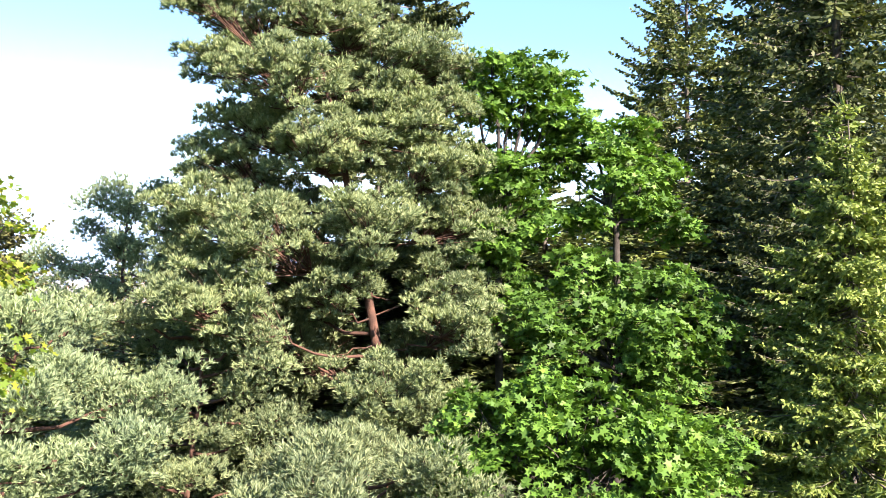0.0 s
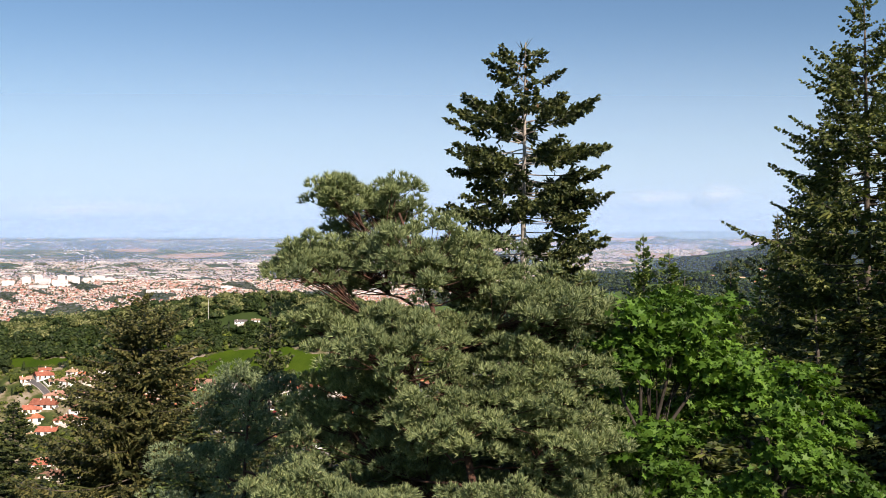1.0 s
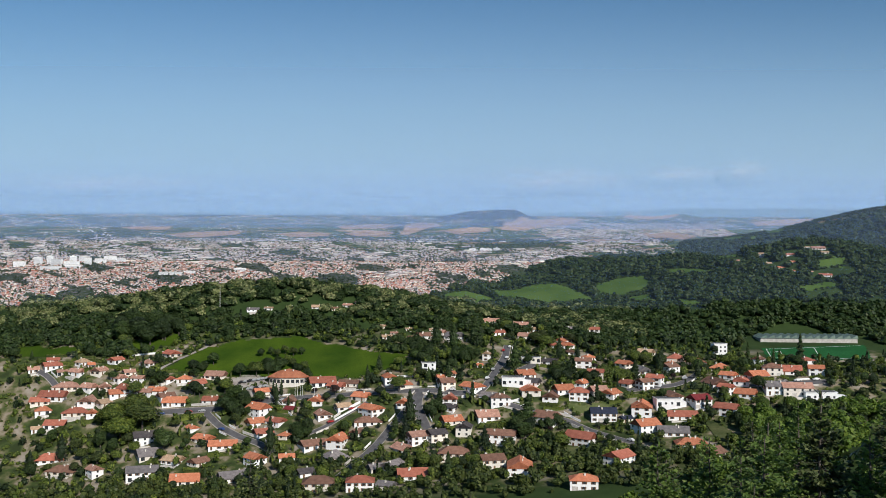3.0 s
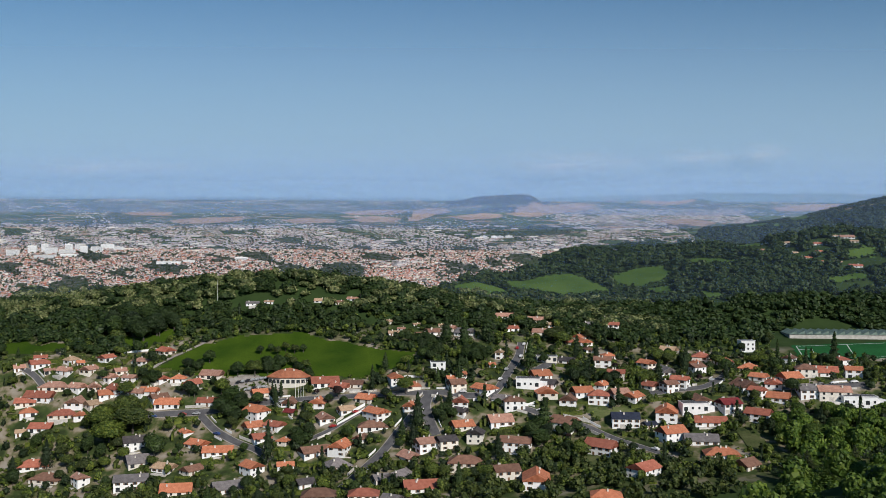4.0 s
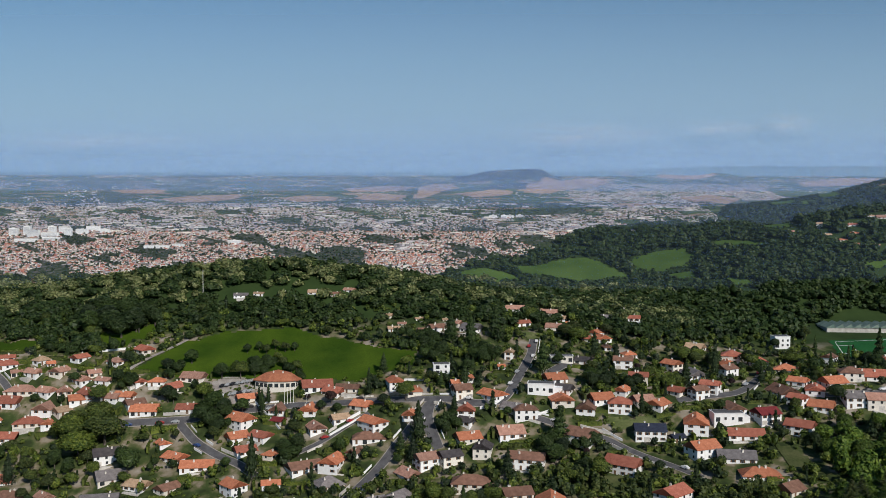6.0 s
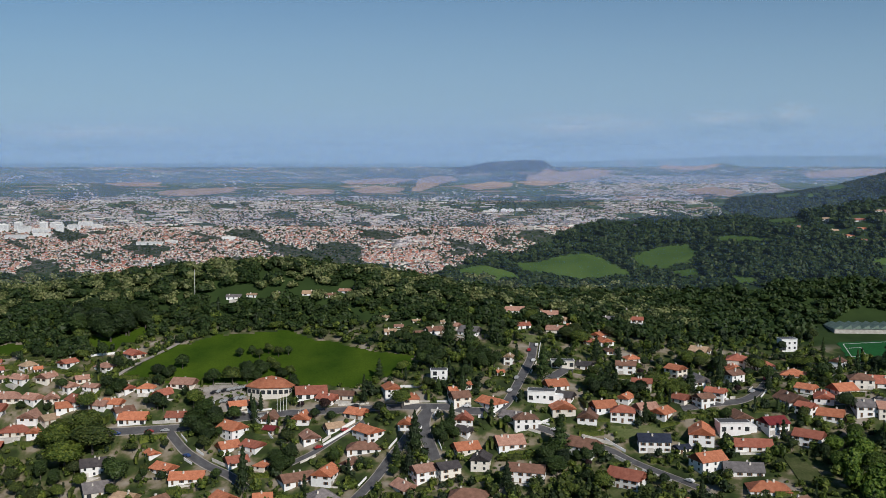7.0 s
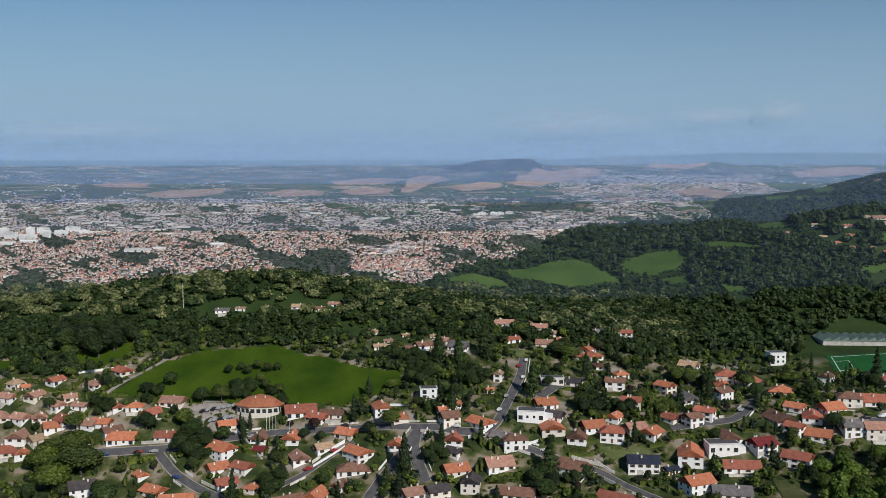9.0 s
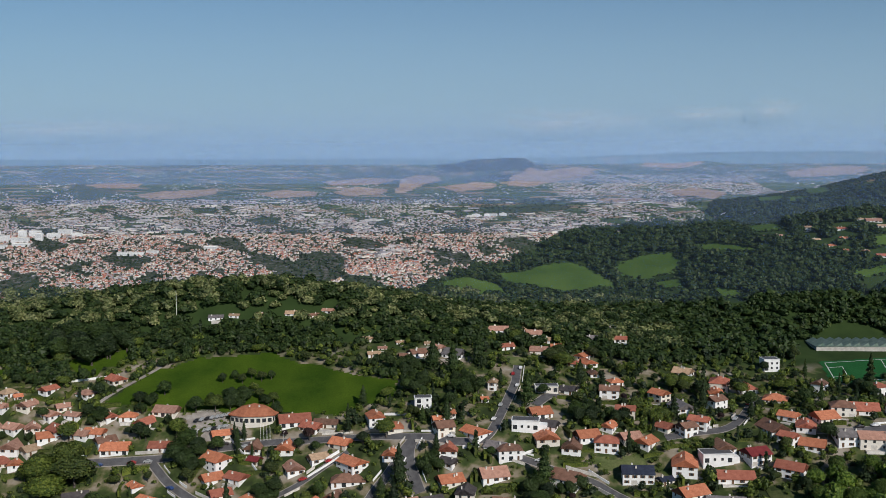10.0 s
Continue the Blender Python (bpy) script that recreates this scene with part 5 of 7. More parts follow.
def meeting_hall(x, y):
    """The fan-roofed hall: a low many-sided tiled roof over a band of glass."""
    z = h1(x, y) - 1.1
    root = new("meeting_hall")
    root.location = (x, y, z)
    tagged(root, "large hall with a shallow many-sided orange tiled roof", "hall")
    rim = 0.9 * np.array([(-14, -3.5), (-13.5, 3), (-8, 8.5), (2, 9.5), (10, 6.5), (14, 0.5), (12.5, -5), (6, -7.5), (-5, -8)])
    n = len(rim)
    ring = lambda k, zz: np.concatenate([rim * k, np.full((n, 1), zz)], 1)
    i, j = np.arange(n), (np.arange(n) + 1) % n
    part("wall", mesh_of("wall", np.concatenate([ring(0.9, -4), ring(0.9, 4.4)]), np.stack([i, j, j + n, i + n], 1)[:, ::-1], M["render"]), root)
    v = np.concatenate([ring(1.0, 3.9), ring(1.0, 4.3), ring(0.55, 7.2) + [0, 1.2, 0], [(0, 2.4, 8.7)]])
    part("roof", mesh_of("roof", v, [np.concatenate([np.stack([i, j, j + n, i + n], 1), np.stack([i + n, j + n, j + 2 * n, i + 2 * n], 1)])[:, ::-1], np.stack([i + 2 * n, j + 2 * n, np.full(n, 3 * n)], 1)[:, ::-1], np.arange(n)[None]], ROOF["o"][1]), root, "orange clay tile roof")
    for k in range(n):
        p, q = rim[k] * 0.9, rim[(k + 1) % n] * 0.9
        d = q - p
        m = max(1, int(math.hypot(*d) / 2.3))
        for e in range(m):
            c = p + d * (e + 0.5) / m
            part("window", WIN[2], root, "", pose(c[0], c[1], 0.8, 0, 0, math.degrees(math.atan2(-d[1], -d[0]))))
    for k in range(2):
        part("roof_vent", CHIMNEY, root, "", pose(3 - 5 * k, -1, 7.4))
    HOUSES.append((x, y, 14))


meeting_hall(-93, 613)
house(-72, 611, 17, 13, 14, 1, 'r')
house(-62, 604, 11, 9, 78, 1, 'r')
house(-55, 605, 13, 7, -8, 1, 'b')


def gym_hall(x, y):
    """A long hall whose roof is a row of sharp green folds."""
    root = new("sports_hall")
    root.matrix_basis = pose(x, y, h1(x, y), 0, 0, -2)
    tagged(root, "long sports hall with a folded pale green roof", "hall")
    part("wall", mesh_of("wall", *boxes((-34, 34, -9, 9, -3, 1.8)), M["garden_wall"]), root)
    for k in range(13):
        x0 = -34.5 + k * 5.3
        v = np.array([(x0, -9.5, 1.8), (x0 + 5.3, -9.5, 1.8), (x0 + 5.3, 9.5, 1.8), (x0, 9.5, 1.8), (x0 + 4.6, -9.5, 4.2), (x0 + 4.6, 9.5, 4.2)])
        part("roof_fold", mesh_of("roof_fold", v, [np.array([(0, 4, 5, 3), (1, 2, 5, 4)]), np.array([(0, 1, 4), (2, 3, 5)])], [M["green_sheet"], M["grey_glass"]], [0, 1, 0, 0]), root)
    HOUSES.append((x, y, 30))


gym_hall(262, 706)

# ---- garden trees, hedges and woods ----
def lumps(g):
    """Centres and radii of the masses that make up one crown, in a unit ball."""
    n = 7
    c = unit(g.normal(size=(n, 3))) * g.uniform(0.38, 0.62, (n, 1))
    c[:, 2] *= 0.9
    return np.concatenate([[[0, 0, 0, 0.62]], np.concatenate([c, g.uniform(0.3, 0.5, (n, 1))], 1)])


def reach_out(d, hubs):
    """How far the outermost mass lies along each direction d."""
    dh = d @ hubs[:, :3].T
    q = dh ** 2 - (hubs[:, :3] ** 2).sum(1)[None] + hubs[None, :, 3] ** 2
    return np.where(q > 0, dh + np.sqrt(np.maximum(q, 0)), 0.3).max(1)


def core(hubs, fine, seed):
    """A lumpy inner mass that closes a crown."""
    bm = bmesh.new()
    bmesh.ops.create_icosphere(bm, subdivisions=fine, radius=1.0)
    g = np.random.default_rng(seed)
    v = unit(np.array([p.co[:] for p in bm.verts]))
    v = v * (reach_out(v, hubs) * g.uniform(0.78, 0.97, len(v)))[:, None]
    f = np.array([[p.index for p in q.verts] for q in bm.faces])
    bm.free()
    return v, f


def crown_mesh(name, r, tall, seed, mat, n=520, size=0.42, shape="round", fine=2):
    """An uneven crown of leaf clumps; its base is at z = 0."""
    T = Tris(seed)
    g = T.r
    if shape == "cone":
        t = g.uniform(0, 1, n) ** 0.75
        az = g.uniform(0, 6.283, n)
        rad = r * (1 - t) ** 0.85 * (0.75 + 0.3 * np.sin(t * 40 + az)) * g.uniform(0.7, 1.12, n)
        c = np.stack([rad * np.cos(az), rad * np.sin(az), tall * t], 1)
        out = unit(np.stack([np.cos(az), np.sin(az), np.full(n, 0.35)], 1))
        v, f = core(np.array([[0, 0, 0, 0.8]]), fine, seed)
        k = v[:, 2] * 0.62 + 0.5
        v = np.stack([v[:, 0] * r * 0.9 * np.clip(1.1 - k, 0.05, 1), v[:, 1] * r * 0.9 * np.clip(1.1 - k, 0.05, 1), k * tall * 0.95], 1)
    else:
        hubs = lumps(g)
        d = T.rand_dir(n)
        d[:, 2] = np.where(d[:, 2] < -0.5, -d[:, 2], d[:, 2])
        c = d * (reach_out(d, hubs) * g.uniform(0.86, 1.12, n))[:, None]
        out = unit(d + [0, 0, 0.25])
        c = c * [r, r, tall / 2] + [0, 0, tall / 2]
        v, f = core(hubs, fine, seed)
        v = v * [r, r, tall / 2] + [0, 0, tall / 2]
    T.cards(c, out, size)
    T.v.append(v)
    T.f.append(T.n + f)
    T.n += len(v)
    return T.mesh(name, mat)


def garden_tree(name, label, r, tall, stem, seed, mat, shape="round", n=520, size=0.42):
    root = tree_root(name, 0, 0, 0, label, "garden trees")
    part("trunk", mesh_of("trunk", *tubes([[(0, 0, -0.8, 0.2), (0.05, 0, stem, 0.15), (0, 0.05, stem + tall * 0.5, 0.06)]], 6), M["grey_bark"]), root)
    part("crown", crown_mesh("crown", r, tall, seed, mat, n, size, shape), root, "", pose(0, 0, stem))
    return root


PROTO = [garden_tree("garden_tree", "rounded leafy garden tree beside the houses", 3.0, 5.2, 1.2, 1, M["garden_leaves"], "round", 1500, 0.19),
         garden_tree("garden_tree", "spreading broad-leaved tree between the gardens", 3.6, 4.8, 1.0, 2, M["garden_leaves"], "round", 1600, 0.2),
         garden_tree("garden_tree", "dense dark green garden tree", 2.6, 5.6, 0.8, 3, M["dark_leaves"], "round", 1500, 0.18),
         garden_tree("cypress", "dark pointed conifer in a garden", 1.7, 8.0, 0.4, 4, M["dark_leaves"], "cone", 1100, 0.2),
         garden_tree("cedar", "dark spreading conifer in a garden", 3.2, 9.0, 0.8, 5, M["dark_leaves"], "cone", 1700, 0.22),
         garden_tree("plum_tree", "small purple-leaved plum tree", 1.9, 3.0, 0.8, 6, M["plum_leaves"], "round", 600, 0.2),
         garden_tree("fruit_tree", "small fresh green fruit tree", 1.7, 2.8, 0.7, 7, M["garden_leaves"], "round", 600, 0.17),
         garden_tree("broadleaf_tree", "large old broad-leaved tree above the gardens", 3.0, 5.2, 0.9, 8, M["garden_leaves"], "round", 1800, 0.17),
         garden_tree("broadleaf_tree", "large dark round-crowned tree between houses", 2.6, 5.6, 0.7, 9, M["dark_leaves"], "round", 1800, 0.16),
         garden_tree("broadleaf_tree", "tall fresh green tree at the village edge", 2.8, 4.6, 0.9, 10, M["copse_leaves"], "round", 2200, 0.12)]
road_pts = np.concatenate([np.concatenate([np.linspace(a, b, 12) for a, b in zip(l, l[1:])]) for l, w in ROADS])
hx = np.array(HOUSES)
placed = set()


def plant(k, x, y, s, sz=None):
    """Stands one more tree of kind k; the first of each kind is the pattern itself."""
    d = np.hypot(hx[:, 0] - x, hx[:, 1] - y) - hx[:, 2] * 0.75 - 0.8     # no tree grows through a house
    if d.min() < 0:
        i = d.argmin()
        away_x, away_y = x - hx[i, 0], y - hx[i, 1]
        f = (hx[i, 2] * 0.75 + 1.2) / max(0.5, math.hypot(away_x, away_y))
        x, y = hx[i, 0] + away_x * f, hx[i, 1] + away_y * f
        s, sz = 0.7 * s, 0.7 * (sz or s)
        if (np.hypot(hx[:, 0] - x, hx[:, 1] - y) < hx[:, 2] * 0.6).any():
            return None
    m = pose(x, y, h1(x, y), 0, 0, (x * 37 + y * 61) % 360)
    if k in placed:
        t = copy_thing(PROTO[k], m)
    else:
        placed.add(k)
        t = PROTO[k]
        t.matrix_basis = m
    t.scale = (s, s, sz or s)
    return t


def free(x, y, m):
    """Clear of houses and roads by m metres."""
    return (np.hypot(hx[:, 0] - x, hx[:, 1] - y) > hx[:, 2] * 0.8 + m).all() and (np.hypot(road_pts[:, 0] - x, road_pts[:, 1] - y) > 3.4 + m * 0.5).all()


# trees that stand out
plant(3, -43.2, 596, 1.6, 1.75)
plant(8, -156, 558, 3.6, 3.1)
plant(4, -16.5, 559, 1.8, 2.1)
plant(4, 1, 575, 1.3, 1.35)
plant(4, 49, 553, 2.0, 1.7)
plant(4, 46, 607, 1.6, 1.9)
plant(4, -210, 557, 1.4, 1.6)
for x, y, s in ((-226, 556, 1.5), (-218, 562, 1.7), (-205, 564, 1.6), (-199, 556, 1.4), (-192, 566, 1.7), (-183, 560, 1.6), (-176, 566, 1.5), (-188, 550, 1.5), (-200, 546, 1.6), (-212, 548, 1.4), (-178, 552, 1.3), (-222, 545, 1.5), (-170, 558, 1.4), (-208, 572, 1.4), (-222, 572, 1.6)):
    plant(7 if int(x) % 3 else 8, x, y, s, 0.95 * s)
plant(4, -92, 545, 1.4, 2.2)
plant(4, 135, 608, 1.2, 1.5)
plant(3, 232, 636, 2.4, 2.4)


def stand(*trees):
    """Trees of note, each (kind, x, y, size); wide ones are clumps."""
    for k, x, y, s in trees:
        if s < 2.3 or k > 2:
            s = min(s, 1.9)
            plant(k, x, y, s, s if k > 2 else 0.85 * s)
            continue
        k = {0: 7, 1: 7, 2: 8}[k]
        for i in range(4):                      # a clump of several trees
            a = i * 1.7 + x
            plant(k, x + 1.5 * s * math.cos(a), y + 1.5 * s * math.sin(a), 0.6 * s * (0.85 + 0.1 * i), 0.46 * s)


stand((2, -152, 621, 2.72), (2, -124, 618, 1.9), (0, -114, 618, 2.08), (2, -103, 622, 3.04), (2, -88, 618, 2.63), (2, -211, 674, 5.09), (2, -195, 670, 5.36), (2, -184, 674, 4.28))
stand((3, -100, 599, 1.1), (3, -95, 598, 1.2), (2, -68, 590, 1.66), (2, -175, 614, 2.72), (2, -148, 602, 2.0), (0, -130, 603, 1.83), (2, -121, 589, 3.74), (2, -155, 604, 1.38))
stand((0, -181, 578, 5.89), (0, -193, 584, 3.27), (2, -107, 592, 1.68), (2, -115, 584, 2.98), (2, -76, 560, 2.91), (0, -24, 588, 2.12), (4, -17, 547, 3.03), (2, -2, 566, 2.32))
stand((2, 17, 620, 3.21), (4, 9, 638, 3.11), (4, 23, 651, 2.76), (4, 6, 594, 2.29), (2, -11, 626, 2.87), (4, -2, 645, 2.62), (2, -16, 644, 2.97), (2, 61, 550, 2.57))
stand((2, 44, 543, 3.38), (2, 73, 596, 2.94), (2, 92, 577, 1.24), (3, 90, 569, 1.37), (0, 129, 635, 2.87), (2, 139, 626, 2.02), (2, 158, 606, 2.09), (0, 187, 638, 2.39))
stand((2, 181, 566, 1.98), (0, 108, 594, 2.65), (0, 69, 660, 3.54), (9, 161, 523, 2.5), (9, 174, 520, 3.2), (9, 187, 524, 3.2), (9, 164, 536, 1.9), (9, 176, 544, 2.5))
stand((9, 191, 542, 2.9), (2, 27, 572, 1.46), (2, 159, 630, 1.92), (2, 89, 596, 2.35), (2, 56, 622, 2.1), (2, 129, 568, 1.7), (2, -58, 586, 1.52), (2, -35, 586, 1.39))
stand((2, -214, 604, 2.63), (0, -184, 603, 1.89), (2, -204, 614, 1.98), (2, -144, 632, 1.71), (2, 186, 608, 2.14), (2, 227, 629, 2.94), (2, 186, 666, 2.04))
plant(3, -97, 592, 1.5, 1.4)
plant(3, -89, 593, 1.2, 1.1)
plant(5, -74, 595, 1.5)
plant(5, -62, 594, 1.9)
for x, y in ((-116, 644), (-110, 647), (-105, 643), (-101, 648), (-95, 645), (-90, 647), (-101, 630), (-93, 628), (-118, 626), (-85, 624), (-108, 630), (-97, 634)):
    plant(0 if (x % 2) else 2, x, y, 0.95 + 0.02 * (x % 7))
rg = random.Random(5)
count = 0
while count < 270:
    x, y = rg.uniform(-275, 290), rg.uniform(500, 684)
    if abs(x - 5) > (y - 100) * 0.52:
        continue
    if inside(MEADOW, np.array(x), np.array(y)) or inside(MEADOW_B, np.array(x), np.array(y)) or inside(LAWNS[1], np.array(x), np.array(y)) or (214 < x < 300 and 645 < y < 718) or (-131 < x < -101 and 597 < y < 622):
        continue
    if not free(x, y, 2.2) or (y > 600 and not free(x, y + 6, 0.5)):
        continue
    k = rg.choices(range(7), (5, 5, 8, 2, 2.4, 0.7, 3))[0]
    s = rg.uniform(0.6, 1.4)
    plant(k, x, y, s, s * rg.uniform(0.85, 1.15))
    count += 1


# clipped hedges round the gardens
def hedge_mesh():
    T = Tris(77)
    g = T.r
    n = 620
    side = g.integers(0, 4, n)
    x, v = g.uniform(-5, 5, n), g.uniform(0, 1, n)
    y = np.where(side == 0, -0.5, np.where(side == 1, 0.5, g.uniform(-0.5, 0.5, n)))
    z = np.where(side > 1, 1.5, 1.5 * v)
    out = np.stack([np.zeros(n), np.where(side < 2, np.sign(y), 0.0), np.where(side > 1, 1.0, 0.2)], 1)
    T.cards(np.stack([x, y, z], 1) + g.normal(scale=0.07, size=(n, 3)), out, 0.2)
    v, f = boxes((-5, 5, -0.42, 0.42, -1.2, 1.42))
    T.v.append(v)
    T.f.append(T.n + np.array(f))
    T.n += len(v)
    return T.mesh("hedge", M["garden_leaves"])


def first_hedge():
    return tagged(new("hedge", hedge_mesh()), "clipped green hedge round a garden", "hedge", "garden hedges")


HEDGE = first_hedge()
rk = random.Random(21)
used = 0
for x, y, rad in HOUSES[:150]:
    for _ in range(2):
        if rk.random() < 0.35:
            continue
        a = rk.choice((0, 90, 180, 270)) + rk.uniform(-14, 14)
        d = rad + rk.uniform(1.8, 4.5)
        px, py = x + d * math.cos(radians(a)), y + d * math.sin(radians(a))
        if not free(px, py, 0.3):
            continue
        m = pose(px, py, h1(px, py), 0, 0, a + 90)
        t = HEDGE if not used else copy_thing(HEDGE, m)
        t.matrix_basis = m
        t.scale = (rk.uniform(0.6, 1.3), rk.uniform(0.8, 1.5), rk.uniform(0.8, 1.4))
        used += 1


def many(name, pts, kinds, mat, label, smin, smax, seed, tall=1.0, sink=0.3, category="woods"):
    """Very many small trees or shrubs as one mass. pts: (n, 2) places; kinds: patterns to pick from."""
    g = np.random.default_rng(seed)
    pick = g.integers(0, len(kinds), len(pts))
    vs, fs, base = [], {}, 0
    for k, (mv, mf) in enumerate(kinds):
        q = pts[pick == k]
        n = len(q)
        if not n:
            continue
        a, s = g.uniform(0, 6.283, n), g.uniform(smin, smax, n)
        ca, sa = np.cos(a)[:, None], np.sin(a)[:, None]
        wide = g.uniform(0.8, 1.2, (n, 1))
        v = np.stack([(mv[None, :, 0] * ca - mv[None, :, 1] * sa) * wide, mv[None, :, 0] * sa + mv[None, :, 1] * ca, mv[None, :, 2] * (tall * g.uniform(0.75, 1.25, (n, 1)))], -1) * s[:, None, None]
        v += np.stack([q[:, 0], q[:, 1], H(q[:, 0], q[:, 1]) - sink], 1)[:, None]
        off = base + (np.arange(n) * len(mv))[:, None, None]
        for f in mf:
            fs.setdefault(f.shape[1], []).append((off + f[None]).reshape(-1, f.shape[1]))
        vs.append(v.reshape(-1, 3))
        base += n * len(mv)
    me = mesh_of(name, np.concatenate(vs), [np.concatenate(f) for f in fs.values()], mat)
    return tagged(new(name, me), label, category, kind="stuff")


def template(seed, r, tall, n, size, shape="round", fine=1):
    me = crown_mesh("pattern", r, tall, seed, M["wood_leaves"], n, size, shape, fine)
    v = np.array([p.co[:] for p in me.vertices])
    f3 = np.array([p.vertices[:] for p in me.polygons if len(p.vertices) == 3])
    f4 = np.array([p.vertices[:] for p in me.polygons if len(p.vertices) == 4])
    bpy.data.meshes.remove(me)
    return v, [f3, f4]


def clear_of(pts, polys, margin=0.0):
    keep = np.ones(len(pts), bool)
    for poly in polys:
        p = np.array(poly, float)
        c = p.mean(0)
        keep &= ~inside([tuple(c + (q - c) * (1 + margin)) for q in p], pts[:, 0], pts[:, 1])
    return keep


def away(pts, m):
    d = np.hypot(pts[:, None, 0] - hx[None, :, 0], pts[:, None, 1] - hx[None, :, 1]) - hx[None, :, 2]
    e = np.hypot(pts[:, None, 0] - road_pts[None, ::3, 0], pts[:, None, 1] - road_pts[None, ::3, 1])
    return (d > m).all(1) & (e > 4.5).all(1)


gw = np.random.default_rng(3)
def scatter(n, x0, x1, y0, y1):
    return np.stack([gw.uniform(x0, x1, n), gw.uniform(y0, y1, n)], 1)


# shrubs and hedges between the houses
shrub = [template(41 + k, 1.0, 1.5, 26, 0.27, fine=1) for k in range(3)]
p = scatter(5200, -285, 300, 490, 690)
p = p[(np.abs(p[:, 0] - 5) < (p[:, 1] - 90) * 0.55) & clear_of(p, OPEN[:4] + LAWNS[1:]) & ~((p[:, 0] > 214) & (p[:, 0] < 310) & (p[:, 1] > 645))]
p = p[away(p, -0.5) & (wob(p[:, 0], p[:, 1], 16) > -0.55)]
many("shrubs", p, shrub, M["garden_leaves"], "green garden shrubs and hedges between houses", 0.7, 2.0, 1, category="shrubs")
# small trees and tall hedges in the gardens
thicket = [template(60 + k, 1.0, 2.2, 60, 0.22) for k in range(5)] + [template(66, 0.8, 3.4, 70, 0.22, "cone")]
p = scatter(3900, -290, 300, 490, 690)
p = p[(np.abs(p[:, 0] - 5) < (p[:, 1] - 90) * 0.55) & clear_of(p, OPEN[:4] + LAWNS[1:]) & ~((p[:, 0] > 205) & (p[:, 1] > 655)) & ~((p[:, 0] > -131) & (p[:, 0] < -101) & (p[:, 1] > 597) & (p[:, 1] < 622))]
p = p[away(p, 0.2) & (gw.random(len(p)) < np.where(p[:, 0] > 20, 0.7, np.where(p[:, 0] > -100, 1.0, 0.6))) & ((p[:, 1] < 635) | away(p + [0, 6], 0.0))]
dk = gw.random(len(p)) < 0.45
many("garden_thicket", p[dk], thicket, M["dark_leaves"], "dark evergreen clumps between the gardens", 1.3, 3.0, 11, category="shrubs")
many("garden_thicket", p[~dk], thicket[:5], M["garden_leaves"], "leafy green clumps between the gardens", 1.3, 2.9, 12, category="shrubs")
# the wooded ridge behind the meadow
wood = [template(70 + k, 1.0, 1.6, 84, 0.17) for k in range(6)]
p = scatter(4300, -330, 150, 640, 792)
low = 678 + 6 * wob(p[:, 0], p[:, 1], 30)
p = p[(p[:, 1] > low - 26 * (p[:, 0] < -190) - 8) & clear_of(p, OPEN, 0.02) & clear_of(p + [-4, 9], [MEADOW_B, MEADOW_C]) & clear_of(p + [-8, 18], [MEADOW_B, MEADOW_C])]
p = p[away(p, 0.8) & (away(p + [0, 5], -0.8) | (gw.random(len(p)) < 0.4))]
pale = (wob(p[:, 0] + 40, p[:, 1], 14) + 0.35 * sstep(-120, -260, p[:, 0]) + 0.7 * gw.uniform(-1, 1, len(p)) > 0.12) & (p[:, 1] > 690)
many("wood", p[~pale], wood, M["wood_leaves"], "thick mixed woodland covering the ridge", 3.0, 5.6, 2, 0.85)
many("wood", p[pale], wood, M["chestnut_leaves"], "pale flowering chestnuts along the wooded ridge", 3.0, 5.2, 3, 0.9)
# trees round and in front of the meadow
p = scatter(1500, -300, 120, 610, 690)
ring = (~clear_of(p, [MEADOW], 0.16)) | (~clear_of(p, [MEADOW_B, MEADOW_C], 0.5))
p = p[ring & clear_of(p, OPEN[:3], 0.03) & (p[:, 1] > 634) & clear_of(p + [-4, 9], [MEADOW_B, MEADOW_C]) & clear_of(p + [-8, 18], [MEADOW_B, MEADOW_C])]
p = p[away(p, 1.0) & away(p + [0, 6], 0.0)]
many("wood", p, wood, M["dark_leaves"], "dark trees edging the green meadow", 2.0, 4.0, 4, 1.1)
def town_edge(y):
    """Where the town ends and the wooded slope begins."""
    return np.interp(y, [740, 804, 840, 879, 936, 957, 967], [-40, -11, 23, 58, 108, 160, 241])


# the wooded slopes beyond, to the foot of the hill
slope_wood = [template(80 + k, 1.0, 1.5, 30, 0.24) for k in range(5)]
p = scatter(12500, -10, 540, 640, 1000)
p = p[(p[:, 1] > 690 + 60 * (p[:, 0] < 150)) & clear_of(p, OPEN, 0.05) & clear_of(p + [0, 5], SLOPE_FIELDS + [FAR_FIELD]) & clear_of(p + [0, 11], SLOPE_FIELDS) & clear_of(p + [0, 17], SLOPE_FIELDS) & (p[:, 0] > town_edge(p[:, 1]) + 4) & ~((p[:, 0] > 214) & (p[:, 0] < 312) & (p[:, 1] < 718))]
p = p[away(p, 1.0) & away(p + [0, 6], 0.0) & away(p + [0, 11], -1.0) & ((wob(p[:, 0], p[:, 1], 26) > -0.8) | (p[:, 1] < 770))]
many("wood", p, slope_wood, M["wood_leaves"], "dark woods on the slope beyond the village", 2.6, 5.6, 5, 0.85)
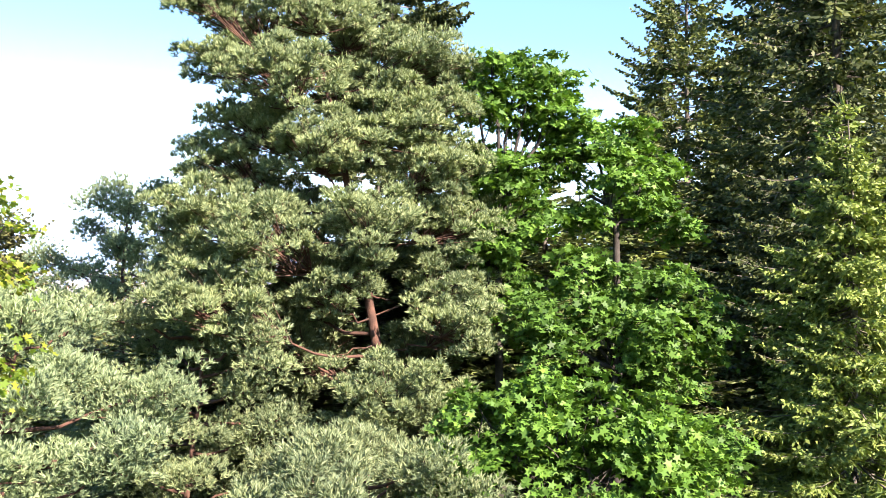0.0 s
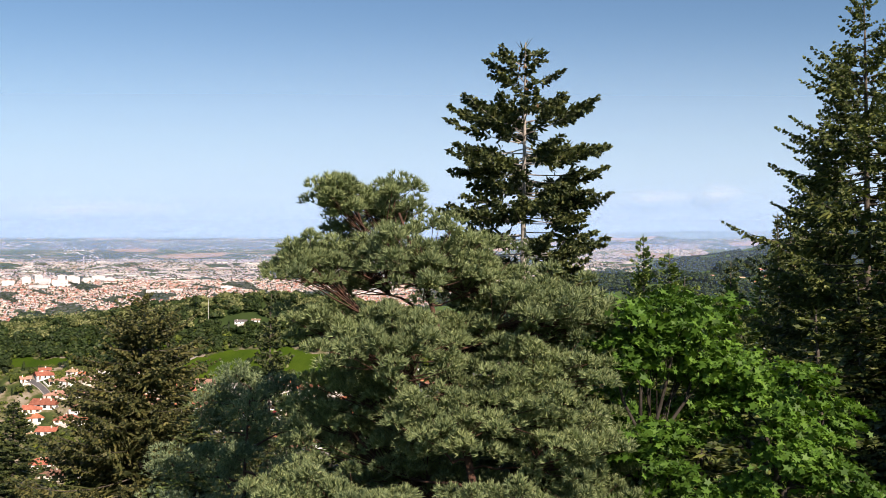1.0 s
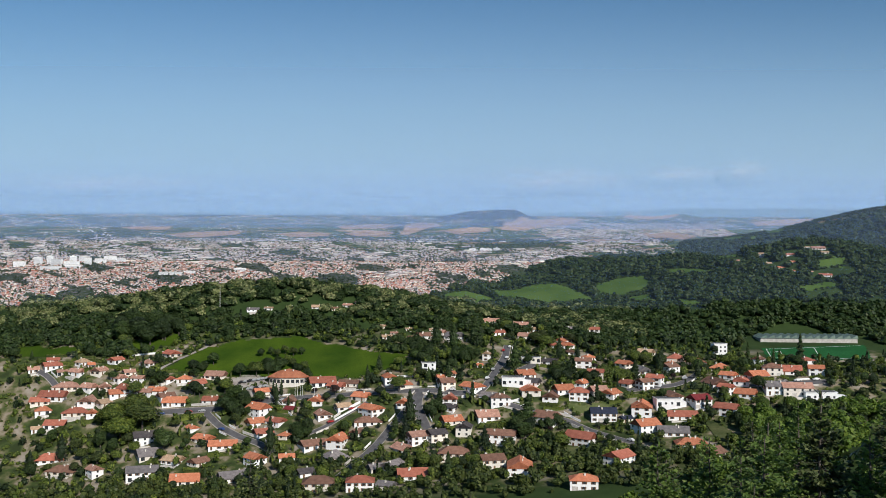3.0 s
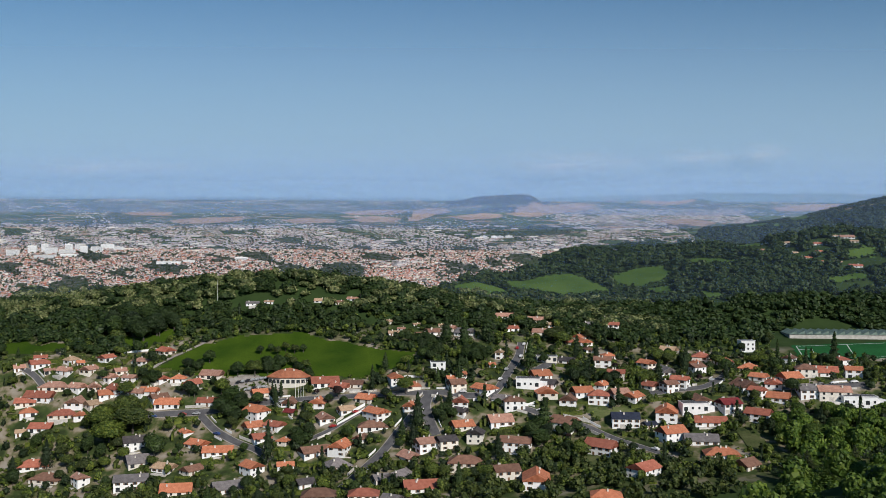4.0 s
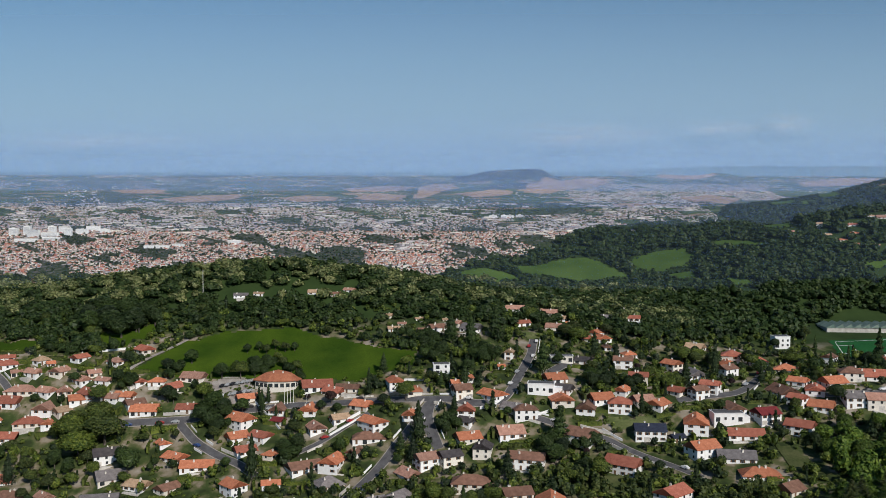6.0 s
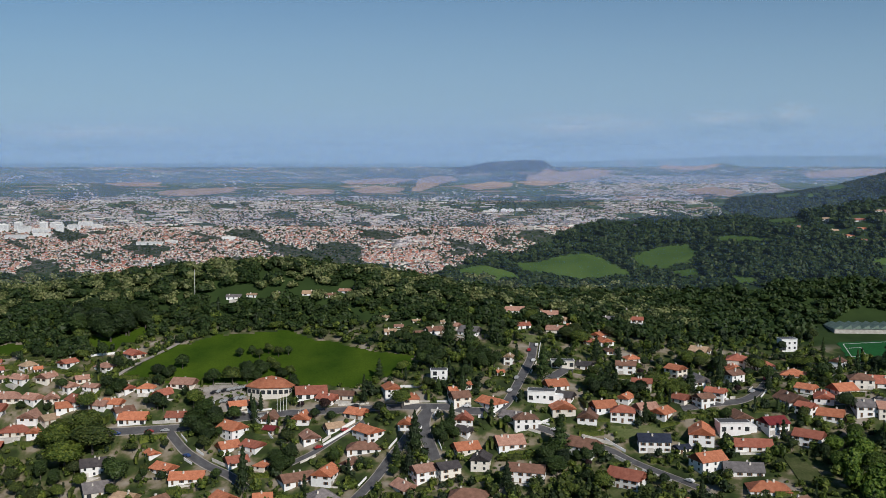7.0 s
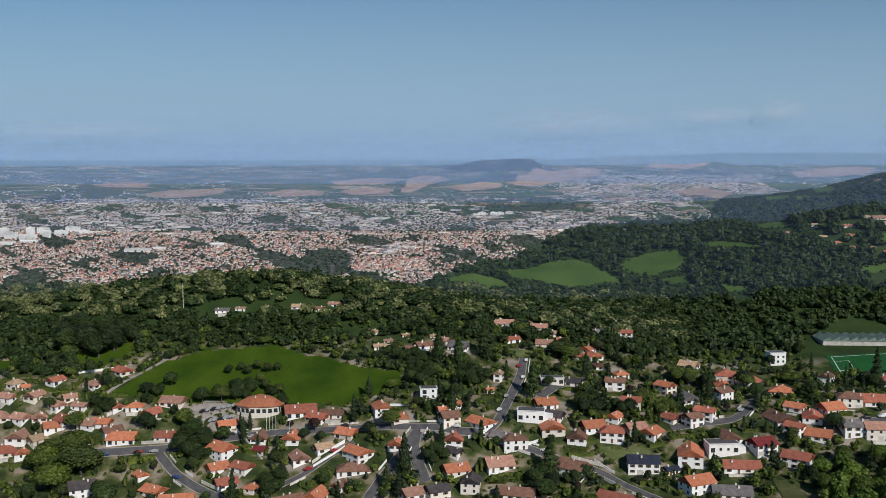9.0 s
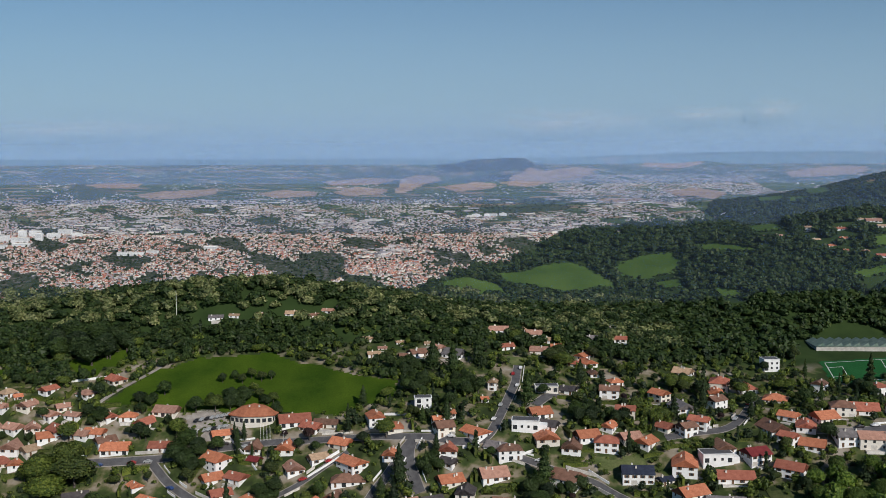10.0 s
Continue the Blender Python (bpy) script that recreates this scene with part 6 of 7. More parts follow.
# hedges along the far pastures
p = np.concatenate([np.array(a) + (np.array(b) - np.array(a)) * np.linspace(0, 1, max(2, int(math.dist(a, b) / 1.5)))[:, None] for f in [FAR_FIELD] + SLOPE_FIELDS for a, b in zip(f, f[1:] + f[:1])])
p = p + gw.normal(scale=1.2, size=p.shape)
p = p[wob(p[:, 0], p[:, 1], 9) > -0.4]
many("hedge", p, slope_wood, M["dark_leaves"], "dark hedges between the far pastures", 0.8, 2.0, 15, 1.0, category="hedge")
# the high hill
p = scatter(9000, 250, 600, 935, 1050)
p = p[clear_of(p, CLEARINGS) & clear_of(p + [0, 4], CLEARINGS)]
p = p[(H(p[:, 0], p[:, 1]) - np.interp(p[:, 1], *PROFILE) > 3.0)]
many("wood", p, [template(43, 1.0, 1.2, 6, 0.4), template(42, 1.0, 1.1, 6, 0.4)], M["dark_leaves"], "dark woods on the distant hill", 1.1, 2.1, 6)
# tall trees in front of the village
p = scatter(420, 95, 300, 425, 540)
p = p[(p[:, 0] > 134 + 0.25 * (p[:, 1] - 425)) & (np.abs(p[:, 0]) < p[:, 1] * 0.62)]
p = p[away(p, 0.0)]
many("wood", p, [template(49 + k, 1.0, 2.0, 260, 0.15, fine=2) for k in range(3)], M["copse_leaves"], "tall leafy trees at the village edge", 3.0, 5.4, 14, 1.0)
# low trees and thickets at the foot of the village
p = scatter(900, -230, 130, 462, 530)
p = p[away(p, 0.5)]
many("garden_thicket", p, thicket[:5], M["garden_leaves"], "leafy green clumps at the foot of the village", 1.4, 3.2, 16, category="shrubs")
# the slope below the starting place, out of the way of the view ahead
p = scatter(1000, -190, 300, 150, 470)
p = p[(np.abs(p[:, 0]) < p[:, 1] * 0.62 + 30) & ((p[:, 1] < 400) | (p[:, 0] > 140))]
near = (p[:, 1] > 300) & (p[:, 0] > 40)
many("wood", p[near], [template(144 + k, 1.0, 2.3, 230, 0.14, fine=2) for k in range(3)], M["copse_leaves"], "leafy wood at the lower edge of the village", 3.2, 5.4, 17, 1.0)
p = p[~near]
many("wood", p, [template(44, 1.0, 2.6, 60, 0.27)], M["dark_leaves"], "mixed woods on the slope above the village", 3.4, 6.0, 7, 1.0)

# ---- the wood just below the starting place ----
tall_spruce = conifer("spruce", 1.8, 100.0, -9.0, 6.0, M["spruce_needles"], "dark spruce in the wood on the slope", 51, step=0.55, per=10, twig=0.26, width=0.12, droop=0.22, power=0.75, sub=1, cross=False, group="slope conifers")
open_spruce = conifer("spruce", -12.2, 85.0, -7.6, 5.2, M["spruce_needles"], "pointed dark spruce in the wood on the slope", 52, step=0.55, per=10, twig=0.26, width=0.12, droop=0.24, power=0.8, sub=1, gap=0.2, cross=False, group="slope conifers")
larch = conifer("larch", 15.0, 80.0, -3.5, 8.0, M["larch_needles"], "light green feathery larch in the wood", 53, step=0.55, per=9, twig=0.3, width=0.12, droop=0.1, power=0.95, gap=0.15, sub=1, group="slope conifers")


def stand_conifers(*trees):
    """Copies of the three patterns on the slope, each (pattern, x, y, height of its tip)."""
    for ob, x, y, top in trees:
        tall = ob.children[0].dimensions[2]
        z = h1(x, y) - 0.3
        s = (top - z) / tall
        t = copy_thing(ob, pose(x, y, z, 0, 0, (x * 71 + y * 37) % 360))
        t.scale = (0.95 + 0.6 * s, 0.95 + 0.6 * s, s)


stand_conifers((larch, 21, 96, -6), (larch, 17, 108, -9), (tall_spruce, 35, 100, -1.5), (open_spruce, 41, 108, -2), (tall_spruce, 47, 96, 1), (open_spruce, 34, 118, -6.5), (larch, 27, 112, -8), (tall_spruce, 54, 112, -2))
stand_conifers((open_spruce, 60, 120, -5), (tall_spruce, 45, 126, -7), (larch, 38, 134, -10), (tall_spruce, 66, 132, -7), (open_spruce, 57, 142, -10), (tall_spruce, 76, 146, -10), (larch, 70, 158, -17), (open_spruce, 84, 160, -16))
stand_conifers((tall_spruce, 92, 172, -18), (open_spruce, 100, 186, -20), (open_spruce, -26, 92, -17), (tall_spruce, -36, 96, -18), (open_spruce, 9, 118, -20), (tall_spruce, -4, 122, -23), (open_spruce, -20, 118, -24), (larch, -10, 108, -20))
stand_conifers((tall_spruce, -45, 112, -23), (open_spruce, -55, 118, -25), (tall_spruce, -33, 128, -28), (open_spruce, 18, 132, -23), (larch, 4, 138, -28), (tall_spruce, -15, 142, -32), (open_spruce, 12, 62, -13), (larch, -13, 62, -17))
stand_conifers((tall_spruce, -28, 66, -17), (open_spruce, 8, 74, -15), (tall_spruce, 36, 80, -6), (open_spruce, -9, 72, -18), (tall_spruce, 33, 58, -4), (open_spruce, 42, 66, -2), (tall_spruce, 31, 46, -8), (open_spruce, 38, 50, -6))
stand_conifers((tall_spruce, 50, 78, -3), (larch, -17, 52, -17), (open_spruce, 0, 60, -13), (tall_spruce, 6, 58, -12), (open_spruce, -5, 58, -14.5), (tall_spruce, -3, 67, -14), (larch, 6, 66, -13), (tall_spruce, -11, 57, -15))
stand_conifers((larch, 14, 56, -10), (open_spruce, 10, 52, -11), (tall_spruce, -14, 70, -15.5), (open_spruce, 17, 67, -9), (tall_spruce, 21, 60, -8), (tall_spruce, -1.5, 47, -17), (open_spruce, 3, 51, -15), (tall_spruce, -6, 53, -16))
stand_conifers((tall_spruce, 26, 62, -1), (open_spruce, 30, 70, 1), (open_spruce, 27, 56, -3), (tall_spruce, 31, 93, -2), (open_spruce, 28, 80, 0.5), (larch, 24, 88, -8), (tall_spruce, 39, 90, 0), (larch, 33, 106, -8))
stand_conifers((larch, 30, 118, -9), (larch, 22, 104, -9), (tall_spruce, 47, 108, -3), (larch, 26, 126, -12), (tall_spruce, 37, 146, -14), (open_spruce, 47, 152, -15), (tall_spruce, 30, 160, -20), (open_spruce, 60, 160, -14))
stand_conifers((open_spruce, 7.4, 49, -9.5), (tall_spruce, 9.5, 53, -10), (tall_spruce, 5.2, 50, -12), (open_spruce, 13, 46, -9), (tall_spruce, -3.4, 44, -15), (tall_spruce, 11.5, 43, -14), (open_spruce, -24, 46, -16), (tall_spruce, -32, 54, -17))
stand_conifers((open_spruce, -40, 70, -19), (tall_spruce, -28, 171, -24), (tall_spruce, 2.2, 44.5, -11), (tall_spruce, -0.8, 44, -12.5), (tall_spruce, 5.4, 45, -9.8), (tall_spruce, -4.4, 44.5, -13.5), (open_spruce, 8.2, 44, -10.5))
stand_conifers((tall_spruce, 148, 468, -77), (open_spruce, 155, 476, -78), (larch, 160, 464, -75), (tall_spruce, 167, 480, -76), (open_spruce, 174, 472, -75), (larch, 151, 484, -81))
p = scatter(300, -60, 80, 18, 150)
p = p[(p[:, 1] > 26 + 0.05 * np.abs(p[:, 0])) | (np.abs(p[:, 0] + 2) > 9)]
many("undergrowth", p, [template(45, 1.0, 1.2, 120, 0.18)], M["garden_leaves"], "leafy undergrowth on the shaded woodland floor", 1.2, 2.8, 8, 1.0, category="shrubs")

# ---- the town on the plain ----
GABLE_V = np.array([(-.5, -.5, -1), (.5, -.5, -1), (.5, .5, -1), (-.5, .5, -1), (-.5, -.5, .7), (.5, -.5, .7), (.5, .5, .7), (-.5, .5, .7), (-.5, 0, 2.0), (.5, 0, 2.0)])
GABLE_Q = np.array([(0, 1, 5, 4), (2, 3, 7, 6), (1, 2, 6, 5), (3, 0, 4, 7), (4, 5, 9, 8), (6, 7, 8, 9)])
GABLE_T = np.array([(5, 6, 9), (7, 4, 8)])


def town(name, n, area, size, label, roofs, seed, tall=0.42, flat=0.2, keep=None):
    g = np.random.default_rng(seed)
    x0, x1, y0, y1 = area
    x, y = g.uniform(x0, x1, n), g.uniform(y0, y1, n)
    ok = np.abs(x) < (y - 60) * 0.56
    if keep is not None:
        ok &= keep(x, y)
    x, y = x[ok], y[ok]
    n = len(x)
    s = size * np.interp(y, [790, 1000, 1250], [1.3, 0.85, 0.7]) * g.uniform(0.6, 1.5, n)
    a = (np.round(g.uniform(0, 4, n)) * 0.8 + 0.25 * wob(x, y, 60) + g.normal(scale=0.1, size=n))
    v = np.repeat(GABLE_V[None], n, 0)
    low = g.random(n) < flat
    v[low, 8:, 2] = 0.72
    wd = s * np.where(low, 1.5, 1.0)
    v = v * np.stack([wd * g.uniform(1.0, 1.7, n), wd, s * tall * g.uniform(0.8, 1.5, n)], 1)[:, None]
    c, q = np.cos(a)[:, None], np.sin(a)[:, None]
    v = np.stack([v[..., 0] * c - v[..., 1] * q, v[..., 0] * q + v[..., 1] * c, v[..., 2]], -1)
    v += np.stack([x, y, H(x, y) + 0.2], 1)[:, None]
    off = (np.arange(n) * 10)[:, None, None]
    wi = (g.random(n) < 0.4).astype(int)
    ri = np.where(low, np.array([0, 1, 5])[g.integers(0, 3, n)], 2 + g.choice(len(roofs), n, p=np.array(roofs) / sum(roofs)))
    qi = np.stack([wi, wi, wi, wi, ri, ri], 1).ravel()
    ti = np.stack([wi, wi], 1).ravel()
    me = mesh_of(name, v.reshape(-1, 3), [(off + GABLE_Q[None]).reshape(-1, 4), (off + GABLE_T[None]).reshape(-1, 3)],
                 [M["town_wall"], M["render"], ROOF["p"][1], ROOF["r"][1], ROOF["b"][1], ROOF["g"][1], ROOF["t"][1]], np.concatenate([qi, ti]))
    return tagged(new(name, me), label, "town", kind="stuff")


GROVE = [(-126, 820), (-107, 864), (-83, 881), (-72, 864), (-68, 821), (-98, 800), (-118, 800)]
BELT = [(-3, 1024), (24, 1062), (70, 1077), (129, 1062), (160, 1040), (102, 1016), (49, 1006), (12, 996)]
PINK = [(-72, 834), (-62, 851), (-37, 858), (-15, 852), (-8, 836), (-27, 826), (-60, 824)]
SHEDS = [(-66, 890), (-48, 896), (-30, 904), (-20, 878), (-37, 864), (-59, 867)]


def in_town(x, y):
    return (x < town_edge(y)) & ~inside(BELT, x, y) & ((wob(x, y, 34) + 0.5 * wob(y, x, 13) > -0.35) | inside(PINK, x, y)) & ~inside(GROVE, x, y)


town("town_houses", 24000, (-480, 330, 765, 935), 0.98, "dense pink-roofed town houses on the plain", (5, 5, 2, 0.6, 2), 1, 0.36, 0.12, keep=in_town)
town("town_houses", 25000, (-560, 330, 925, 1070), 0.92, "pale distant town houses and sheds", (3, 3, 1, 2, 2), 2, 0.3, 0.45, keep=lambda x, y: (x < np.minimum(town_edge(y), 215 + (y - 925) * 0.4)) & ~inside(BELT, x, y) & (wob(x, y, 30) + 0.6 * wob(y, x, 17) > -0.4))
town("town_houses", 11000, (-620, 560, 1050, 1330), 0.95, "scattered far-off villages and sheds", (3, 2, 1, 2, 2), 3, 0.35, 0.5, keep=lambda x, y: wob(x, y, 45) + 0.6 * wob(y, x, 21) > 0.2)
town("town_houses", 5200, (120, 340, 1075, 1200), 0.95, "far-off suburb below the hill", (3, 2, 1, 2, 2), 4, 0.3, 0.35, keep=lambda x, y: clear_of(np.stack([x, y], 1), STUBBLE) & (wob(x, y, 22) > -0.6))
town("town_houses", 560, (-75, -5, 822, 860), 0.95, "tight cluster of pink-roofed houses at the edge of town", (6, 5, 1, 0.3, 1), 6, 0.3, 0.02, keep=lambda x, y: inside(PINK, x, y))
town("town_sheds", 60, (-70, -15, 862, 906), 4.0, "long pale sheds behind the house cluster", (3, 2, 1, 2, 2), 7, 0.12, 1.0, keep=lambda x, y: inside(SHEDS, x, y))
town("town_sheds", 900, (-520, 230, 930, 1075), 4.2, "long pale warehouses and sheds beyond the town", (3, 2, 1, 2, 2), 5, 0.12, 1.0, keep=lambda x, y: (x < 215 + (y - 925) * 0.4) & (wob(x, y, 50) > 0.0))
# trees among the town
p = scatter(21000, -560, 330, 775, 1080)
p = p[(np.abs(p[:, 0]) < (p[:, 1] - 60) * 0.56) & clear_of(p, OPEN) & (p[:, 0] < town_edge(p[:, 1]) + 15)]
tw = wob(p[:, 0], p[:, 1], 34) + 0.5 * wob(p[:, 1], p[:, 0], 13)
p = p[(tw < -0.3) | inside(BELT, p[:, 0], p[:, 1]) | inside(GROVE, p[:, 0], p[:, 1]) | (gw.random(len(p)) < np.interp(p[:, 1], [850, 960], [0.9, 0.4]))]
many("town_trees", p, [template(46, 1.0, 1.3, 2, 0.6, fine=1)], M["dark_leaves"], "dark green trees between the town houses", 0.55, 1.5, 9)


p = scatter(2600, 0, 130, 1190, 1275)
p = p[H(p[:, 0], p[:, 1]) - np.interp(p[:, 1], *PROFILE) > 1.5]
many("wood", p, [template(48, 1.0, 0.8, 3, 0.6)], M["dark_leaves"], "dark scrub on the flat-topped hill", 0.5, 1.0, 13)


def block(x, y, L, W, h, rot, label="white apartment block rising from the town"):
    """A slab of flats with rows of windows."""
    root = new("apartment_block")
    root.matrix_basis = pose(x, y, h1(x, y), 0, 0, rot)
    tagged(root, label, "building", "apartment blocks")
    part("wall", mesh_of("wall", *boxes((-L / 2, L / 2, -W / 2, W / 2, -2, h)), M["white_wall"]), root)
    part("roof", mesh_of("roof", *boxes((-L / 2 + 0.2, L / 2 - 0.2, -W / 2 + 0.2, W / 2 - 0.2, h, h + 0.3), (-1, 1, -0.6, 0.6, h + 0.3, h + 1.0)), M["garden_wall"]), root)
    for k in range(max(2, int(h / 0.9))):
        z = 0.5 + k * 0.9
        part("window_band", mesh_of("window_band", *boxes((-L / 2 + 0.3, L / 2 - 0.3, -W / 2 - 0.05, W / 2 + 0.05, z, z + 0.36)), M["grey_glass"]), root)


def blocks(*rows):
    for x, y, L, h, rot in rows:
        block(x, y, 1.15 * L, 3.6, 0.78 * h, rot)


blocks((-378, 918, 6, 8, 4), (-368, 922, 5, 9, 0), (-359, 914, 9, 7, -6), (-348, 926, 5, 8, 3), (-344, 912, 12, 5, 4), (-339, 930, 8, 6.5, -4), (-331, 918, 5, 8, 2), (-322, 926, 9, 5, 0))
blocks((-317, 938, 10, 5, 5), (-356, 894, 16, 3.6, 2), (-304, 930, 7, 4, -3), (-338, 900, 12, 3.4, -3), (-241, 875, 18, 2.6, 2), (-225, 879, 8, 2.8, -2), (-182, 890, 9, 3.4, 3), (-390, 906, 9, 6, 5))
blocks((34, 998, 6, 2.8, -3), (44, 997, 4.4, 3.2, 2), (50, 999, 6, 2.6, 0), (59, 1001, 6, 2.6, 0), (262, 990, 16, 2.0, -8), (279, 984, 13, 2.2, -8))
strip("road", [(-12, 838), (4, 842), (14, 850), (12, 860), (2, 868)], 3.2, M["paving"], 0.2, "pale main road curving past the pasture", "road")

# ---- summer haze imitated over the plain: thin lit tinted veils, denser towards the horizon ----
# Haze put into a sheet's colour: see-through, tinted, thinning out upward.
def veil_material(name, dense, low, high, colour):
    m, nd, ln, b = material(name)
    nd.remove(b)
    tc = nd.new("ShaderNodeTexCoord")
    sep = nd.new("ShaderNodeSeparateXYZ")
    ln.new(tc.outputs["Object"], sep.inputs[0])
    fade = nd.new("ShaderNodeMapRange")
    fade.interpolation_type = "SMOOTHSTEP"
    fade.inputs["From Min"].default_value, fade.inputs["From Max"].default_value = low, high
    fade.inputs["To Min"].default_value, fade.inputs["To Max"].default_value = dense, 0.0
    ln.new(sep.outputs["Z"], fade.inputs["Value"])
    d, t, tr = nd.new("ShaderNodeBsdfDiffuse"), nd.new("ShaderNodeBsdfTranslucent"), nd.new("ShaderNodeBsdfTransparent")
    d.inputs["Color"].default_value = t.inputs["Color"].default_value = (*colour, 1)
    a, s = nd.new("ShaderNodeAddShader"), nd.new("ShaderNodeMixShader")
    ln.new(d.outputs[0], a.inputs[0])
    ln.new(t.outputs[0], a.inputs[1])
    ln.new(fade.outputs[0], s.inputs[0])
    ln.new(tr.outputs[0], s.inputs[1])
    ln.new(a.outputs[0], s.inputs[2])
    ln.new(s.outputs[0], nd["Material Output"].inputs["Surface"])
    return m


# Upright sheets stand in for distance haze; the tallest pales the lower sky.
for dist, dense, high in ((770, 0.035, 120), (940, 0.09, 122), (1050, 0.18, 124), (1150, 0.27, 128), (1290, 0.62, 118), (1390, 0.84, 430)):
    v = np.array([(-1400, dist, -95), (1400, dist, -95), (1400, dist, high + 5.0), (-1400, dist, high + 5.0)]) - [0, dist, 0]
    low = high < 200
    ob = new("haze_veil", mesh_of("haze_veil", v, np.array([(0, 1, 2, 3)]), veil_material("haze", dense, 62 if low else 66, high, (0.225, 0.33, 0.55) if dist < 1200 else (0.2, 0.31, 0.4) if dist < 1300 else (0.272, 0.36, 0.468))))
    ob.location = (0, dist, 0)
    tagged(ob, "thin blue-tinted sheet imitating summer haze over the plain", "haze", kind="structure")


# ---- faint fair-weather clouds low over the horizon ----
def cloud_material():
    m, nd, ln, b = material("cloud")
    nd.remove(b)
    tc = nd.new("ShaderNodeTexCoord")
    ball = nd.new("ShaderNodeTexGradient")
    ball.gradient_type = "SPHERICAL"
    ln.new(tc.outputs["Object"], ball.inputs["Vector"])
    n = noise_node(nd, ln, 2.2, 5.0, tc.outputs["Object"])
    r = ramp(nd, [(0.35, (0, 0, 0)), (0.75, (0.5, 0.5, 0.5))])
    ln.new(n.outputs["Fac"], r.inputs["Fac"])
    k = nd.new("ShaderNodeMath")
    k.operation = "MULTIPLY"
    ln.new(ball.outputs["Fac"], k.inputs[0])
    ln.new(r.outputs["Color"], k.inputs[1])
    d, tr, mx = nd.new("ShaderNodeBsdfDiffuse"), nd.new("ShaderNodeBsdfTransparent"), nd.new("ShaderNodeMixShader")
    d.inputs["Color"].default_value = (0.62, 0.62, 0.66, 1)
    ln.new(k.outputs[0], mx.inputs[0])
    ln.new(tr.outputs[0], mx.inputs[1])
    ln.new(d.outputs[0], mx.inputs[2])
    ln.new(mx.outputs[0], nd["Material Output"].inputs["Surface"])
    return m


M["cloud"] = cloud_material()
for x, y, z, w, h in ((162, 1370, 117, 120, 22), (345, 1370, 127, 70, 12), (434, 1370, 133, 40, 18), (-484, 1370, 109, 160, 14)):
    ob = new("cloud", mesh_of("cloud", np.array([(-1, 0, -1), (1, 0, -1), (1, 0, 1), (-1, 0, 1.0)]), np.array([(0, 1, 2, 3)]), M["cloud"]))
    ob.location, ob.scale = (x, y, z), (w, 1, h)
    tagged(ob, "faint thin white cloud in the blue sky", "cloud", kind="structure")

# ---- cars, lamps, poles, garden walls ----
PAINT = {k: plain(k + "_paint", tuple(0.9 * c for c in rgb), rgb, 0.4, 0.3, 0, 0.6) for k, rgb in
         {"white": (0.75, 0.75, 0.75), "dark": (0.03, 0.03, 0.035), "silver": (0.4, 0.41, 0.42), "red": (0.35, 0.03, 0.03), "blue": (0.04, 0.08, 0.22)}.items()}


def car_mesh():
    prof = [(-2.1, 0.3), (-2.1, 0.75), (-1.9, 0.9), (-1.2, 0.95), (-0.5, 1.42), (0.9, 1.45), (1.7, 0.98), (2.1, 0.9), (2.1, 0.3)]
    n = len(prof)
    v = [(x, -0.85 if z < 1 else -0.68, z) for x, z in prof] + [(x, 0.85 if z < 1 else 0.68, z) for x, z in prof]
    q = [(i, (i + 1) % n, (i + 1) % n + n, i + n) for i in range(n)]
    return np.array(v), [np.array(q), np.array([list(range(n))[::-1], list(range(n, 2 * n))])]


CAR_V, CAR_F = car_mesh()
CAR = {k: mesh_of("body", CAR_V, CAR_F, m) for k, m in PAINT.items()}
GLASS_V, GLASS_F = boxes((-0.95, 1.25, -0.72, 0.72, 1.0, 1.3))
GLASS_V[[4, 7], 0] += 0.42
GLASS_V[[5, 6], 0] -= 0.3
CAR_GLASS = mesh_of("window_glass", GLASS_V * [1, 1.08, 1], GLASS_F, M["glass"])
WHEEL = mesh_of("wheel", *tubes([[(0, -0.1, 0, 0.02), (0, -0.1, 0, 0.31), (0, 0.1, 0, 0.31), (0, 0.1, 0, 0.02)]], 12), M["tyre"])


def car(x, y, rot, colour):
    root = new("car")
    root.matrix_basis = pose(x, y, h1(x, y) + 0.2, 0, 0, rot)
    tagged(root, f"{colour} parked car on the village street", "car", "parked cars")
    part("body", CAR[colour], root)
    part("window_glass", CAR_GLASS, root)
    for dx in (-1.3, 1.3):
        for dy in (-0.8, 0.8):
            part("wheel", WHEEL, root, "", pose(dx, dy, 0.31))


rc = random.Random(3)
def along(line, gap, off, make, skip=0.5):
    """Sets things beside a road."""
    for (xa, ya), (xb, yb) in zip(line, line[1:]):
        L = math.hypot(xb - xa, yb - ya)
        for k in range(int(L / gap)):
            if rc.random() < skip:
                continue
            t = (k + rc.random() * 0.6) * gap / L
            nx, ny = -(yb - ya) / L, (xb - xa) / L
            s = rc.choice((-1, 1))
            make(xa + t * (xb - xa) + s * off * nx, ya + t * (yb - ya) + s * off * ny, math.degrees(math.atan2(yb - ya, xb - xa)))


for line, w in ROADS:
    along(line, 9, w / 2 - 0.6, lambda x, y, a: car(x, y, a, rc.choice(("white", "dark", "silver", "dark", "white", "red", "blue"))), 0.62)
for k in range(14):
    car(-122 + (k % 7) * 2.6, 604 + 8 * (k // 7) + 0.6 * (k % 7), 70, rc.choice(("white", "dark", "silver", "dark")))

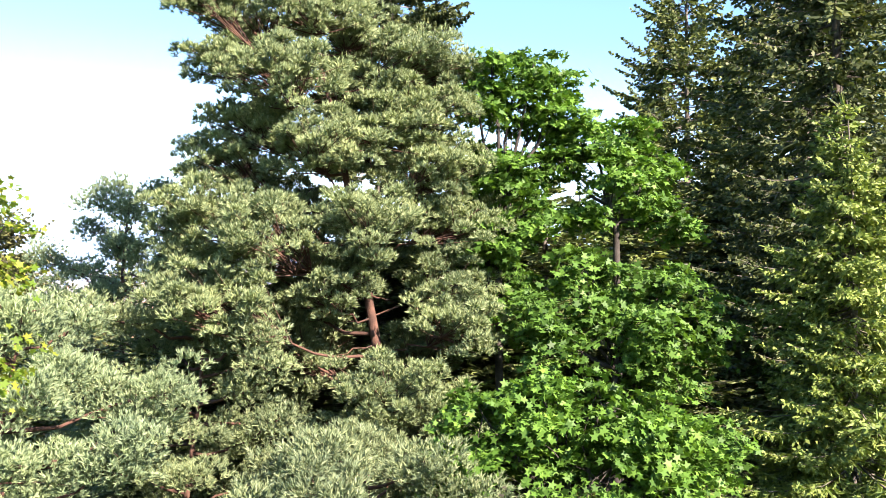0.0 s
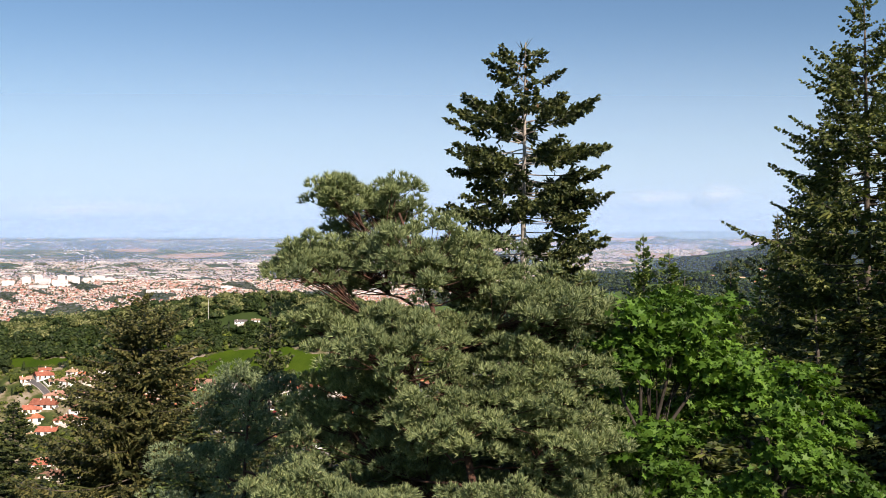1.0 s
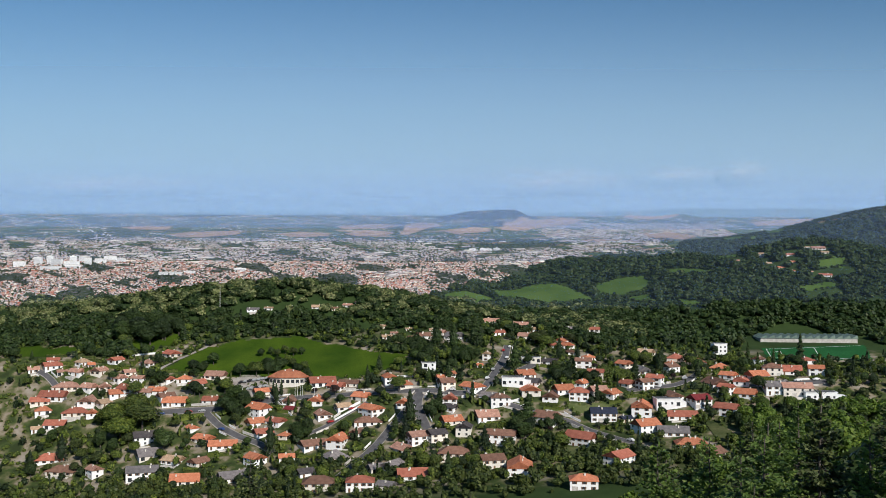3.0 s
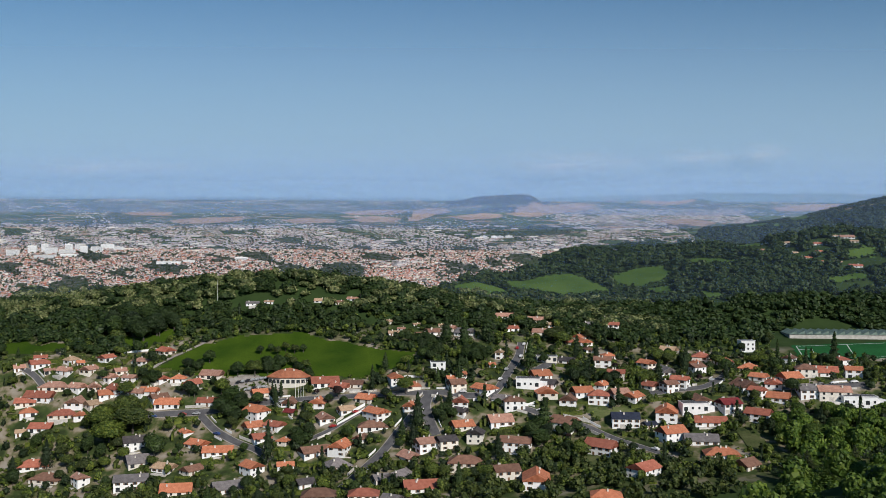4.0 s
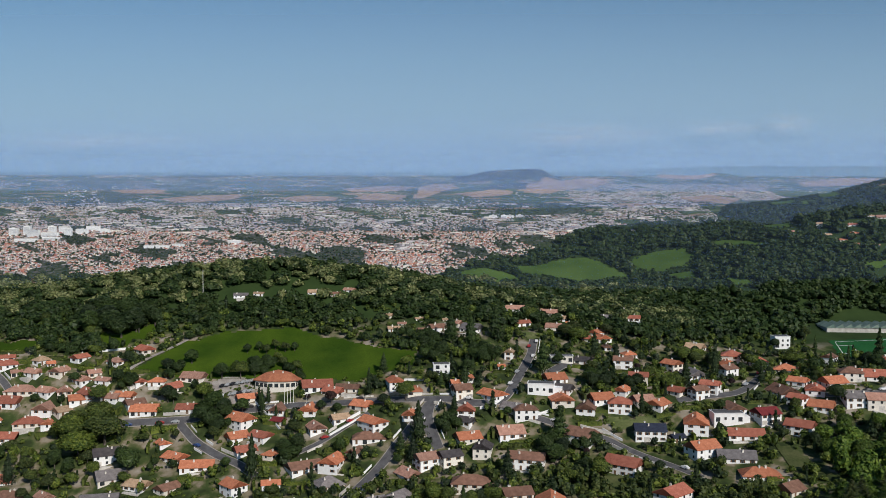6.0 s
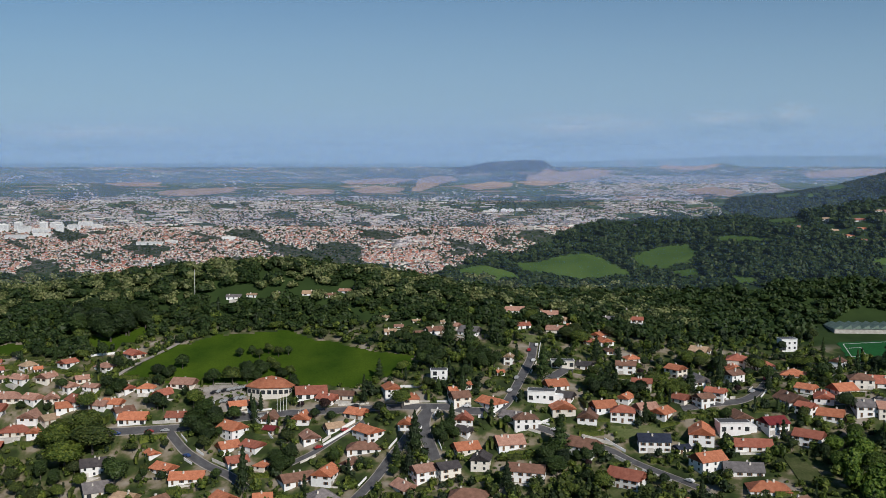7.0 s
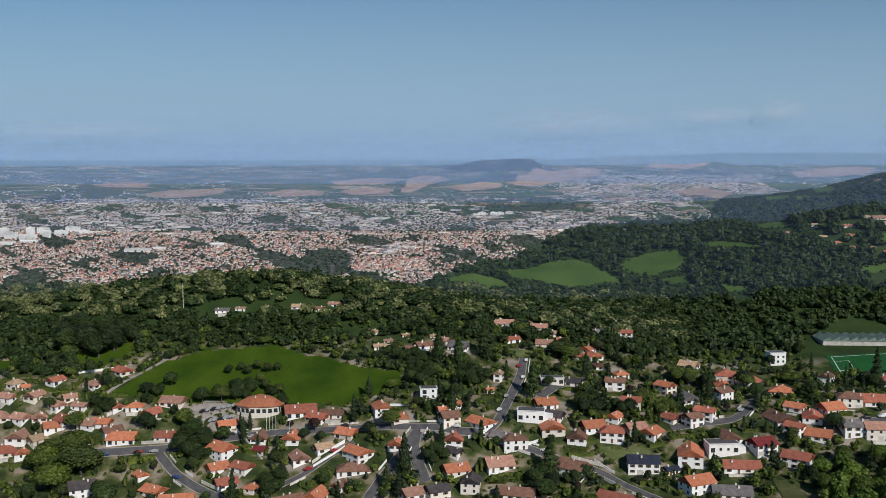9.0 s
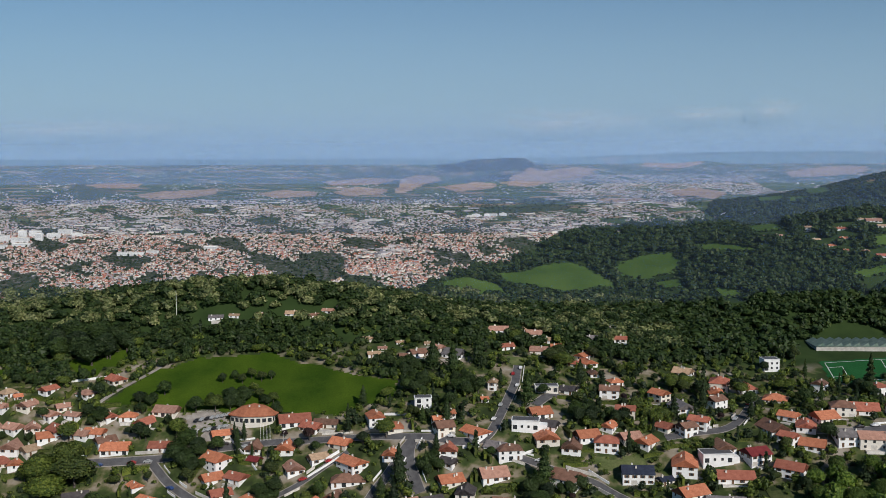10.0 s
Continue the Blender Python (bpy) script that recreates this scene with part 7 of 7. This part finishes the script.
POLE = mesh_of("post", *tubes([[(0, 0, -0.5, 0.09), (0, 0, 6.4, 0.055), (0.25, 0, 6.9, 0.05), (1.3, 0, 7.05, 0.045)]], 6), M["line_paint"])
HEAD = mesh_of("lamp_head", *boxes((1.1, 1.75, -0.13, 0.13, 6.98, 7.12)), M["garden_wall"])
WOODEN = mesh_of("pole", *tubes([[(0, 0, -0.5, 0.14), (0, 0, 8.0, 0.1)]], 6), M["brown_wood"])
BAR = mesh_of("crossbar", *boxes((-0.7, 0.7, -0.05, 0.05, 7.4, 7.52)), M["brown_wood"])


def street_lamp(x, y, rot):
    root = new("street_lamp")
    root.matrix_basis = pose(x, y, h1(x, y), 0, 0, rot + 90)
    tagged(root, "pale metal street lamp beside the road", "lamp", "street lamps")
    part("post", POLE, root)
    part("lamp_head", HEAD, root)


def utility_pole(x, y, rot):
    root = new("utility_pole")
    root.matrix_basis = pose(x, y, h1(x, y), 0, 0, rot)
    tagged(root, "wooden utility pole among the gardens", "pole", "utility poles")
    part("pole", WOODEN, root)
    part("crossbar", BAR, root)


for line, w in ROADS[:6]:
    along(line, 24, w / 2 + 0.5, street_lamp, 0.35)
    along(line, 40, w / 2 + 2.5, utility_pole, 0.4)


def garden_wall(line, height, mat, label):
    """A low wall that steps along beside a road."""
    p = np.array(line, float)
    s = np.concatenate([[0], np.cumsum(np.linalg.norm(np.diff(p, axis=0), axis=1))])
    t = np.linspace(0, s[-1], max(2, int(s[-1] / 2.0)))
    c = np.stack([np.interp(t, s, p[:, 0]), np.interp(t, s, p[:, 1])], 1)
    d = unit(np.gradient(c, axis=0))
    n = np.stack([-d[:, 1], d[:, 0]], 1) * 0.14
    z = H(c[:, 0], c[:, 1])[:, None]
    v = np.concatenate([np.concatenate([c - n, z - 0.6], 1), np.concatenate([c - n, z + height], 1), np.concatenate([c + n, z + height], 1), np.concatenate([c + n, z - 0.6], 1)])
    m, i = len(c), np.arange(len(c) - 1)
    f = np.concatenate([np.stack([i + a * m, i + 1 + a * m, i + 1 + b * m, i + b * m], 1) for a, b in ((0, 1), (1, 2), (2, 3))])
    tagged(new("garden_wall", mesh_of("garden_wall", v, f, mat)), label, "wall", kind="structure")


def beside(line, off):
    p = np.array(line, float)
    d = unit(np.gradient(p, axis=0))
    return p + off * np.stack([-d[:, 1], d[:, 0]], 1)


for k, (line, w) in enumerate(ROADS):
    for side in (-1, 1):
        q = beside(line, side * (w / 2 + 1.2))
        for a in range(len(q) - 1):
            if rc.random() < 0.55:
                u, v2 = sorted((rc.uniform(0, 0.4), rc.uniform(0.6, 1.0)))
                garden_wall([q[a] + u * (q[a + 1] - q[a]), q[a] + v2 * (q[a + 1] - q[a])], rc.choice((0.8, 1.1, 1.5)), M["white_wall" if rc.random() < 0.5 else "garden_wall"], "low pale garden wall along the street")
for a, b in (((-102, 599), (-91, 586)), ((-91, 586), (-84, 577)), ((-200, 645), (-176, 651)), ((-26, 606), (-12, 603)), ((70, 560), (78, 552)), ((-60, 571), (-46, 580)), ((30, 566), (46, 572)), ((120, 586), (132, 582))):
    garden_wall([a, b], 1.2, M["white_wall"], "white garden wall between two plots")
FLAGPOLE = mesh_of("pole", *tubes([[(0, 0, -0.4, 0.12), (0, 0, 8.5, 0.07)]], 6), M["white_wall"])
BALL = mesh_of("finial", *tubes([[(0, 0, 8.5, 0.03), (0, 0, 8.58, 0.12), (0, 0, 8.7, 0.12), (0, 0, 8.78, 0.03)]], 6), M["line_paint"])
for k in range(4):
    root = tagged(new("flagpole"), "bare white flagpole on the grass before the hall", "flagpole", "flagpoles")
    x, y = -86.6 + 1.5 * k, 597.0 + 0.2 * k
    root.location = (x, y, h1(x, y))
    part("pole", FLAGPOLE, root)
    part("finial", BALL, root)
MAST = mesh_of("mast", *tubes([[(0, 0, -1, 0.2), (0, 0, 12, 0.12), (0, 0, 17, 0.06)]], 6), M["line_paint"])
root = tagged(new("radio_mast"), "slim pale mast rising from the wooded ridge", "mast")
root.location = (-155, 696, h1(-155, 696))
part("mast", MAST, root)
